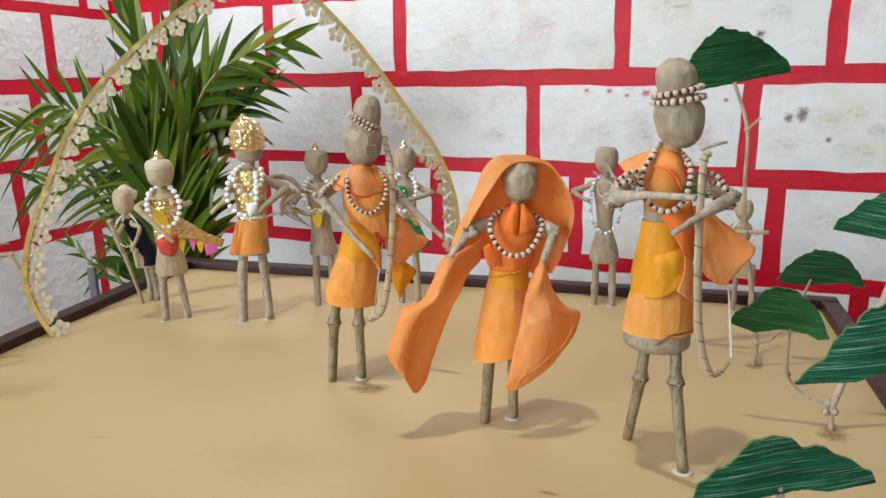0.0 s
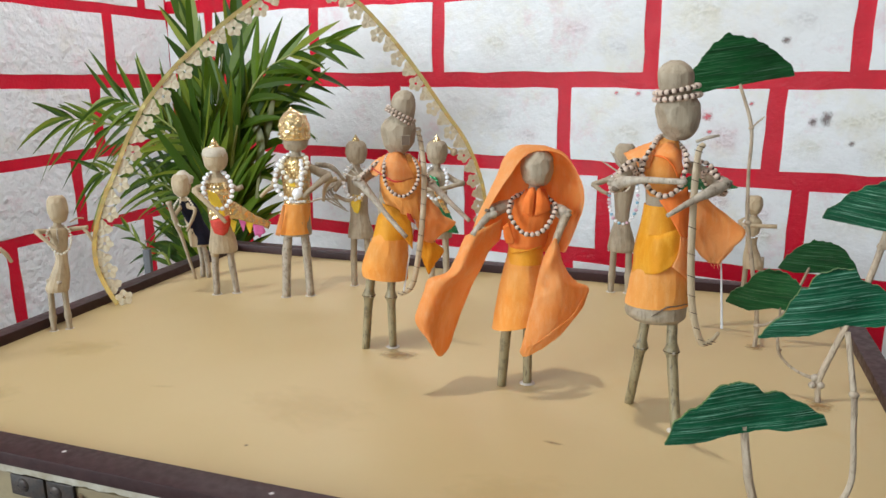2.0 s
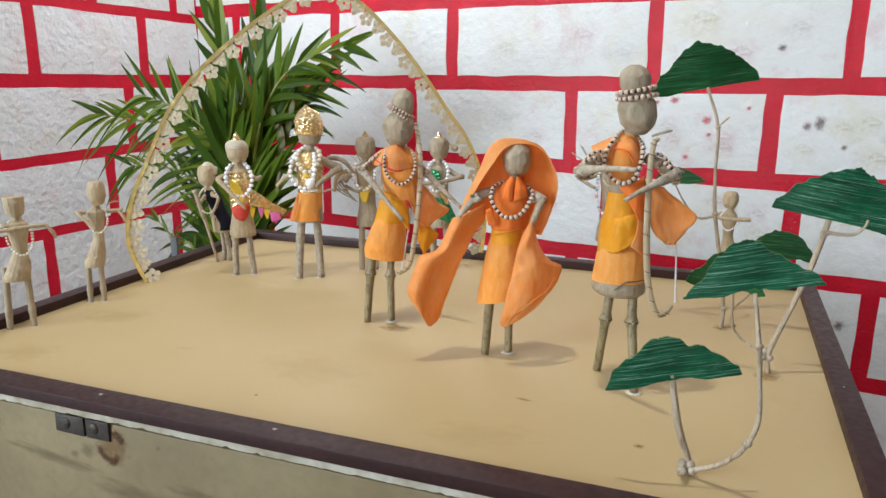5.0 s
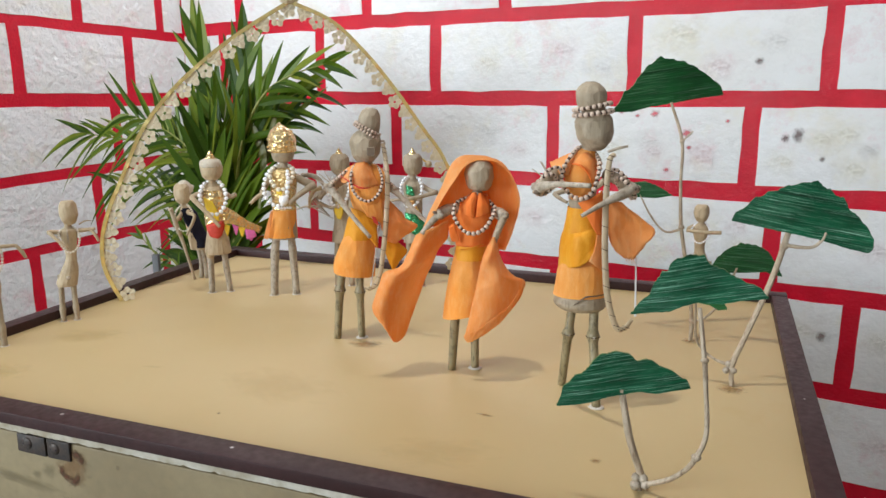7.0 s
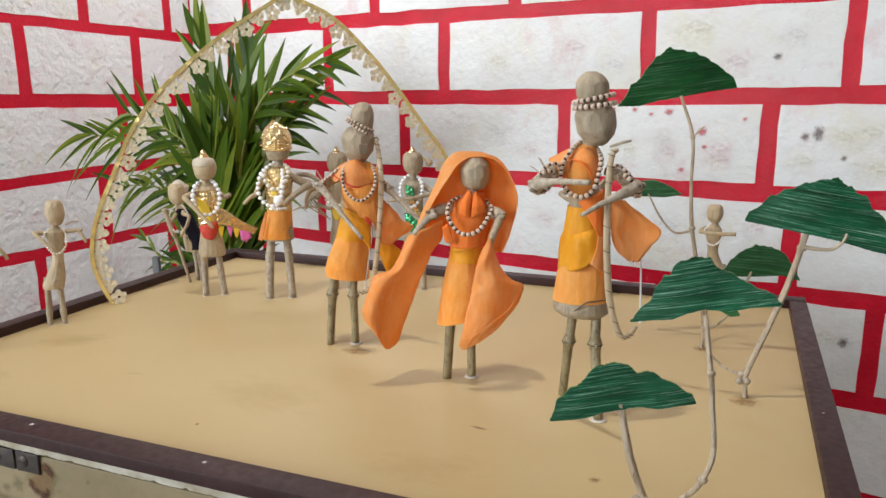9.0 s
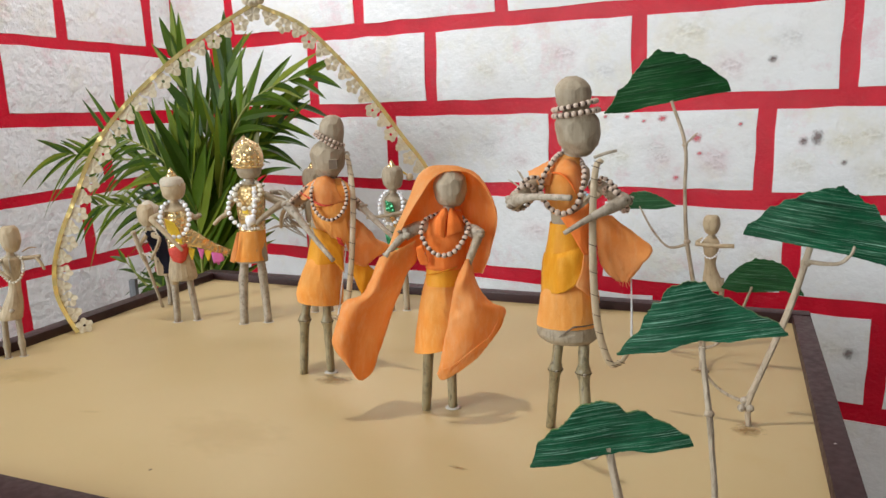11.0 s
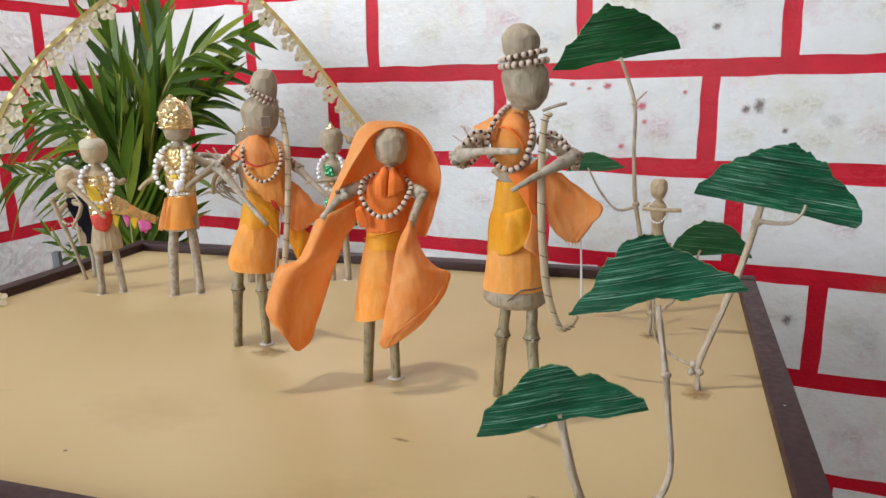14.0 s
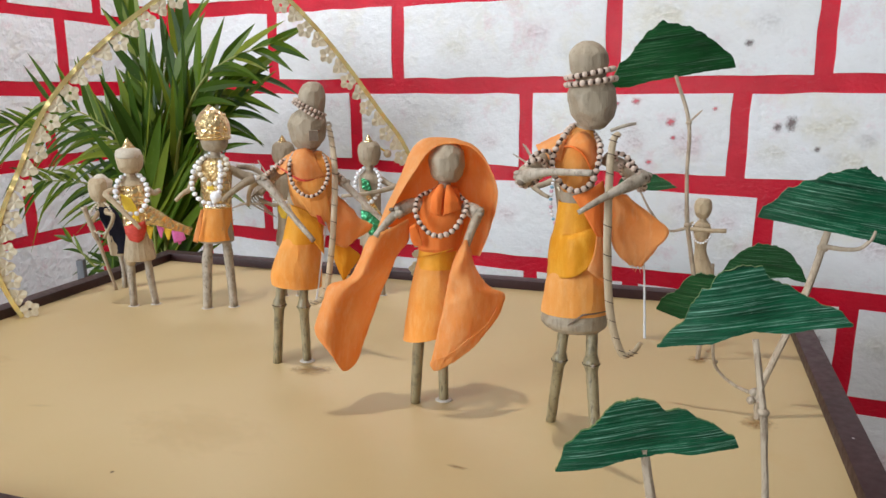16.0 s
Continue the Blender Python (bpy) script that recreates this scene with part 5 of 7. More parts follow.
def crowned_king(bm):
    leg(bm, (-0.006, 0, 0.100), (-0.0115, 0, 0.060), (-0.0150, 0, 0.0), 0.0060, BK, 1.08)
    leg(bm, (0.011, 0, 0.100), (0.0135, 0, 0.066), (0.0162, 0, 0.0), 0.0056, BK, 1.08)
    feet(bm, ((-0.0150, 0), (0.0162, 0)), 0.0075)
    loft(bm, [(0.002, 0, 0.083, 0.0200, 0.016), (0.003, 0, 0.100, 0.0185, 0.016), (0.005, 0, 0.125, 0.0150, 0.013), (0.0055, 0, 0.160, 0.0175, 0.013), (0.006, 0, 0.178, 0.0150, 0.012), (0.0065, 0, 0.186, 0.006, 0.006), (0.0065, 0, 0.196, 0.006, 0.006)], 16, W, 3, 0.02, 0.01)
    loft(bm, [(0.000, 0, 0.0855, 0.0212, 0.0175), (0.001, 0, 0.100, 0.0200, 0.0170), (0.004, 0, 0.118, 0.0172, 0.0152), (0.0052, 0, 0.126, 0.0162, 0.0145)], 26, OS, 4, 0.02, 0, 2, 7, 0.025, False)
    cloth(bm, [[(-0.0099, -0.0120, 0.1240), (-0.0128, -0.0140, 0.1243)], [(-0.0138, -0.0160, 0.1030), (-0.0197, -0.0160, 0.1030)], [(-0.0187, -0.0160, 0.0853), (-0.0241, -0.0150, 0.0871)]], O, 4, 8, 0.0006)
    cloth(bm, [[(0.0119, -0.0120, 0.1734), (0.0219, -0.0060, 0.1647)], [(0.0079, -0.0155, 0.1620), (0.0213, -0.0110, 0.1515)], [(0.0030, -0.0165, 0.1483), (0.0188, -0.0130, 0.1380)]], GD, 6, 10, 0.0006)
    cloth(bm, [[(-0.0039, -0.0140, 0.1539), (0.0020, -0.0155, 0.1561)], [(-0.0039, -0.0155, 0.1482), (0.0039, -0.0170, 0.1464)]], LE, 5, 5, 0.0005)
    loft(bm, [(0.005, 0, 0.1245, 0.0170, 0.0150), (0.005, 0, 0.1290, 0.0168, 0.0150)], 20, GD, 3, 0.01, 0, 2, 0, 0, False)
    loft(bm, [(0.005, 0, 0.1265, 0.0163, 0.0146), (0.0053, 0, 0.142, 0.0165, 0.0142), (0.0055, 0, 0.160, 0.0186, 0.0142), (0.006, 0, 0.176, 0.0168, 0.0134), (0.0062, 0, 0.183, 0.0100, 0.0090)], 26, PALE_GOLD, 4, 0.04, 0, 2, 5, 0.03, False)
    tube(bm, [(-0.011, 0, 0.170), (-0.0189, -0.0060, 0.1588), (-0.0237, -0.0120, 0.1477)], [0.0042, 0.0038, 0.0034], 8, PW, 4, 0.05)
    tube(bm, [(-0.0237, -0.0120, 0.1477), (-0.0314, -0.0180, 0.1436), (-0.0392, -0.0200, 0.1361)], [0.0032, 0.0026, 0.0022], 8, PW, 4, 0.05)
    tube(bm, [(0.022, 0, 0.170), (0.034, 0.002, 0.162), (0.047, 0.002, 0.1560)], [0.0048, 0.0056, 0.0064], 8, W, 4, 0.06)
    tube(bm, [(0.047, 0.000, 0.157), (0.0356, -0.0100, 0.1514), (0.0196, -0.0200, 0.1410), (0.0127, -0.0240, 0.1348)], [0.0056, 0.0042, 0.0034, 0.0028], 8, W, 4, 0.05)
    tube(bm, [(0.0301, 0.0040, 0.1715), (0.0505, 0.0100, 0.1668), (0.0668, 0.0120, 0.1483)], [0.003, 0.0035, 0.002], 7, BK, 4, 0.1)
    head(bm, 0.0065, 0, 0.1900, 0.2160, 0.0168, wide=0.7)
    loft(bm, [(0.0065, 0, 0.2040, 0.0178, 0.0172), (0.0062, 0, 0.214, 0.0192, 0.0185), (0.006, 0, 0.225, 0.0182, 0.0175), (0.005, 0, 0.234, 0.0130, 0.0125), (0.0035, 0, 0.2400, 0.005, 0.005), (0.003, 0, 0.2440, 0.0006, 0.0006)], 22, GD, 4, 0.05)
    ring_beads(bm, (0.0062, 0, 0.2065), 0.0186, 0.0180, 0.0014, (GD,))
    for k in range(34):
        a, z = random.uniform(3.3, 6.1), random.uniform(0.211, 0.234)
        r = 0.0195 * (1 - max(0, z - 0.218) * 22 * 0.9)
        ball(bm, (0.006 + r * math.cos(a), r * math.sin(a) * 0.96, z), random.uniform(0.0012, 0.0024), GD, 6, 4)
    beads(bm, [(0.0030, 0.0040, 0.1856), (-0.0089, -0.0080, 0.1809), (-0.0113, -0.0150, 0.1698), (-0.0059, -0.0185, 0.1594), (0.0029, -0.0200, 0.1537), (0.0123, -0.0185, 0.1604), (0.0192, -0.0140, 0.1716), (0.0184, -0.0060, 0.1816), (0.0100, 0.0040, 0.1866)], 0.0036, (CP,), 0.97)
    beads(bm, [(0.0010, 0.0040, 0.1876), (-0.0139, -0.0080, 0.1769), (-0.0197, -0.0140, 0.1618), (-0.0192, -0.0170, 0.1464), (-0.0108, -0.0190, 0.1350), (0.0000, -0.0210, 0.1323), (0.0078, -0.0220, 0.1393), (0.0117, -0.0210, 0.1549), (0.0128, -0.0180, 0.1702), (0.010, 0.002, 0.186)], 0.0033, (PL,), 0.97)
    ball(bm, (0.0059, -0.0220, 0.1398), 0.0068, PL, 12, 8)
    ring_beads(bm, (0.0059, -0.0180, 0.1289), 0.009, 0.004, 0.0018, (PL,))


def festive_lady(bm):
    """The doll with a wide pearl string and a glittering drape hung with little paper flags."""
    leg(bm, (-0.008, 0, 0.068), (-0.0105, 0, 0.056), (-0.0115, 0, 0.0), 0.0048, BK, 1.1)
    leg(bm, (0.008, 0, 0.068), (0.0100, 0, 0.040), (0.0140, 0, 0.0), 0.0046, BK, 1.05)
    feet(bm, ((-0.0115, 0), (0.0140, 0)), 0.0070)
    ball(bm, (-0.0105, -0.001, 0.0560), 0.0060, PW, 9, 6)
    loft(bm, [(0.001, 0, 0.0580, 0.0170, 0.014), (0.001, 0, 0.064, 0.0182, 0.0145), (0.001, 0, 0.085, 0.0148, 0.013), (0.000, 0, 0.105, 0.0125, 0.0115), (-0.001, 0, 0.135, 0.0150, 0.012), (-0.001, 0, 0.152, 0.0135, 0.011), (-0.0015, 0, 0.160, 0.006, 0.006), (-0.0015, 0, 0.168, 0.006, 0.006)], 16, PW, 3, 0.02, 0.015)
    loft(bm, [(0.000, 0, 0.0980, 0.0142, 0.0128), (-0.001, 0, 0.115, 0.0140, 0.0128), (-0.001, 0, 0.135, 0.0158, 0.0130), (-0.001, 0, 0.1500, 0.0138, 0.0115)], 22, GD, 4, 0.04, 0, 2, 0, 0, False)
    cloth(bm, [[(-0.0139, -0.0110, 0.1416), (-0.0020, -0.0155, 0.1353)], [(-0.0118, -0.0130, 0.1270), (0.0039, -0.0160, 0.1206)], [(-0.0059, -0.0150, 0.1145), (0.0059, -0.0160, 0.1068)]], LE, 5, 8, 0.0006)
    cloth(bm, [[(-0.0129, -0.0100, 0.1018), (0.0000, -0.0150, 0.1047), (0.0129, -0.0090, 0.1076)], [(-0.0118, -0.0130, 0.0945), (0.0020, -0.0165, 0.0932), (0.0119, -0.0120, 0.0962)], [(-0.0089, -0.0130, 0.0856), (0.0020, -0.0165, 0.0823), (0.0079, -0.0130, 0.0856)]], RC, 6, 6, 0.0006)
    cloth(bm, [[(0.0079, -0.0120, 0.1318), (0.0238, -0.0080, 0.1213), (0.0438, -0.0040, 0.1047), (0.0640, 0.000, 0.0930)], [(0.0118, -0.0140, 0.1183), (0.0257, -0.0100, 0.1097), (0.0438, -0.0050, 0.0969), (0.0620, 0.000, 0.0880)], [(0.0118, -0.0140, 0.1025), (0.0277, -0.0100, 0.0998), (0.0447, -0.0060, 0.0911), (0.0600, 0.000, 0.0840)]], GD, 12, 8, 0.0009)
    for c, x, z, s, tip in ((LE, 0.015, 0.1010, 0.010, -0.016), (PK, 0.0270, 0.0990, 0.009, -0.014), (LE, 0.0350, 0.0960, 0.011, -0.014), (PK, 0.0470, 0.0910, 0.013, -0.016)):
        cloth(bm, [[(x - s / 2, -0.013 + x * 0.15, z + 0.002), (x + s / 2, -0.013 + x * 0.15, z - 0.002)], [(x - s * 0.05, -0.014 + x * 0.15, z + tip), (x + s * 0.15, -0.014 + x * 0.15, z + tip)]], c, 4, 4, 0.0002)
    cloth(bm, [[(0.0397, -0.0080, 0.0925), (0.0527, -0.0060, 0.0892)], [(0.0406, -0.0090, 0.0838), (0.0556, -0.0070, 0.0814)], [(0.0416, -0.0090, 0.0778), (0.0496, -0.0080, 0.0786)]], PK, 4, 5, 0.0004)
    tube(bm, [(-0.013, -0.002, 0.146), (-0.0237, -0.0120, 0.1447), (-0.0295, -0.0160, 0.1423)], [0.0040, 0.0038, 0.0035], 8, PW, 4, 0.05)
    tube(bm, [(-0.0295, -0.0160, 0.1433), (-0.0137, -0.0240, 0.1258), (0.0000, -0.0300, 0.1103), (0.0068, -0.0320, 0.1019)], [0.0036, 0.0030, 0.0026, 0.0020], 8, PW, 4, 0.05)
    tube(bm, [(0.013, 0, 0.146), (0.022, 0.002, 0.139), (0.030, 0.000, 0.142)], [0.0042, 0.0036, 0.0032], 8, W, 4, 0.06)
    head(bm, -0.0010, 0, 0.1640, 0.1900, 0.0158, PW, wide=0.7)
    loft(bm, [(-0.0015, 0, 0.1825, 0.0150, 0.0146), (-0.0018, 0, 0.187, 0.0152, 0.0147), (-0.0020, 0, 0.1915, 0.0132, 0.0128), (-0.002, 0, 0.1940, 0.0080, 0.008)], 16, WW, 3, 0.06)
    tiara(bm, (-0.0010, -0.0060, 0.1915), 0.0088, 0.0150)
    beads(bm, [(-0.0010, 0.0040, 0.1635), (-0.0124, -0.0060, 0.1588), (-0.0173, -0.0130, 0.1478), (-0.0172, -0.0180, 0.1347), (-0.0108, -0.0210, 0.1224), (-0.0005, -0.0220, 0.1177), (0.0098, -0.0200, 0.1223), (0.0162, -0.0160, 0.1344), (0.0163, -0.0100, 0.1474), (0.0110, -0.0040, 0.1585), (0.0030, 0.0040, 0.1635)], 0.0034, (PL,), 0.97)


def bent_elder(bm):
    """The small stooping doll in black that leans on a long staff."""
    tube(bm, [(0.0061, 0.0100, 0.0519), (0.0101, 0.0100, 0.0277), (0.009, 0.010, 0.0)], [0.0036, 0.0042, 0.0034], 8, BK, 4, 0.06)
    tube(bm, [(0.0120, 0.0040, 0.0532), (0.0161, 0.0040, 0.0251), (0.017, 0.004, 0.0)], [0.0034, 0.0038, 0.0032], 8, BK, 4, 0.06)
    loft(bm, [(0.010, 0.006, 0.0470, 0.0150, 0.012), (0.008, 0.006, 0.060, 0.0145, 0.012), (0.002, 0.005, 0.085, 0.0105, 0.010), (-0.004, 0.003, 0.105, 0.0110, 0.010), (-0.0075, 0, 0.118, 0.0050, 0.005), (-0.0085, 0, 0.122, 0.0045, 0.0045)], 16, PW, 3, 0.03, 0.02)
    loft(bm, [(0.012, 0.006, 0.0500, 0.0150, 0.0128), (0.010, 0.006, 0.062, 0.0150, 0.0128), (0.004, 0.005, 0.083, 0.0118, 0.0112), (-0.003, 0.003, 0.104, 0.0118, 0.0108), (-0.006, 0.002, 0.113, 0.0080, 0.0080)], 22, BL, 4, 0.05, 0, 2, 5, 0.03)
    head(bm, -0.0095, -0.001, 0.1190, 0.1500, 0.0130, PW)
    loft(bm, [(-0.007, 0.003, 0.136, 0.0125, 0.0122), (-0.006, 0.003, 0.144, 0.0120, 0.0118), (-0.007, 0.002, 0.1510, 0.0075, 0.0072), (-0.007, 0.002, 0.1545, 0.003, 0.003)], 14, WW, 3, 0.08)
    ball(bm, (0.0035, 0.0040, 0.1435), 0.0042, WW, 8, 6)
    tube(bm, [(-0.0030, -0.0040, 0.1086), (-0.0020, -0.0140, 0.1063), (0.0059, -0.0200, 0.1014), (-0.0068, -0.0260, 0.0751)], [0.0030, 0.0028, 0.0026, 0.0018], 8, PW, 5, 0.05)
    tube(bm, [(-0.012, -0.002, 0.106), (-0.0188, -0.0100, 0.0977), (-0.0237, -0.0160, 0.0909)], [0.0030, 0.0028, 0.0026], 8, PW, 4, 0.05)
    tube(bm, [(-0.0270, -0.0200, 0.1161), (-0.0251, -0.0190, 0.1071), (-0.0183, -0.0140, 0.0786), (-0.0149, -0.0100, 0.0660), (-0.0010, 0.000, 0.0)], [0.0042, 0.0030, 0.0036, 0.0026, 0.0020], 8, TWIG_I, 5, 0.06)
    beads(bm, [(-0.0100, -0.0040, 0.1206), (-0.0198, -0.0100, 0.1096), (-0.0227, -0.0140, 0.0964), (-0.0167, -0.0180, 0.0833), (-0.0079, -0.0190, 0.0806), (0.0010, -0.0170, 0.0871), (0.0054, -0.0130, 0.1002), (0.0000, -0.0080, 0.1133), (-0.0060, -0.0040, 0.1206)], 0.0017, (CP,), 1.0)


def little_crowned(bm, drape=LE):
    leg(bm, (-0.000, 0, 0.078), (-0.0015, 0, 0.040), (-0.0015, 0, 0.0), 0.0046, W, 1.05)
    leg(bm, (0.017, 0, 0.078), (0.018, 0, 0.040), (0.0190, 0, 0.0), 0.0046, W, 1.05)
    feet(bm, ((-0.0015, 0), (0.0190, 0)), 0.0065)
    loft(bm, [(0.009, 0, 0.0680, 0.0172, 0.014), (0.009, 0, 0.078, 0.0165, 0.014), (0.008, 0, 0.100, 0.0120, 0.011), (0.007, 0, 0.130, 0.0130, 0.011), (0.0065, 0, 0.152, 0.0138, 0.011), (0.006, 0, 0.162, 0.0055, 0.0055), (0.006, 0, 0.172, 0.0055, 0.0055)], 16, W, 3, 0.02, 0.015)
    head(bm, 0.0065, 0, 0.1670, 0.1970, 0.0145)
    tiara(bm, (0.0060, -0.0060, 0.1925), 0.0085, 0.0140)
    beads(bm, [(0.0040, 0.0030, 0.1656), (-0.0060, -0.0060, 0.1608), (-0.0113, -0.0120, 0.1479), (-0.0093, -0.0160, 0.1337), (-0.0020, -0.0180, 0.1243), (0.0059, -0.0180, 0.1233), (0.0138, -0.0160, 0.1308), (0.0192, -0.0120, 0.1459), (0.0169, -0.0060, 0.1589), (0.0090, 0.0030, 0.1656)], 0.0029, (PL,), 0.97)
    if drape == LE:
        cloth(bm, [[(0.0000, -0.0120, 0.1281), (0.0098, -0.0140, 0.1265)], [(-0.0030, -0.0140, 0.1167), (0.0098, -0.0160, 0.1131)], [(0.0010, -0.0150, 0.1050), (0.0059, -0.0160, 0.1033)]], LE, 5, 7, 0.0008)
        cloth(bm, [[(0.0089, -0.0120, 0.1301), (0.0128, -0.0120, 0.1281)], [(0.0098, -0.0140, 0.1186), (0.0128, -0.0130, 0.1184)]], GD, 4, 5, 0.0005)
        tube(bm, [(-0.003, 0, 0.150), (-0.0159, -0.0040, 0.1426), (-0.0237, -0.0100, 0.1337)], [0.0040, 0.0036, 0.0034], 8, W, 4, 0.06)
        tube(bm, [(-0.0198, -0.0080, 0.1492), (-0.0297, -0.0100, 0.1466), (-0.0366, -0.0100, 0.1357), (-0.0386, -0.0100, 0.1199)], [0.0034, 0.0032, 0.0027, 0.0020], 8, PW, 5, 0.08)
        tube(bm, [(-0.0237, -0.0120, 0.1281), (-0.0059, -0.0200, 0.1217), (0.0039, -0.0240, 0.1283)], [0.0026, 0.0024, 0.002], 8, W, 4, 0.05)
        tube(bm, [(-0.0604, 0.0060, 0.1149), (-0.044, 0.002, 0.121), (-0.020, 0.000, 0.120)], [0.0008, 0.0016, 0.0016], 6, BK, 4, 0.1)
        for k in range(5):
            tube(bm, [(-0.014, 0.000, 0.146), (-0.030 - 0.002 * k, 0.006, 0.140 - 0.004 * k), (-0.022 + 0.004 * k, 0.004, 0.118 - 0.004 * k)], [0.0020, 0.0014, 0.0006], 6, BK, 4, 0.1)
    else:
        cloth(bm, [[(-0.0039, -0.0120, 0.1538), (0.0059, -0.0140, 0.1501)], [(-0.0030, -0.0140, 0.1403), (0.0098, -0.0150, 0.1365)]], GR, 5, 6, 0.0008)
        cloth(bm, [[(-0.0059, -0.0120, 0.1143), (0.0098, -0.0150, 0.1110), (0.0178, -0.0100, 0.1119)], [(-0.0039, -0.0140, 0.0989), (0.0137, -0.0180, 0.0959), (0.0276, -0.0120, 0.0926)], [(0.0039, -0.0150, 0.0834), (0.0176, -0.0180, 0.0782), (0.0355, -0.0120, 0.0748)]], GR, 8, 8, 0.0012)
        cloth(bm, [[(-0.0020, -0.0120, 0.1419), (0.0039, -0.0140, 0.1403)], [(0.0039, -0.0150, 0.1247), (0.0118, -0.0160, 0.1229)], [(0.0157, -0.0160, 0.1033), (0.0236, -0.0150, 0.1031)]], GD, 5, 8, 0.0006)
        tube(bm, [(0.018, 0, 0.152), (0.0298, -0.0060, 0.1449), (0.0414, -0.0120, 0.1419)], [0.0040, 0.0036, 0.0034], 8, W, 4, 0.06)
        tube(bm, [(0.0414, -0.0120, 0.1429), (0.0098, -0.0220, 0.1367), (-0.0282, -0.0260, 0.1335)], [0.0034, 0.0028, 0.0020], 8, W, 4, 0.05)
        ball(bm, (0.0290, 0.002, 0.1820), 0.0052, PW, 9, 6)
        tube(bm, [(0.007, 0.000, 0.1990), (0.016, 0.002, 0.1920), (0.027, 0.002, 0.1840)], [0.0010, 0.0012, 0.0010], 6, LE, 4)


def little_green(bm):
    little_crowned(bm, GR)


def plain_body(bm, mat, hem, waist, shoulder, neck, cx, wide, legs, r=0.0042, bell=True, dark=W):
    for (x, top, knee) in legs:
        leg(bm, (x * 0.85 + cx * 0.1, 0, top + 0.012), (x * 0.95, 0, knee), (x, 0, 0.0), r, dark, 1.18)
    feet(bm, [(x, 0) for x, _, _ in legs], r * 1.5)
    loft(bm, [(cx * 0.15, 0, hem, wide * 0.95, wide * 0.75), (cx * 0.2, 0, hem + 0.006, wide, wide * 0.8), (cx * 0.6, 0, (hem + waist) / 2, wide * (0.85 if bell else 0.95), wide * 0.68), (cx, 0, waist, wide * 0.52, wide * 0.46),
              (cx, 0, (waist + shoulder) / 2, wide * 0.66, wide * 0.54), (cx, 0, shoulder, wide * 0.86, wide * 0.58), (cx, 0, shoulder + (neck - shoulder) * 0.6, wide * 0.5, wide * 0.42), (cx, 0, neck, 0.0040, 0.0040), (cx, 0, neck + 0.008, 0.0040, 0.0040)], 16, mat, 3, 0.02, 0.015)


def doll_with_pastel_beads(bm):
    plain_body(bm, W, 0.0570, 0.100, 0.152, 0.164, -0.001, 0.0175, ((-0.0107, 0.0600, 0.0234), (0.0112, 0.0600, 0.0234)), 0.0044)
    head(bm, -0.0015, 0, 0.1660, 0.1960, 0.0138)
    tube(bm, [(-0.015, 0, 0.153), (-0.0279, -0.0030, 0.1475), (-0.0402, -0.0060, 0.1435)], [0.0040, 0.0036, 0.0034], 8, W, 4, 0.06)
    tube(bm, [(-0.0402, -0.0060, 0.1440), (-0.0295, -0.0140, 0.1384), (-0.0196, -0.0180, 0.1341)], [0.0032, 0.0026, 0.0022], 8, W, 4, 0.05)
    tube(bm, [(0.012, 0, 0.153), (0.0219, -0.0060, 0.1589), (0.0277, -0.0080, 0.1661)], [0.0042, 0.0040, 0.0036], 8, W, 4, 0.06)
    tube(bm, [(0.0198, -0.0080, 0.1651), (0.0059, -0.0140, 0.1521)], [0.0026, 0.0022], 7, W, 4, 0.05)
    beads(bm, [(-0.0030, 0.0030, 0.1646), (-0.0144, -0.0060, 0.1559), (-0.0178, -0.0100, 0.1397), (-0.0172, -0.0130, 0.1175), (-0.0108, -0.0150, 0.1017), (0.0000, -0.0160, 0.0960), (0.0103, -0.0150, 0.1017), (0.0163, -0.0130, 0.1175), (0.0164, -0.0080, 0.1413), (0.0110, -0.0040, 0.1576), (0.0000, 0.0030, 0.1646)], 0.0024, (PL, BB, PL, PB, PL, PL, BB, PB), 1.0)
    beads(bm, [(-0.0099, -0.0100, 0.1446), (-0.0039, -0.0140, 0.1384), (0.0039, -0.0140, 0.1394), (0.0089, -0.0100, 0.1476)], 0.0016, (CP,), 1.0)


def doll_with_flute(bm):
    plain_body(bm, PW, 0.0430, 0.074, 0.104, 0.111, -0.006, 0.0125, ((-0.0105, 0.0460, 0.0137), (0.0099, 0.0460, 0.0137)), 0.0032)
    head(bm, -0.0065, 0, 0.1120, 0.1350, 0.0102, PW)
    tube(bm, [(-0.0233, -0.0100, 0.1004), (0.0000, -0.0120, 0.1001), (0.0212, -0.0120, 0.1008)], [0.0022, 0.0024, 0.0026], 8, PW, 4, 0.05)
    tube(bm, [(-0.016, 0, 0.105), (-0.0219, -0.0060, 0.1021)], [0.0028, 0.0026], 7, PW, 3, 0.05)
    beads(bm, [(-0.009, 0.002, 0.112), (-0.0169, -0.0050, 0.1029), (-0.0168, -0.0100, 0.0940), (-0.0099, -0.0130, 0.0857), (-0.0020, -0.0130, 0.0857), (0.0049, -0.0100, 0.0940), (0.0050, -0.0050, 0.1039), (-0.002, 0.002, 0.112)], 0.0015, (PL,), 1.0)


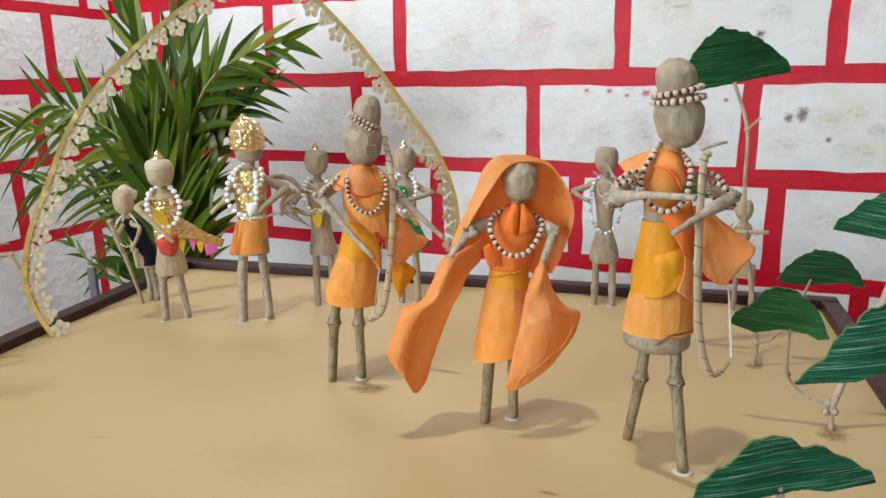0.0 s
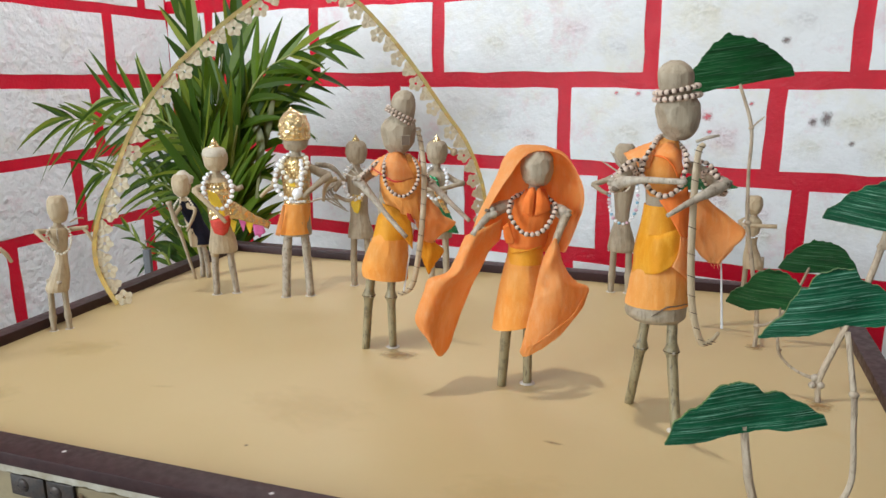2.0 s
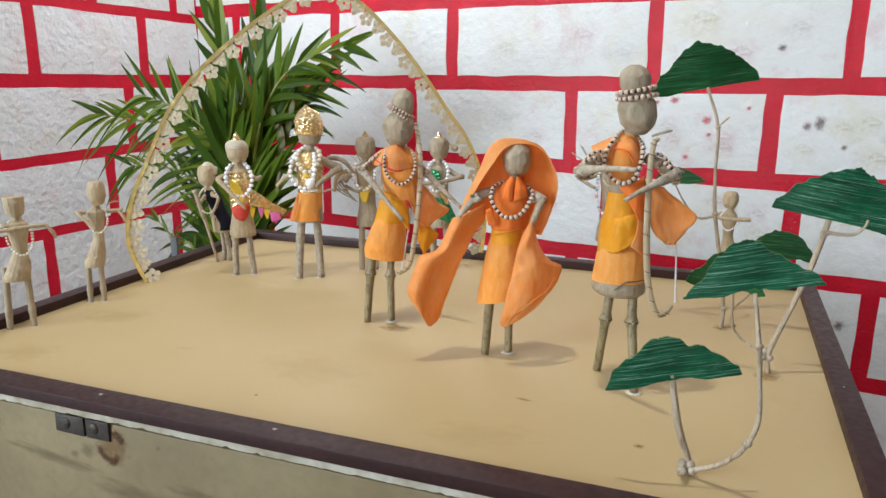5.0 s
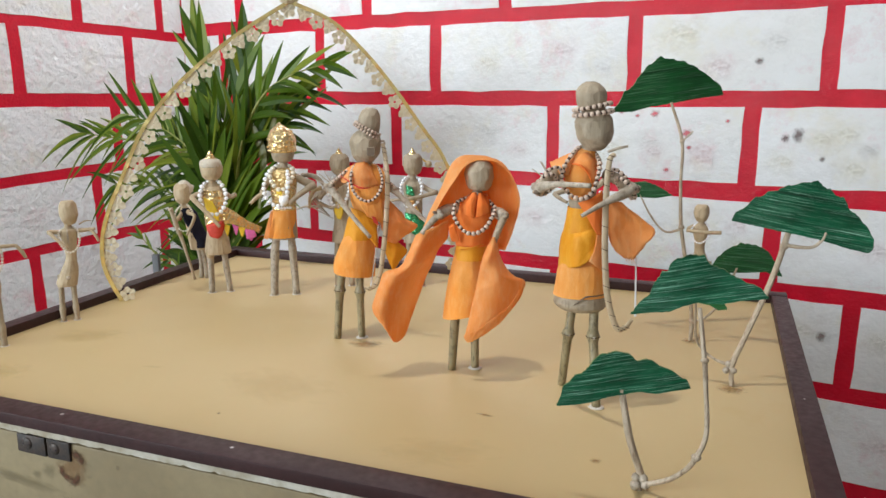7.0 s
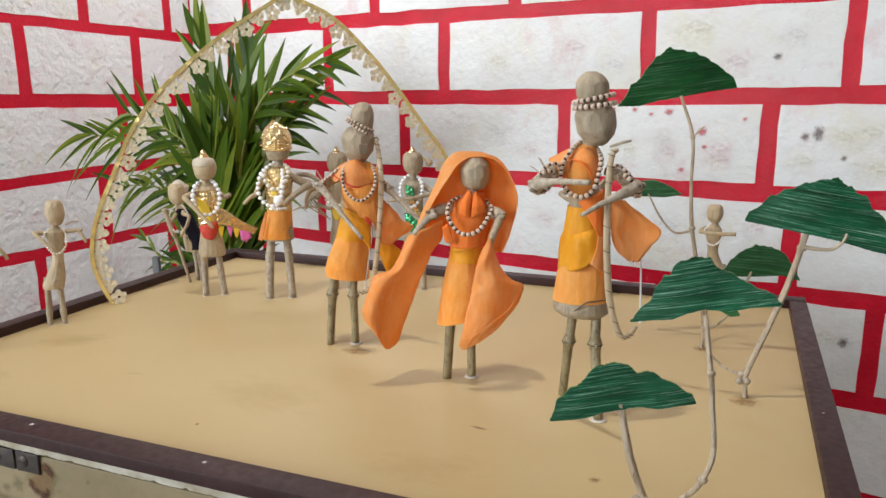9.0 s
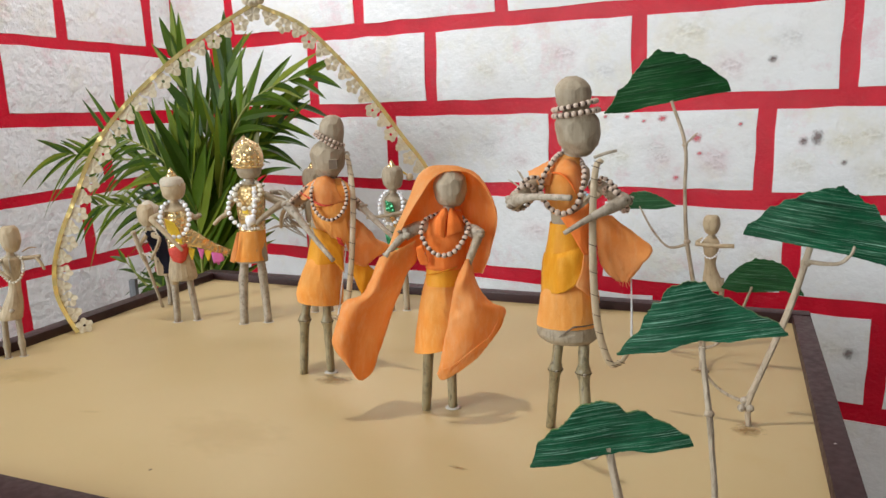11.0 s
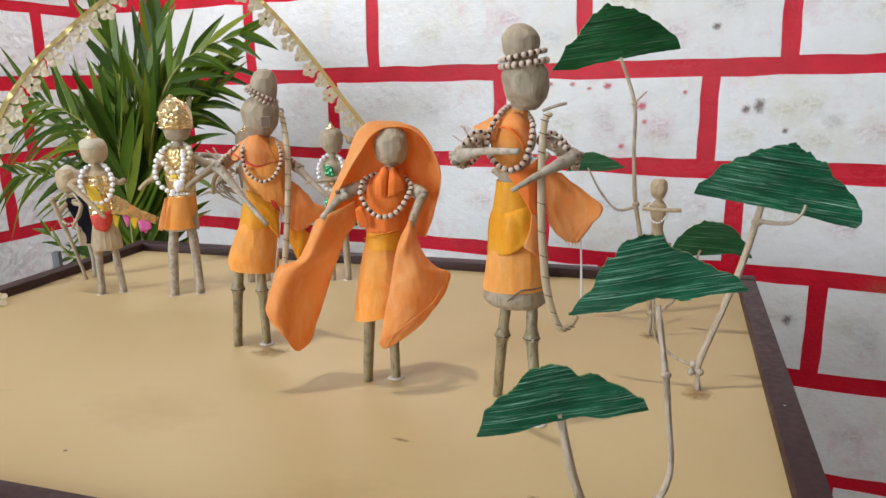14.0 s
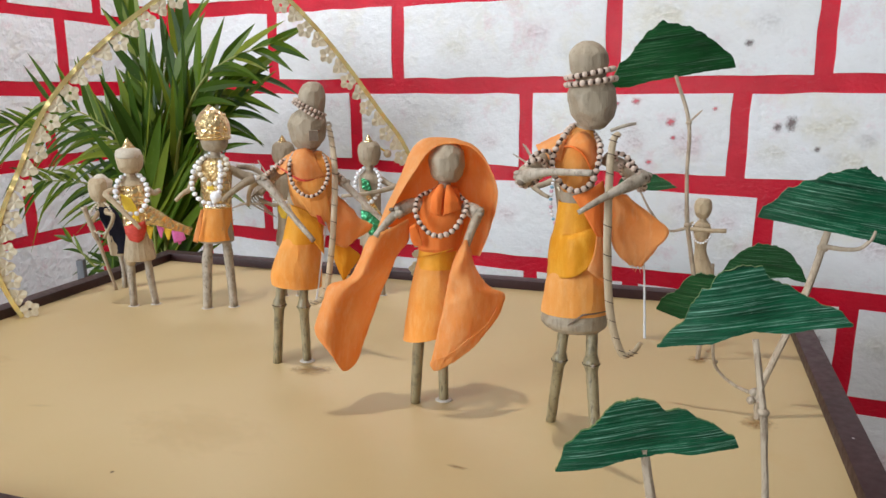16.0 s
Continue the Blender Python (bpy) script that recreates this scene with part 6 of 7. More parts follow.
def doll_hands_folded(bm):
    plain_body(bm, PW, 0.0465, 0.083, 0.116, 0.1225, 0.0095, 0.0122, ((-0.0074, 0.0490, 0.0169), (0.0086, 0.0490, 0.0169)), 0.0035)
    ball(bm, (0.0040, -0.0095, 0.0583), 0.0026, BK, 7, 5, (1.2, 0.4, 0.9))
    head(bm, 0.0118, 0, 0.1245, 0.1545, 0.0108, PW)
    tube(bm, [(0.000, 0, 0.115), (-0.0080, -0.0030, 0.1170), (-0.0134, -0.0060, 0.1171)], [0.0030, 0.0028, 0.0026], 7, PW, 4, 0.05)
    tube(bm, [(-0.0119, -0.0060, 0.1171), (-0.0020, -0.0120, 0.1063), (0.0079, -0.0160, 0.0962)], [0.0024, 0.0020, 0.0016], 7, PW, 4, 0.05)
    tube(bm, [(0.021, 0, 0.116), (0.032, -0.002, 0.1165), (0.0398, -0.0040, 0.1172)], [0.0028, 0.0024, 0.0022], 7, PW, 4, 0.05)
    tube(bm, [(0.0349, -0.0030, 0.1165), (0.0397, -0.0060, 0.1091), (0.0426, -0.0080, 0.1016)], [0.0020, 0.0020, 0.0016], 7, PW, 4, 0.05)
    tube(bm, [(0.022, -0.002, 0.124), (0.0299, -0.0030, 0.1280), (0.0368, -0.0040, 0.1277)], [0.0008, 0.0010, 0.0006], 6, PW, 4)
    tube(bm, [(0.0084, -0.0085, 0.1195), (0.0087, -0.0082, 0.1016)], [0.0006, 0.0012, 0.0005], 6, BK, 5)
    beads(bm, [(0.0095, 0.002, 0.123), (-0.0005, -0.0040, 0.1167), (-0.0020, -0.0080, 0.1075), (0.0020, -0.0110, 0.0972), (0.0094, -0.0125, 0.0911), (0.0173, -0.0110, 0.0952), (0.0213, -0.0080, 0.1055), (0.0199, -0.0040, 0.1167), (0.0115, 0.002, 0.123)], 0.0016, (CP,), 1.0)


def doll_with_stick(bm):
    plain_body(bm, PW, 0.0570, 0.090, 0.120, 0.127, 0.0075, 0.0142, ((-0.0121, 0.0600, 0.0212), (0.0121, 0.0600, 0.0212)), 0.0038)
    loft(bm, [(0.0075, 0, 0.1290, 0.0055, 0.0055), (0.0075, 0, 0.134, 0.0090, 0.0085), (0.0070, 0, 0.145, 0.0105, 0.0100), (0.0070, 0, 0.1515, 0.0108, 0.0100)], 12, PW, 3, 0.03, 0.02)
    ball(bm, (0.0084, -0.0098, 0.1466), 0.0020, BK, 7, 5, (1.1, 0.4, 1.1))
    tube(bm, [(-0.0208, -0.0100, 0.1159), (0.0000, -0.0130, 0.1175), (0.0197, -0.0120, 0.1188), (0.0356, -0.0100, 0.1184)], [0.0018, 0.0022, 0.0022, 0.0020], 7, PW, 4, 0.05)
    tube(bm, [(0.0356, -0.0100, 0.1189), (0.0410, -0.0100, 0.1110), (0.0445, -0.0100, 0.1031)], [0.0020, 0.0022, 0.0016], 7, PW, 4, 0.05)
    tube(bm, [(-0.002, 0, 0.121), (-0.0060, -0.0060, 0.1201)], [0.0030, 0.0026], 7, PW, 3)
    beads(bm, [(0.0075, 0.002, 0.128), (-0.0020, -0.0040, 0.1217), (-0.0040, -0.0090, 0.1078), (0.0010, -0.0130, 0.0939), (0.0093, -0.0145, 0.0878), (0.0182, -0.0130, 0.0929), (0.0213, -0.0090, 0.1059), (0.0194, -0.0040, 0.1198), (0.0105, 0.002, 0.128)], 0.0017, (CP,), 1.0)


doll("tall carved archer doll in orange and saffron cloth with beads", 0.136, -0.010, 3.8, forest_hero)
doll("carved wooden lady doll with a flowing orange veil and bead necklace", 0.009, 0.008, 14.1, veiled_lady)
doll("carved wooden archer doll with top-knot, orange wrap and beads", -0.150, 0.054, 24.5, forest_brother)
doll("carved wooden king doll with gold crown, pearl strings and orange skirt", -0.326, 0.186, 30.6, crowned_king)
doll("carved wooden doll with white pearl string and glittering gold drape", -0.422, 0.165, 35.8, festive_lady)
doll("small stooping wooden doll in black cloth leaning on a staff", -0.504, 0.211, 37.8, bent_elder)
doll("carved wooden doll with pointed gold crown, white beads and yellow cloth", -0.276, 0.255, 26.5, little_crowned)
doll("carved wooden doll with pointed gold crown, white beads and green foil", -0.176, 0.290, 23.0, little_green)
doll("plain carved wooden doll with a long string of pastel beads", 0.069, 0.338, 3.7, doll_with_pastel_beads)
doll("small plain wooden doll holding a stick across its chest", 0.232, 0.356, -3.0, doll_with_flute)
doll("small pale wooden doll with a cream bead string beside the arch", -0.518, -0.014, 46.8, doll_hands_folded)
doll("small pale wooden doll with flat head holding a thin stick", -0.519, -0.122, 51.9, doll_with_stick)


# ---- bows of the two archers ----
def bow(label, x, y, rz, wood, cord, knob):
    ob = empty("toy_bow", pose(x, y, 0, 0, 0, rz))
    tagged(ob, label, "bow", "toy bows")
    bm = bmesh.new()
    tube(bm, wood, [0.0021, 0.0026, 0.0029, 0.0029, 0.0027, 0.0020], 8, 0, 8, 0.02, 0.4)
    stave = part("stave", bm, STRIP, ob)
    line = spline(wood, 10)
    for k in range(5, len(line) - 8, 4):
        bm = bmesh.new()
        c = line[k]
        tube(bm, [(c.x - 0.0031, c.y - 0.0006, c.z + 0.0012), (c.x, c.y - 0.0015, c.z + 0.0002), (c.x + 0.0031, c.y - 0.0006, c.z - 0.0008)], 0.00028, 4, 0, 3)
        part("binding", bm, THREAD, stave, "dark thread binding")
    bm = bmesh.new()
    tube(bm, cord, [0.0003, 0.0005, 0.0005, 0.0008, 0.0010], 6, 0, 6)
    part("bowstring", bm, STRING, ob, "white cotton string")
    bm = bmesh.new()
    tube(bm, knob, [0.0012, 0.0013, 0.0010], 7, 0, 4, 0.1)
    part("tip", bm, BARK, ob)
    return ob


bow("bamboo-strip bow with white string, held by the tall doll", 0.136, -0.010, 3.8,
    [(0.0240, -0.014, 0.2340), (0.0200, -0.018, 0.2270), (0.0190, -0.0235, 0.1950), (0.0205, -0.026, 0.1450), (0.0245, -0.0245, 0.1050), (0.0330, -0.021, 0.0770), (0.0410, -0.018, 0.0765), (0.0465, -0.017, 0.0845)],
    [(0.0400, 0.012, 0.1720), (0.0455, 0.009, 0.1400), (0.0490, -0.012, 0.0860)], [(0.0180, -0.014, 0.2355), (0.0280, -0.012, 0.2390), (0.0350, -0.011, 0.2405)])
bow("bamboo-strip bow bound with thread, held by the second archer doll", -0.150, 0.054, 24.5,
    [(0.0430, -0.004, 0.2300), (0.0455, -0.008, 0.2180), (0.0480, -0.016, 0.1900), (0.0465, -0.022, 0.1550), (0.0425, -0.022, 0.1150), (0.0355, -0.016, 0.0750), (0.0240, -0.010, 0.0625), (0.0195, -0.009, 0.0650)],
    [(0.0450, -0.003, 0.2250), (0.0395, -0.008, 0.1500), (0.0260, -0.010, 0.0640)], [(0.0395, -0.003, 0.2310), (0.0440, -0.004, 0.2325), (0.0460, -0.004, 0.2290)])


# ---- the little trees: twigs with painted crowns ----
def crown(parent, left, right, top, material, seed, upper, lower, thick=0.0018, label=""):
    """A stiff painted sheet cut by hand: its upper and lower outline (along, up), curved a little in depth."""
    rnd = random.Random(seed)
    L, R, T = Vector(left), Vector(right), Vector(top)
    ax = (R - L)
    width = ax.length
    ex = ax / width
    ez = (T - L) - ex * (T - L).dot(ex)
    tall = ez.length
    ez = ez / tall
    ey = ez.cross(ex)
    n, m = 72, 7
    over = [(0.0, 0.0)] + list(upper) + [(1.0, 0.0)]
    under = [(0.0, -0.01)] + list(lower) + [(1.0, -0.01)]
    bm = bmesh.new()
    sheets = ([], [])
    for i in range(n + 1):
        u = i / n
        high = float(np.interp(u, [p[0] for p in over], [p[1] for p in over])) + rnd.uniform(-0.016, 0.016) + 0.014 * math.sin(u * 61 + seed)
        low = float(np.interp(u, [p[0] for p in under], [p[1] for p in under])) + rnd.uniform(-0.006, 0.006)
        high, low = max(high, low + 0.03) * tall, low * tall
        for k in (0, 1):
            col = []
            for j in range(m + 1):
                z = low + (high - low) * j / m
                depth = -0.03 * width * math.sin(u * math.pi) * (0.4 + 0.6 * (1 - j / m)) + 0.012 * width * math.sin(u * 9 + seed)
                col.append(bm.verts.new((u * width, depth + (thick if k else 0), z)))
            sheets[k].append(col)
    for k, s in enumerate(sheets):
        for i in range(n):
            for j in range(m):
                q = (s[i][j], s[i + 1][j], s[i + 1][j + 1], s[i][j + 1])
                bm.faces.new(q if k == 0 else q[::-1])
    f, b = sheets
    for i in range(n):
        bm.faces.new((f[i][0], b[i][0], b[i + 1][0], f[i + 1][0])).material_index = 1
        bm.faces.new((f[i][m], f[i + 1][m], b[i + 1][m], b[i][m])).material_index = 1
    for i in (0, n):
        for j in range(m):
            bm.faces.new((f[i][j], f[i][j + 1], b[i][j + 1], b[i][j])).material_index = 1
    ob = part("leafy_crown", bm, [material, EDGE], parent, label)
    rot = Matrix((ex, ey, ez)).transposed().to_4x4()
    ob.matrix_local = Matrix.Translation(L) @ rot
    return ob


def twig(name, parent, pts, radii, knots=(), rough=0.05):
    bm = bmesh.new()
    tube(bm, pts, [r * 0.68 for r in radii], 9, 0, 6, rough)
    for c, r in knots:
        ball(bm, c, r * 0.8, 0, 9, 7, (1.1, 1.0, 0.9))
    return part(name, bm, TWIG, parent)


def knot(parent, c, r):
    bm = bmesh.new()
    rnd = random.Random(int(c[0] * 1e5))
    for _ in range(7):
        ball(bm, Vector(c) + Vector([rnd.uniform(-r, r) * 0.7 for _ in range(3)]), r * rnd.uniform(0.45, 0.7), 0, 8, 6)
    return part("root_knot", bm, BARK, parent, "gnarled root knot")


tree = empty("model_tree", pose(0.211, -0.170, 0, 0, 0, 1.0))
tagged(tree, "model tree of dry twigs with two dark green painted crowns", "model tree", "model trees")
twig("trunk", tree, [(0, 0, -0.001), (0.001, 0, 0.006), (0.001, 0, 0.012), (-0.008, -0.006, 0.042), (-0.0150, -0.013, 0.0830)], [0.0042, 0.0040, 0.0042, 0.0042, 0.0036])
knot(tree, (0.001, -0.001, 0.0075), 0.0060)
twig("branch", tree, [(0.0031, -0.0020, 0.0053), (0.0197, -0.0080, 0.0154), (0.0315, -0.0140, 0.0284), (0.0383, -0.0200, 0.0427), (0.0436, -0.0220, 0.0622), (0.0410, -0.0220, 0.0938), (0.0389, -0.0220, 0.1136), (0.0332, -0.0140, 0.1480)],
     [0.0030, 0.0028, 0.0026, 0.0029, 0.0025, 0.0024, 0.0026, 0.0023], [((0.0383, -0.0200, 0.0427), 0.0040), ((0.0389, -0.0220, 0.1144), 0.0032)])
crown(tree, (-0.0591, -0.0220, 0.0670), (0.0311, -0.0040, 0.0864), (-0.0161, -0.0140, 0.1111), CROWN, 3,
      ((0.08, 0.41), (0.17, 0.60), (0.29, 0.74), (0.33, 0.90), (0.42, 1.00), (0.53, 1.00), (0.61, 0.90), (0.66, 0.73), (0.70, 0.74), (0.75, 0.75), (0.81, 0.56), (0.87, 0.49), (0.92, 0.33), (0.99, 0.17)), ((0.23, -0.00), (0.40, 0.07), (0.49, 0.07), (0.62, 0.09), (0.74, 0.00), (0.87, 0.01)))
crown(tree, (-0.0117, -0.0100, 0.1373), (0.0754, -0.0080, 0.1571), (0.0313, -0.0100, 0.1841), CROWN, 8,
      ((0.07, 0.19), (0.18, 0.39), (0.23, 0.60), (0.29, 0.76), (0.33, 0.76), (0.37, 0.93), (0.45, 1.00), (0.55, 1.00), (0.61, 0.95), (0.63, 0.80), (0.72, 0.64), (0.79, 0.48), (0.89, 0.31), (0.96, 0.20)), ((0.14, -0.00), (0.30, -0.01), (0.39, 0.06), (0.51, 0.10), (0.67, -0.00), (0.83, 0.02)))

tree = empty("model_tree", pose(0.2745, 0.060, 0, 0, 0, -5.0))
tagged(tree, "model tree of pale twigs with one broad and one small crown", "model tree", "model trees")
twig("trunk", tree, [(0, 0, -0.001), (-0.0015, 0, 0.012), (-0.001, 0, 0.024), (0.0076, 0.0050, 0.0501), (0.0263, 0.0120, 0.1086), (0.0375, 0.0220, 0.1571)], [0.0038, 0.0036, 0.0044, 0.0040, 0.0042, 0.0040], [((0.0345, 0.0190, 0.1419), 0.0050)])
knot(tree, (-0.0025, -0.001, 0.0195), 0.0062)
twig("branch", tree, [(-0.003, 0, 0.0210), (-0.0170, 0.001, 0.0245), (-0.0300, 0.001, 0.0330), (-0.0375, -0.002, 0.0480), (-0.0390, -0.008, 0.0860)], [0.0026, 0.0020, 0.0019, 0.0021, 0.0016], [((-0.0360, 0, 0.0440), 0.0027)])
twig("side_branch", tree, [(0.0354, 0.0180, 0.1433), (0.0492, 0.0180, 0.1424), (0.0596, 0.0180, 0.1439), (0.0665, 0.0180, 0.1516), (0.0686, 0.0180, 0.1582)], [0.0030, 0.0024, 0.0022, 0.0016])
crown(tree, (-0.0135, 0.0100, 0.1644), (0.1084, 0.0240, 0.1452), (0.0537, 0.0180, 0.2065), CROWN, 14,
      ((0.01, 0.15), (0.09, 0.35), (0.12, 0.50), (0.23, 0.67), (0.32, 0.82), (0.50, 1.00), (0.59, 0.91), (0.68, 0.80), (0.72, 0.77), (0.80, 0.55), (0.86, 0.50), (0.92, 0.36), (0.99, 0.17)), ((0.22, 0.00), (0.42, 0.00), (0.62, -0.02), (0.83, -0.08), (0.98, -0.09)))
crown(tree, (-0.0840, -0.010, 0.0860), (-0.0100, -0.005, 0.0800), (-0.0450, -0.012, 0.1200), CROWN_LIGHT, 21,
      ((0.04, 0.28), (0.20, 0.56), (0.24, 0.80), (0.37, 1.00), (0.55, 1.00), (0.73, 0.78), (0.86, 0.53)), ((0.27, -0.10), (0.52, 0.06), (0.78, 0.03), (0.90, -0.07)))

tree = empty("model_tree", pose(0.228, 0.185, 0, 0, 0, -3.0))
tagged(tree, "tall thin model tree of twigs with three small green crowns", "model tree", "model trees")
twig("trunk", tree, [(0, 0, -0.001), (0.0005, 0, 0.020), (-0.0030, 0, 0.050), (-0.0145, 0, 0.1120), (-0.0192, 0, 0.1400), (-0.0222, 0, 0.1850), (-0.0236, 0, 0.2310), (-0.0380, 0, 0.2740)], [0.0034, 0.0036, 0.0034, 0.0032, 0.0032, 0.0026, 0.0028, 0.0022], [((-0.0237, 0, 0.2310), 0.0034), ((0.0005, 0, 0.0240), 0.0046), ((-0.0183, 0, 0.1340), 0.0042)])
twig("twig", tree, [(-0.0236, 0, 0.2310), (-0.0180, 0, 0.2370), (-0.0150, -0.001, 0.2400), (-0.0125, 0, 0.2425)], [0.0016, 0.0014, 0.0016, 0.0008])
twig("branch", tree, [(-0.0190, 0, 0.1310), (-0.0365, 0.001, 0.1275), (-0.0530, 0.002, 0.1440), (-0.0670, 0.004, 0.1680)], [0.0024, 0.0018, 0.0017, 0.0014])
twig("side_branch", tree, [(0.001, 0, 0.0240), (0.0140, 0.002, 0.0290), (0.0300, 0.006, 0.0500), (0.0440, 0.008, 0.0900)], [0.0028, 0.0020, 0.0020, 0.0018])
crown(tree, (-0.0991, -0.0200, 0.2635), (0.0134, 0.0450, 0.2816), (-0.0585, 0.0040, 0.3226), CROWN_DARK, 31,
      ((0.07, 0.17), (0.12, 0.36), (0.22, 0.50), (0.25, 0.61), (0.30, 0.75), (0.37, 0.87), (0.45, 1.00), (0.55, 0.92), (0.64, 0.85), (0.74, 0.73), (0.83, 0.55), (0.93, 0.34), (0.99, 0.17)), ((0.18, -0.07), (0.31, -0.02), (0.49, -0.01), (0.74, 0.01)))
crown(tree, (-0.0880, 0.004, 0.1640), (-0.0310, 0.004, 0.1690), (-0.0600, 0.004, 0.1840), CROWN_DARK, 42,
      ((0.08, 0.64), (0.28, 0.97), (0.48, 1.00), (0.67, 0.76), (0.85, 0.41)), ((0.28, -0.02), (0.68, -0.12)))
crown(tree, (0.0150, 0.012, 0.0860), (0.0910, 0.012, 0.0845), (0.0520, 0.012, 0.1185), CROWN_DARK, 53,
      ((0.09, 0.42), (0.23, 0.77), (0.40, 1.00), (0.59, 0.98), (0.77, 0.82), (0.93, 0.35)), ((0.21, -0.08), (0.54, 0.00), (0.78, 0.10), (0.88, 0.02)))


# ---- the arch of gold ribbon and lace ----
ARCH_R = math.degrees(math.atan2(0.302, 0.393))
arch = empty("garland_arch", pose(-0.528, 0.075, 0, 0, 0, ARCH_R))
tagged(arch, "tall pointed arch of gold ribbon edged with lace flowers", "arch")
LEFT = [(0.004, 0, 0.000), (-0.008, 0, 0.028), (-0.0150, 0, 0.056), (-0.0130, 0, 0.090), (-0.001, 0, 0.130), (0.0190, 0, 0.172), (0.0500, 0, 0.236), (0.0900, 0, 0.286), (0.1360, 0, 0.328), (0.1880, 0, 0.367), (0.2560, 0, 0.409)]
RIGHT = [(0.2560, 0, 0.409), (0.3150, 0, 0.383), (0.3620, 0, 0.340), (0.4030, 0, 0.291), (0.4450, 0, 0.233), (0.4750, 0, 0.192), (0.4970, 0, 0.142), (0.5060, 0, 0.100), (0.5060, 0, 0.050), (0.5000, 0, 0.000)]


def ribbon(name, pts, inward):
    line = spline(pts, 8)
    bm = bmesh.new()
    a, b = [], []
    for i, p in enumerate(line):
        d = (line[min(i + 1, len(line) - 1)] - line[max(i - 1, 0)]).normalized()
        nrm = Vector((-d.z, 0, d.x)) * inward
        w = 0.0052
        a.append([bm.verts.new(p + Vector((0, y, 0))) for y in (-0.0016, 0.0016)])
        b.append([bm.verts.new(p + nrm * w + Vector((0, y, 0))) for y in (-0.0012, 0.0012)])
    for i in range(len(line) - 1):
        bm.faces.new((a[i][0], a[i + 1][0], b[i + 1][0], b[i][0]))
        bm.faces.new((a[i][1], b[i][1], b[i + 1][1], a[i + 1][1]))
        bm.faces.new((a[i][0], a[i][1], a[i + 1][1], a[i + 1][0]))
        bm.faces.new((b[i][0], b[i + 1][0], b[i + 1][1], b[i][1]))
    band = part(name, bm, SMOOTH_GOLD, arch)
    # lace petals hang along the inner edge
    dist, run, k = 0.0, 0.004, 0
    for i in range(len(line) - 1):
        p, q = line[i], line[i + 1]
        step = (q - p).length
        while run < dist + step:
            c = p.lerp(q, (run - dist) / step)
            d = (q - p).normalized()
            nrm = Vector((-d.z, 0, d.x)) * inward
            bm = bmesh.new()
            rim = []
            if k % 2 == 0:      # a round flower of five scallops with an eye
                mid, eye = c + nrm * 0.0140, 0.20
                for q_ in range(30):
                    ang = math.pi * 2 * q_ / 30
                    rr = 0.0100 * (0.72 + 0.34 * abs(math.cos((ang - math.pi / 2) * 2.5)))
                    rim.append(d * math.cos(ang) * rr + nrm * math.sin(ang) * rr)
            else:               # a bell that widens to the ribbon
                mid, eye = c + nrm * 0.0110, 0.06
                for q_ in range(30):
                    ang = math.pi * 2 * q_ / 30
                    rr = 0.0098 * (0.80 + 0.20 * math.cos(3 * (ang - math.pi / 2))) * (1 + 0.10 * abs(math.sin(ang * 5)))
                    rim.append(d * math.cos(ang) * rr * 1.12 + nrm * math.sin(ang) * rr)
            mid = mid + Vector((0, random.uniform(-0.0006, 0.0006), 0))
            lean = random.uniform(-0.10, 0.10)
            loops = []
            for y in (-0.0004, 0.0004):
                outer = [bm.verts.new(mid + v + Vector((0, y + 0.0007 * math.sin(q_ * 1.26) + lean * v.dot(nrm), 0))) for q_, v in enumerate(rim)]
                loops.append((outer, [bm.verts.new(mid + v * eye + Vector((0, y, 0))) for v in rim]))
            for q_ in range(30):
                r_ = (q_ + 1) % 30
                for (o, h), flip in zip(loops, (1, -1)):
                    bm.faces.new((o[q_], o[r_], h[r_], h[q_])[::flip])
                bm.faces.new((loops[0][0][q_], loops[1][0][q_], loops[1][0][r_], loops[0][0][r_]))
                bm.faces.new((loops[0][1][q_], loops[0][1][r_], loops[1][1][r_], loops[1][1][q_]))
            part("lace_flower", bm, LACE, band)
            run += 0.0205
            k += 1
        dist += step


ribbon("ribbon_left", LEFT, -1)
ribbon("ribbon_right", RIGHT, -1)
bm = bmesh.new()
tube(bm, [(0.0060, 0.004, 0.0), (-0.004, 0.003, 0.028), (-0.0105, 0.003, 0.056), (-0.0080, 0.003, 0.090), (0.020, 0.003, 0.172)], 0.0022, 6, 0, 5)
part("strut", bm, TWIG, arch)
bm = bmesh.new()
for k in range(6):
    ball(bm, (0.256 + 0.008 * math.cos(k), 0.0, 0.411 + 0.004 * math.sin(k * 2)), 0.006, 0, 8, 6)
part("bow_knot", bm, LACE, arch, "gathered lace knot")


# ---- the palm behind the board ----
palm = empty("areca_palm", pose(-0.82, 0.66, FLOOR))
tagged(palm, "green areca palm with arching feathered fronds behind the board", "potted palm")
bm = bmesh.new()
loft(bm, [(0, 0, 0, 0.10, 0.10), (0, 0, 0.02, 0.105, 0.105), (0, 0, 0.20, 0.13, 0.13), (0, 0, 0.23, 0.14, 0.14), (0, 0, 0.235, 0.12, 0.12)], 24, 0, 3)
part("pot", bm, RUST, palm)


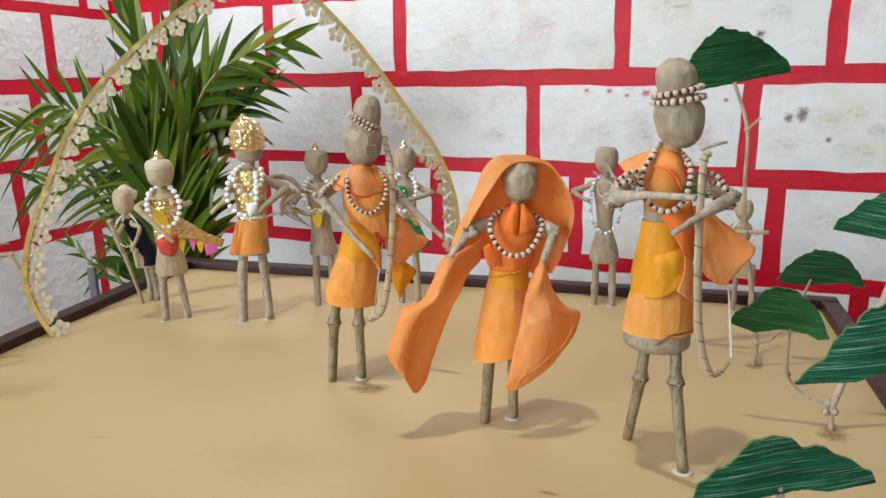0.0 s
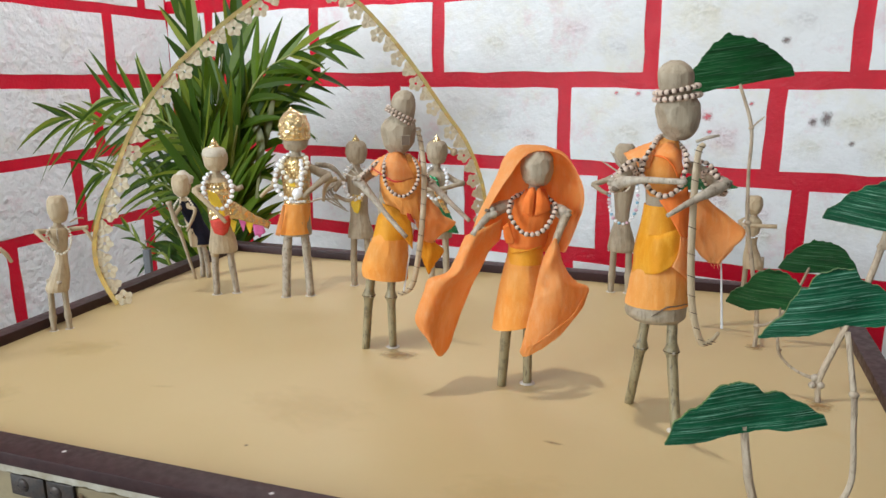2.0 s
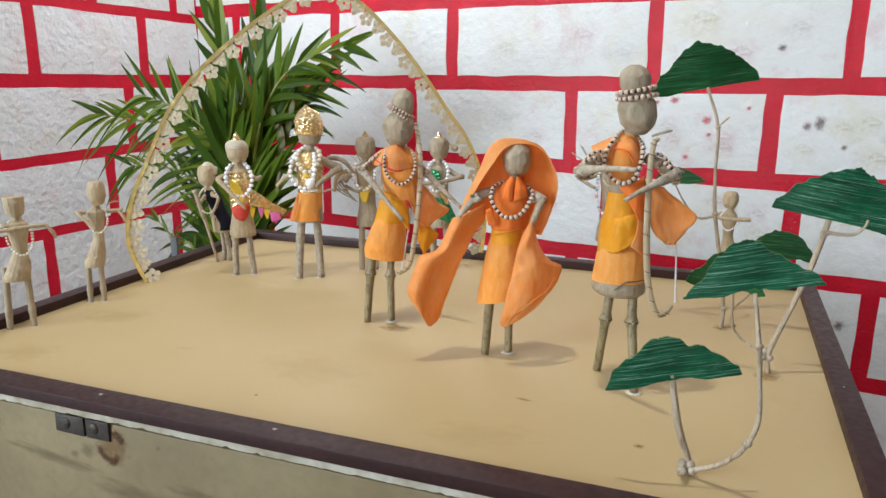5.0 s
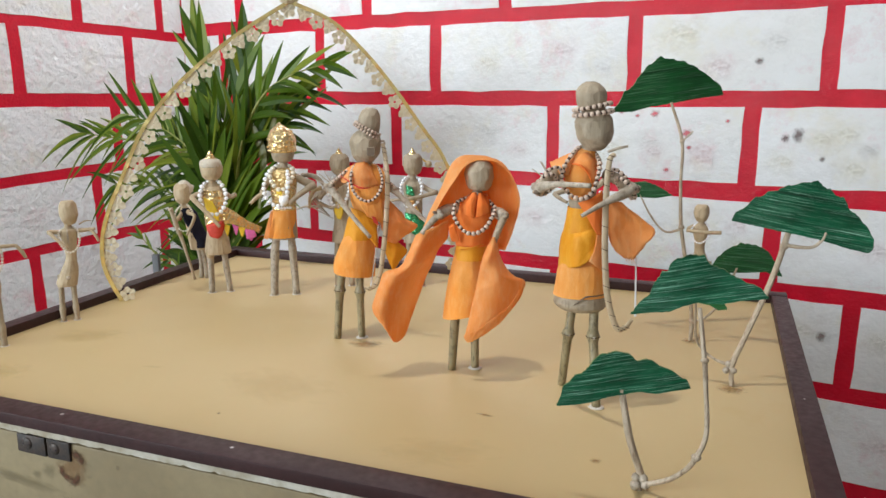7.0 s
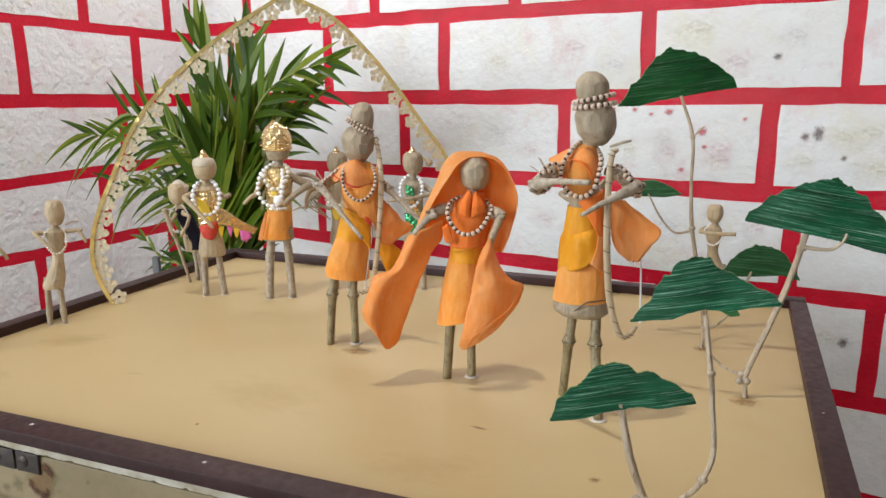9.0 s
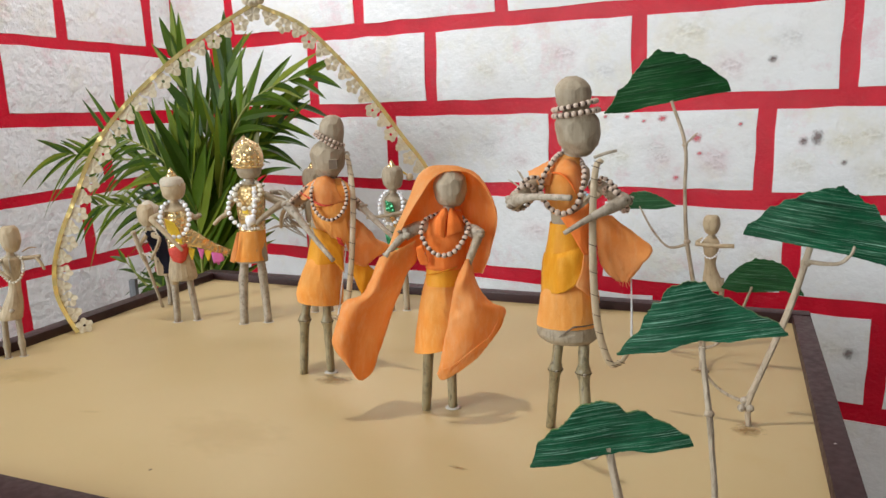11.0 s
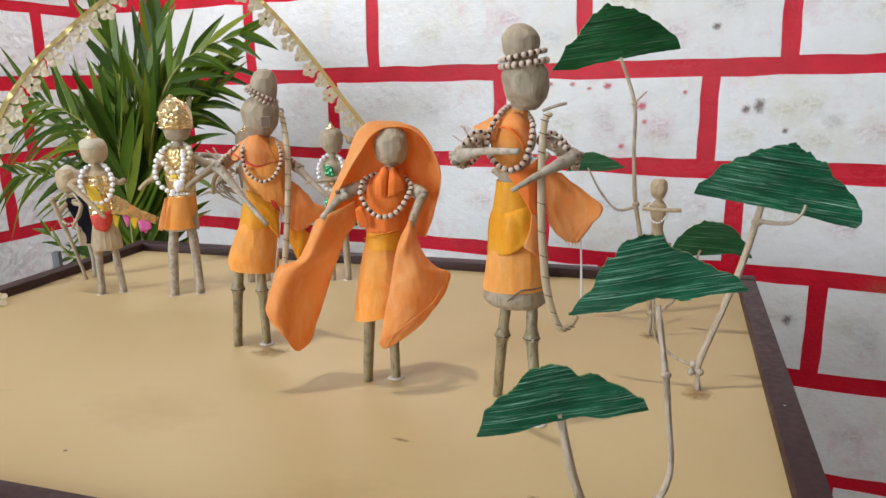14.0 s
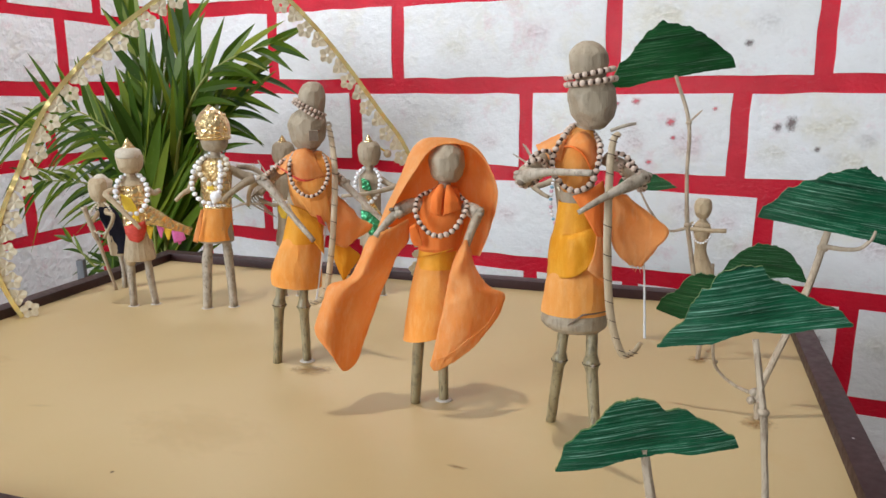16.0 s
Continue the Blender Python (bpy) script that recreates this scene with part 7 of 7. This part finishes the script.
def leaflet(bm, start, out, twist, length, width, sag, mat=0):
    """One long leaf, folded along its rib, that bends over under its own weight."""
    across = out.cross(twist).normalized()
    prev = None
    for k in range(9):
        t = k / 8
        c = start + out * length * t + Vector((0, -0.04 * length * t * t, -sag * length * t * t))
        ww = width * min(1.0, 0.3 + 3.0 * t) * (1 - t ** 2.4) + 0.0003
        fold = twist * ww * 0.4
        cur = [bm.verts.new(c - across * ww + fold), bm.verts.new(c), bm.verts.new(c + across * ww + fold)]
        if prev:
            for q in ((prev[0], cur[0], cur[1], prev[1]), (prev[1], cur[1], cur[2], prev[2])):
                bm.faces.new(q).material_index = mat
        prev = cur


def frond(parent, stalk, start, count, right, left, width, seed):
    """A stalk with two ranks of leaflets set like the teeth of a comb. A rank: length, then angle, at the first and the last leaflet, and its droop."""
    rnd = random.Random(seed)
    bm = bmesh.new()
    tube(bm, stalk, [0.0046, 0.0036, 0.0024, 0.0010], 6, 1, 8)
    line = spline(stalk, 16)
    facing = Vector((0.15, -1.0, 0.40)).normalized()
    for k in range(count):
        u = k / (count - 1)
        for side, (long0, long1, ang0, ang1, droop) in ((1, right), (-1, left)):
            at = (start + (0.985 - start) * (u + rnd.uniform(-0.02, 0.02))) * (len(line) - 1)
            i = max(1, min(len(line) - 2, int(at)))
            d = (line[i + 1] - line[i - 1]).normalized()
            away = d.cross(facing).normalized() * side
            angle = radians(ang0 + (ang1 - ang0) * u + rnd.uniform(-7, 7))
            out = (d * math.cos(angle) + away * math.sin(angle) + facing * rnd.uniform(-0.12, 0.22)).normalized()
            twist = (facing + away * rnd.uniform(-0.8, 0.5)).normalized()
            length = (long0 + (long1 - long0) * u) * rnd.uniform(0.95, 1.4) * (0.75 + 0.25 * min(1, 4 * u + 0.3))
            leaflet(bm, line[i].lerp(line[i + 1], at - int(at)), out, twist, length, width * rnd.uniform(0.8, 1.25), droop * rnd.uniform(0.6, 1.4))
    ob = finish("frond", bm, [PALM, PALM_STEM], parent)
    ob["label"] = "feathered frond"
    return ob


FOOT = (0.0, 0.0, 0.21)
for k, (line, start, count, right, left, width) in enumerate((
        ([(0.058, -0.036, 0.670), (0.048, -0.042, 0.793), (0.009, -0.048, 0.887), (-0.068, -0.054, 0.950), (-0.164, -0.060, 0.983)], 0.38, 16, (0.15, 0.1, 58, 30, 0.05), (0.14, 0.1, 48, 24, 0.75), 0.0076),
        ([(0.041, -0.022, 0.678), (0.001, -0.014, 0.823), (-0.089, -0.006, 0.911), (-0.236, 0.002, 0.922), (-0.368, 0.010, 0.933)], 0.34, 16, (0.12, 0.1, 40, 18, 0.15), (0.13, 0.1, 40, 20, 0.55), 0.0062),
        ([(0.032, -0.023, 0.652), (-0.033, -0.015, 0.759), (-0.142, -0.008, 0.815), (-0.279, 0.000, 0.817)], 0.26, 16, (0.1, 0.08, 40, 20, 0.25), (0.11, 0.08, 45, 25, 0.55), 0.0055),
        ([(-0.076, -0.030, 0.615), (-0.131, -0.030, 0.649), (-0.182, -0.030, 0.697)], 0.2, 6, (0.05, 0.04, 35, 15, 0.1), (0.05, 0.04, 35, 15, 0.3), 0.005),
        ([(0.040, -0.043, 0.658), (0.052, -0.057, 0.796), (0.052, -0.070, 0.908)], 0.3, 10, (0.17, 0.16, 30, 10, 0.06), (0.17, 0.16, 34, 12, 0.1), 0.0115),
        ([(0.052, -0.030, 0.656), (0.083, -0.030, 0.794), (0.120, -0.030, 0.908)], 0.3, 10, (0.17, 0.15, 34, 12, 0.12), (0.17, 0.16, 26, 8, 0.06), 0.0115),
        ([(0.029, -0.007, 0.674), (0.031, 0.017, 0.846), (0.017, 0.040, 1.002)], 0.28, 12, (0.15, 0.14, 40, 14, 0.1), (0.15, 0.14, 42, 14, 0.12), 0.0115),
        ([(0.042, -0.010, 0.825), (0.010, 0.010, 1.002), (-0.033, 0.030, 1.119)], 0.4, 5, (0.13, 0.11, 26, 10, 0.02), (0.12, 0.1, 30, 12, 0.06), 0.0125),
        ([(0.044, -0.003, 0.824), (0.061, 0.023, 1.003), (0.074, 0.050, 1.107)], 0.4, 5, (0.13, 0.11, 36, 14, 0.1), (0.12, 0.1, 24, 10, 0.02), 0.013),
        ([(0.084, -0.034, 0.770), (0.117, -0.038, 0.925), (0.171, -0.042, 1.016), (0.239, -0.046, 1.059), (0.328, -0.050, 1.084)], 0.4, 8, (0.14, 0.08, 46, 14, 0.25), (0.13, 0.08, 30, 8, 0.04), 0.0095),
        ([(0.070, -0.018, 0.779), (0.102, -0.005, 0.934), (0.145, 0.007, 0.992), (0.225, 0.020, 1.029)], 0.4, 7, (0.14, 0.1, 50, 18, 0.35), (0.13, 0.1, 24, 8, 0.1), 0.01),
        ([(0.064, -0.020, 0.730), (0.093, -0.010, 0.840), (0.139, 0.000, 0.924), (0.192, 0.010, 0.961)], 0.34, 7, (0.14, 0.1, 46, 18, 0.45), (0.14, 0.12, 26, 8, 0.05), 0.0105),
        ([(0.013, -0.010, 0.609), (-0.015, 0.010, 0.693), (-0.051, 0.030, 0.777)], 0.22, 9, (0.13, 0.12, 40, 16, 0.08), (0.13, 0.12, 44, 18, 0.2), 0.011),
        ([(0.040, -0.007, 0.611), (0.047, 0.017, 0.696), (0.066, 0.040, 0.783)], 0.22, 9, (0.13, 0.12, 42, 18, 0.2), (0.13, 0.12, 36, 14, 0.08), 0.011),
        ([(0.038, -0.023, 0.666), (0.032, -0.017, 0.789), (0.046, -0.010, 0.886)], 0.22, 10, (0.15, 0.14, 36, 10, 0.08), (0.15, 0.14, 36, 10, 0.08), 0.0115),
        ([(0.020, 0.003, 0.645), (-0.039, 0.037, 0.802), (-0.099, 0.070, 0.918)], 0.25, 9, (0.14, 0.13, 40, 14, 0.05), (0.14, 0.12, 40, 14, 0.15), 0.0115),
        ([(-0.047, -0.013, 0.597), (-0.074, 0.003, 0.656), (-0.116, 0.020, 0.748)], 0.15, 8, (0.1, 0.09, 38, 14, 0.1), (0.1, 0.09, 42, 16, 0.3), 0.0095),
        ([(-0.019, 0.000, 0.596), (-0.043, 0.030, 0.673), (-0.092, 0.060, 0.783)], 0.15, 8, (0.12, 0.11, 40, 14, 0.1), (0.12, 0.11, 42, 16, 0.25), 0.0105),
        ([(0.043, 0.000, 0.603), (0.032, 0.030, 0.654), (0.029, 0.060, 0.739)], 0.15, 8, (0.11, 0.1, 42, 16, 0.25), (0.11, 0.1, 38, 14, 0.1), 0.0105),
        ([(0.026, 0.007, 0.645), (0.050, 0.043, 0.807), (0.076, 0.080, 0.929)], 0.25, 9, (0.14, 0.12, 44, 14, 0.2), (0.14, 0.13, 34, 12, 0.05), 0.0115))):
    frond(palm, [FOOT] + line, start, count, right, left, width, 100 + k)
for line, width in (
        ([(0.142, -0.037, 0.966), (0.168, -0.043, 0.894), (0.157, -0.050, 0.790)], 0.01),
        ([(0.194, -0.030, 0.981), (0.168, -0.030, 0.898), (0.122, -0.030, 0.802)], 0.0085),
        ([(0.077, -0.023, 0.829), (0.057, -0.017, 0.946), (0.074, -0.010, 1.066)], 0.003)):
    bm = bmesh.new()
    path, prev = spline(line, 6), None
    for i, p in enumerate(path):
        t = i / (len(path) - 1)
        w = width * (0.35 + 0.65 * math.sin(min(1, t * 1.15 + 0.1) * math.pi)) + 0.0004
        cur = [bm.verts.new(p + Vector((-w, 0.3 * w, 0))), bm.verts.new(p), bm.verts.new(p + Vector((w, 0.3 * w, 0)))]
        if prev:
            bm.faces.new((prev[0], cur[0], cur[1], prev[1]))
            bm.faces.new((prev[1], cur[1], cur[2], prev[2]))
        prev = cur
    part("dry_leaf", bm, PALM_DRY, palm, "yellowing old leaf")

bm = bmesh.new()
box(bm, (-0.006, -0.006, 0), (0.006, 0.006, -0.030 - FLOOR), bevel=0.001)
ob = finish("metal_post", bm, GREY)
ob.matrix_world = pose(-0.782, 0.43, FLOOR, 0, 0, 20)
tagged(ob, "thin grey metal post standing behind the board", "post")


# ---- small things on the chest and the board ----
bm = bmesh.new()
FY = BY0 - 0.0005
latch = empty("latch", STAND @ pose(-0.186, FY, -0.0170))
tagged(latch, "dark rusted iron latch screwed to the chest front", "latch")
for x0, x1 in ((-0.0307, 0.0018), (0.0045, 0.0300)):
    bm = bmesh.new()
    box(bm, (x0, -0.0022, -0.0088), (x1, 0.0004, 0.0088), bevel=0.0009)
    for v in bm.verts:
        v.co += Vector((random.uniform(-0.0004, 0.0004), 0, random.uniform(-0.0005, 0.0005)))
    plate = part("plate", bm, IRON, latch)
    bm = bmesh.new()
    ball(bm, ((x0 + x1) / 2 - 0.004, -0.0022, 0.001), 0.0056, 0, 16, 6, (1, 0.36, 1))
    screw = part("screw", bm, IRON, plate)
    bm = bmesh.new()
    box(bm, ((x0 + x1) / 2 - 0.0078, -0.0040, 0.0005), ((x0 + x1) / 2 - 0.0002, -0.0034, 0.0013))
    part("slot", bm, BLACK, plate)

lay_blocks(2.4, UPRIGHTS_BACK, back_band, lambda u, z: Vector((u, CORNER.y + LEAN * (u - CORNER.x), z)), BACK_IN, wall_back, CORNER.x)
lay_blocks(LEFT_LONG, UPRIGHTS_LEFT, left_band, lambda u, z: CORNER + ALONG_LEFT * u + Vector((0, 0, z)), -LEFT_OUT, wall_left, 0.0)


def blotch(parent, m, material, name):
    """A thin uneven stain one unit in radius, laid at the pose and scale of m."""
    bm = bmesh.new()
    rim = [bm.verts.new((math.cos(a), math.sin(a), 0)) for a in [2 * math.pi * k / 16 for k in range(16)]]
    mid = bm.verts.new((0, 0, 0.02))
    for k in range(16):
        bm.faces.new((rim[k], rim[(k + 1) % 16], mid))
    ob = finish(name, bm, material, parent)
    ob.matrix_local = m


def wall_mark(x, z, r, wide, material, name):
    place = Vector((x, CORNER.y + LEAN * (x - CORNER.x), z)) + BACK_IN * 0.0062
    blotch(wall_back, pose(*place, 90, 0, math.degrees(math.atan(LEAN))) @ Matrix.Diagonal((r * wide * 1.5, r * 1.5, r, 1)), material, name)


for x, z, r, wide in ((0.093, 0.229, 0.0060, 1.5), (0.164, 0.188, 0.0074, 1.3), (0.170, 0.157, 0.0040, 1.4), (0.246, 0.216, 0.0039, 1.2), (0.019, 0.233, 0.0045, 1.4), (0.055, 0.224, 0.0035, 1.5), (-0.028, 0.234, 0.0040, 1.2), (0.125, 0.106, 0.0045, 1.5)):
    wall_mark(x, z, r, wide, PINK_SPOT, "paint_speck")
for x, z, r, wide in ((0.383, 0.190, 0.0127, 0.75), (0.360, 0.183, 0.0068, 1.1), (0.431, 0.143, 0.0049, 1.1), (0.464, -0.230, 0.0097, 0.9), (0.298, 0.339, 0.0059, 1.4)):
    wall_mark(x, z, r, wide, DARK_STAIN, "pock_mark")

for x, z, r, wide, mat, nm in ((0.583, 0.357, 0.0287, 1.6, YELLOW_SMUDGE, "smudge"), (0.675, 0.328, 0.0228, 1.3, PINK_SMUDGE, "smudge"), (0.140, 0.399, 0.0298, 1.8, YELLOW_SMUDGE, "smudge"), (0.220, 0.329, 0.0257, 1.5, PINK_SMUDGE, "smudge"),
                              (0.327, 0.378, 0.0215, 1.6, GREY_SMUDGE, "smudge"), (-0.126, 0.371, 0.0264, 1.7, PINK_SMUDGE, "smudge"), (-0.317, 0.342, 0.0269, 1.5, YELLOW_SMUDGE, "smudge"), (-0.032, 0.330, 0.0202, 1.8, GREY_SMUDGE, "smudge"),
                              (-0.001, 0.149, 0.0262, 1.6, YELLOW_SMUDGE, "smudge"), (0.200, 0.132, 0.0218, 1.6, PINK_SMUDGE, "smudge"), (0.080, 0.170, 0.0180, 1.9, GREY_SMUDGE, "smudge"), (0.356, 0.134, 0.0234, 1.5, YELLOW_SMUDGE, "smudge"),
                              (0.471, 0.193, 0.0232, 1.5, YELLOW_SMUDGE, "smudge"), (0.583, 0.146, 0.0230, 1.5, PINK_SMUDGE, "smudge"), (-0.317, 0.176, 0.0269, 1.5, GREY_SMUDGE, "smudge"), (-0.231, 0.136, 0.0185, 1.5, PINK_SMUDGE, "smudge"),
                              (0.100, -0.019, 0.0240, 1.6, GREY_SMUDGE, "smudge"), (0.200, 0.013, 0.0198, 1.4, PINK_SMUDGE, "smudge"), (0.289, -0.054, 0.0236, 1.3, YELLOW_SMUDGE, "smudge"), (0.443, -0.011, 0.0252, 1.5, YELLOW_SMUDGE, "smudge"),
                              (0.546, -0.037, 0.0231, 1.5, PINK_SMUDGE, "smudge"), (0.639, 0.013, 0.0210, 1.5, GREY_SMUDGE, "smudge"), (0.509, 0.165, 0.0120, 1.5, GREY_SMUDGE, "smudge"), (0.433, -0.224, 0.0252, 1.4, YELLOW_SMUDGE, "smudge"), (0.602, -0.236, 0.0249, 1.4, GREY_SMUDGE, "smudge"), (-0.189, -0.027, 0.0225, 1.6, PINK_SMUDGE, "smudge"),
                              (0.597, -0.456, 0.026, 1.3, PINK_SMUDGE, "smudge"), (0.563, -0.226, 0.028, 1.0, YELLOW_SMUDGE, "smudge"), (0.607, -0.266, 0.02, 1.2, GREY_SMUDGE, "smudge"), (0.473, -0.226, 0.016, 1.0, GREY_SMUDGE, "smudge"), (0.614, -0.151, 0.02, 1.3, YELLOW_SMUDGE, "smudge"), (0.092, 0.142, 0.022, 1.4, PINK_SMUDGE, "smudge"), (0.198, 0.153, 0.024, 1.4, PINK_SMUDGE, "smudge"), (0.425, 0.182, 0.02, 1.6, YELLOW_SMUDGE, "smudge"), (0.489, 0.123, 0.024, 1.4, YELLOW_SMUDGE, "smudge"), (0.515, 0.16, 0.013, 1.5, GREY_SMUDGE, "smudge"), (0.197, 0.086, 0.012, 1.5, GREY_SMUDGE, "smudge"), (0.284, -0.008, 0.02, 1.2, PINK_SMUDGE, "smudge")):
    wall_mark(x, z, r, wide, mat, nm)


def chest_mark(x, z, rx, rz, turn, material, name):
    blotch(chest, pose(x, BY0 - 0.0009, z - FLOOR, 90) @ Matrix.Rotation(radians(turn), 4, "Z") @ Matrix.Diagonal((rx, rz, 0.004, 1)), material, name)


for x, z, rx, rz, turn in ((-0.1500, -0.0190, 0.0075, 0.0058, -30), (-0.1455, -0.0235, 0.0055, 0.0050, 0), (-0.1690, -0.0370, 0.0048, 0.0065, 10), (-0.1640, -0.0425, 0.0075, 0.0048, -25), (-0.1560, -0.0450, 0.0070, 0.0058, 20), (-0.1515, -0.0410, 0.0035, 0.0055, 0)):
    chest_mark(x, z, rx, rz, turn, RUST_SPOT, "rust_scab")
chest_mark(-0.156, -0.032, 0.024, 0.020, 0, RUST_STAIN, "rust_stain")
for x, z, rx, rz, turn in ((-0.225, -0.055, 0.075, 0.007, -6), (-0.185, -0.040, 0.010, 0.009, 0), (-0.200, -0.046, 0.007, 0.005, 0), (-0.300, -0.036, 0.020, 0.010, 20), (-0.105, -0.0225, 0.003, 0.003, 0), (-0.06, -0.060, 0.050, 0.008, -4), (-0.130, -0.075, 0.060, 0.014, -5), (0.03, -0.045, 0.012, 0.008, 0)):
    chest_mark(x, z, rx, rz, turn, GRIME, "grime_mark")

TO_BOARD = STAND.inverted()
# Brown ovals lie beside one doll's foot and near the tree bases.
BOARD_MARKS = ((-0.122, 0.040, 0.026, 0.015, 5, BOARD_PATCH, "brown_patch"), (0.274, 0.050, 0.017, 0.014, 0, BOARD_PATCH, "brown_patch"), (0.229, 0.183, 0.013, 0.011, 0, BOARD_PATCH, "brown_patch"),
               (0.174, -0.140, 0.0060, 0.0045, 0, BOARD_PATCH, "brown_patch"), (-0.164, -0.174, 0.0022, 0.0020, 0, SPECK, "dark_speck"), (0.066, -0.091, 0.011, 0.0028, -8, BOARD_PATCH, "scratch"),
               (-0.303, -0.104, 0.016, 0.0035, 12, FAINT_STAIN, "scratch"), (-0.449, -0.175, 0.045, 0.030, 10, YELLOW_STAIN, "yellow_stain"), (-0.449, -0.051, 0.050, 0.028, 20, YELLOW_STAIN, "yellow_stain"), (-0.394, -0.222, 0.030, 0.016, 5, YELLOW_STAIN, "yellow_stain"), (0.05, -0.17, 0.060, 0.030, 15, FAINT_STAIN, "faint_stain"), (-0.15, -0.10, 0.080, 0.045, -10, FAINT_STAIN, "faint_stain"))
for x, y, rx, ry, rz, mat, nm in BOARD_MARKS:
    blotch(board, TO_BOARD @ pose(x, y, 0.0004, 0, 0, rz) @ Matrix.Diagonal((rx, ry, 0.004, 1)), mat, nm)
for x, y, r in ((-0.097, -0.243, 0.0030), (-0.275, -0.245, 0.0030), (0.336, 0.02, 0.0018)):
    blotch(board, TO_BOARD @ pose(x, y, LIP + 0.0003) @ Matrix.Diagonal((r, r * 0.8, 0.004, 1)), CHIP, "paint_chip")
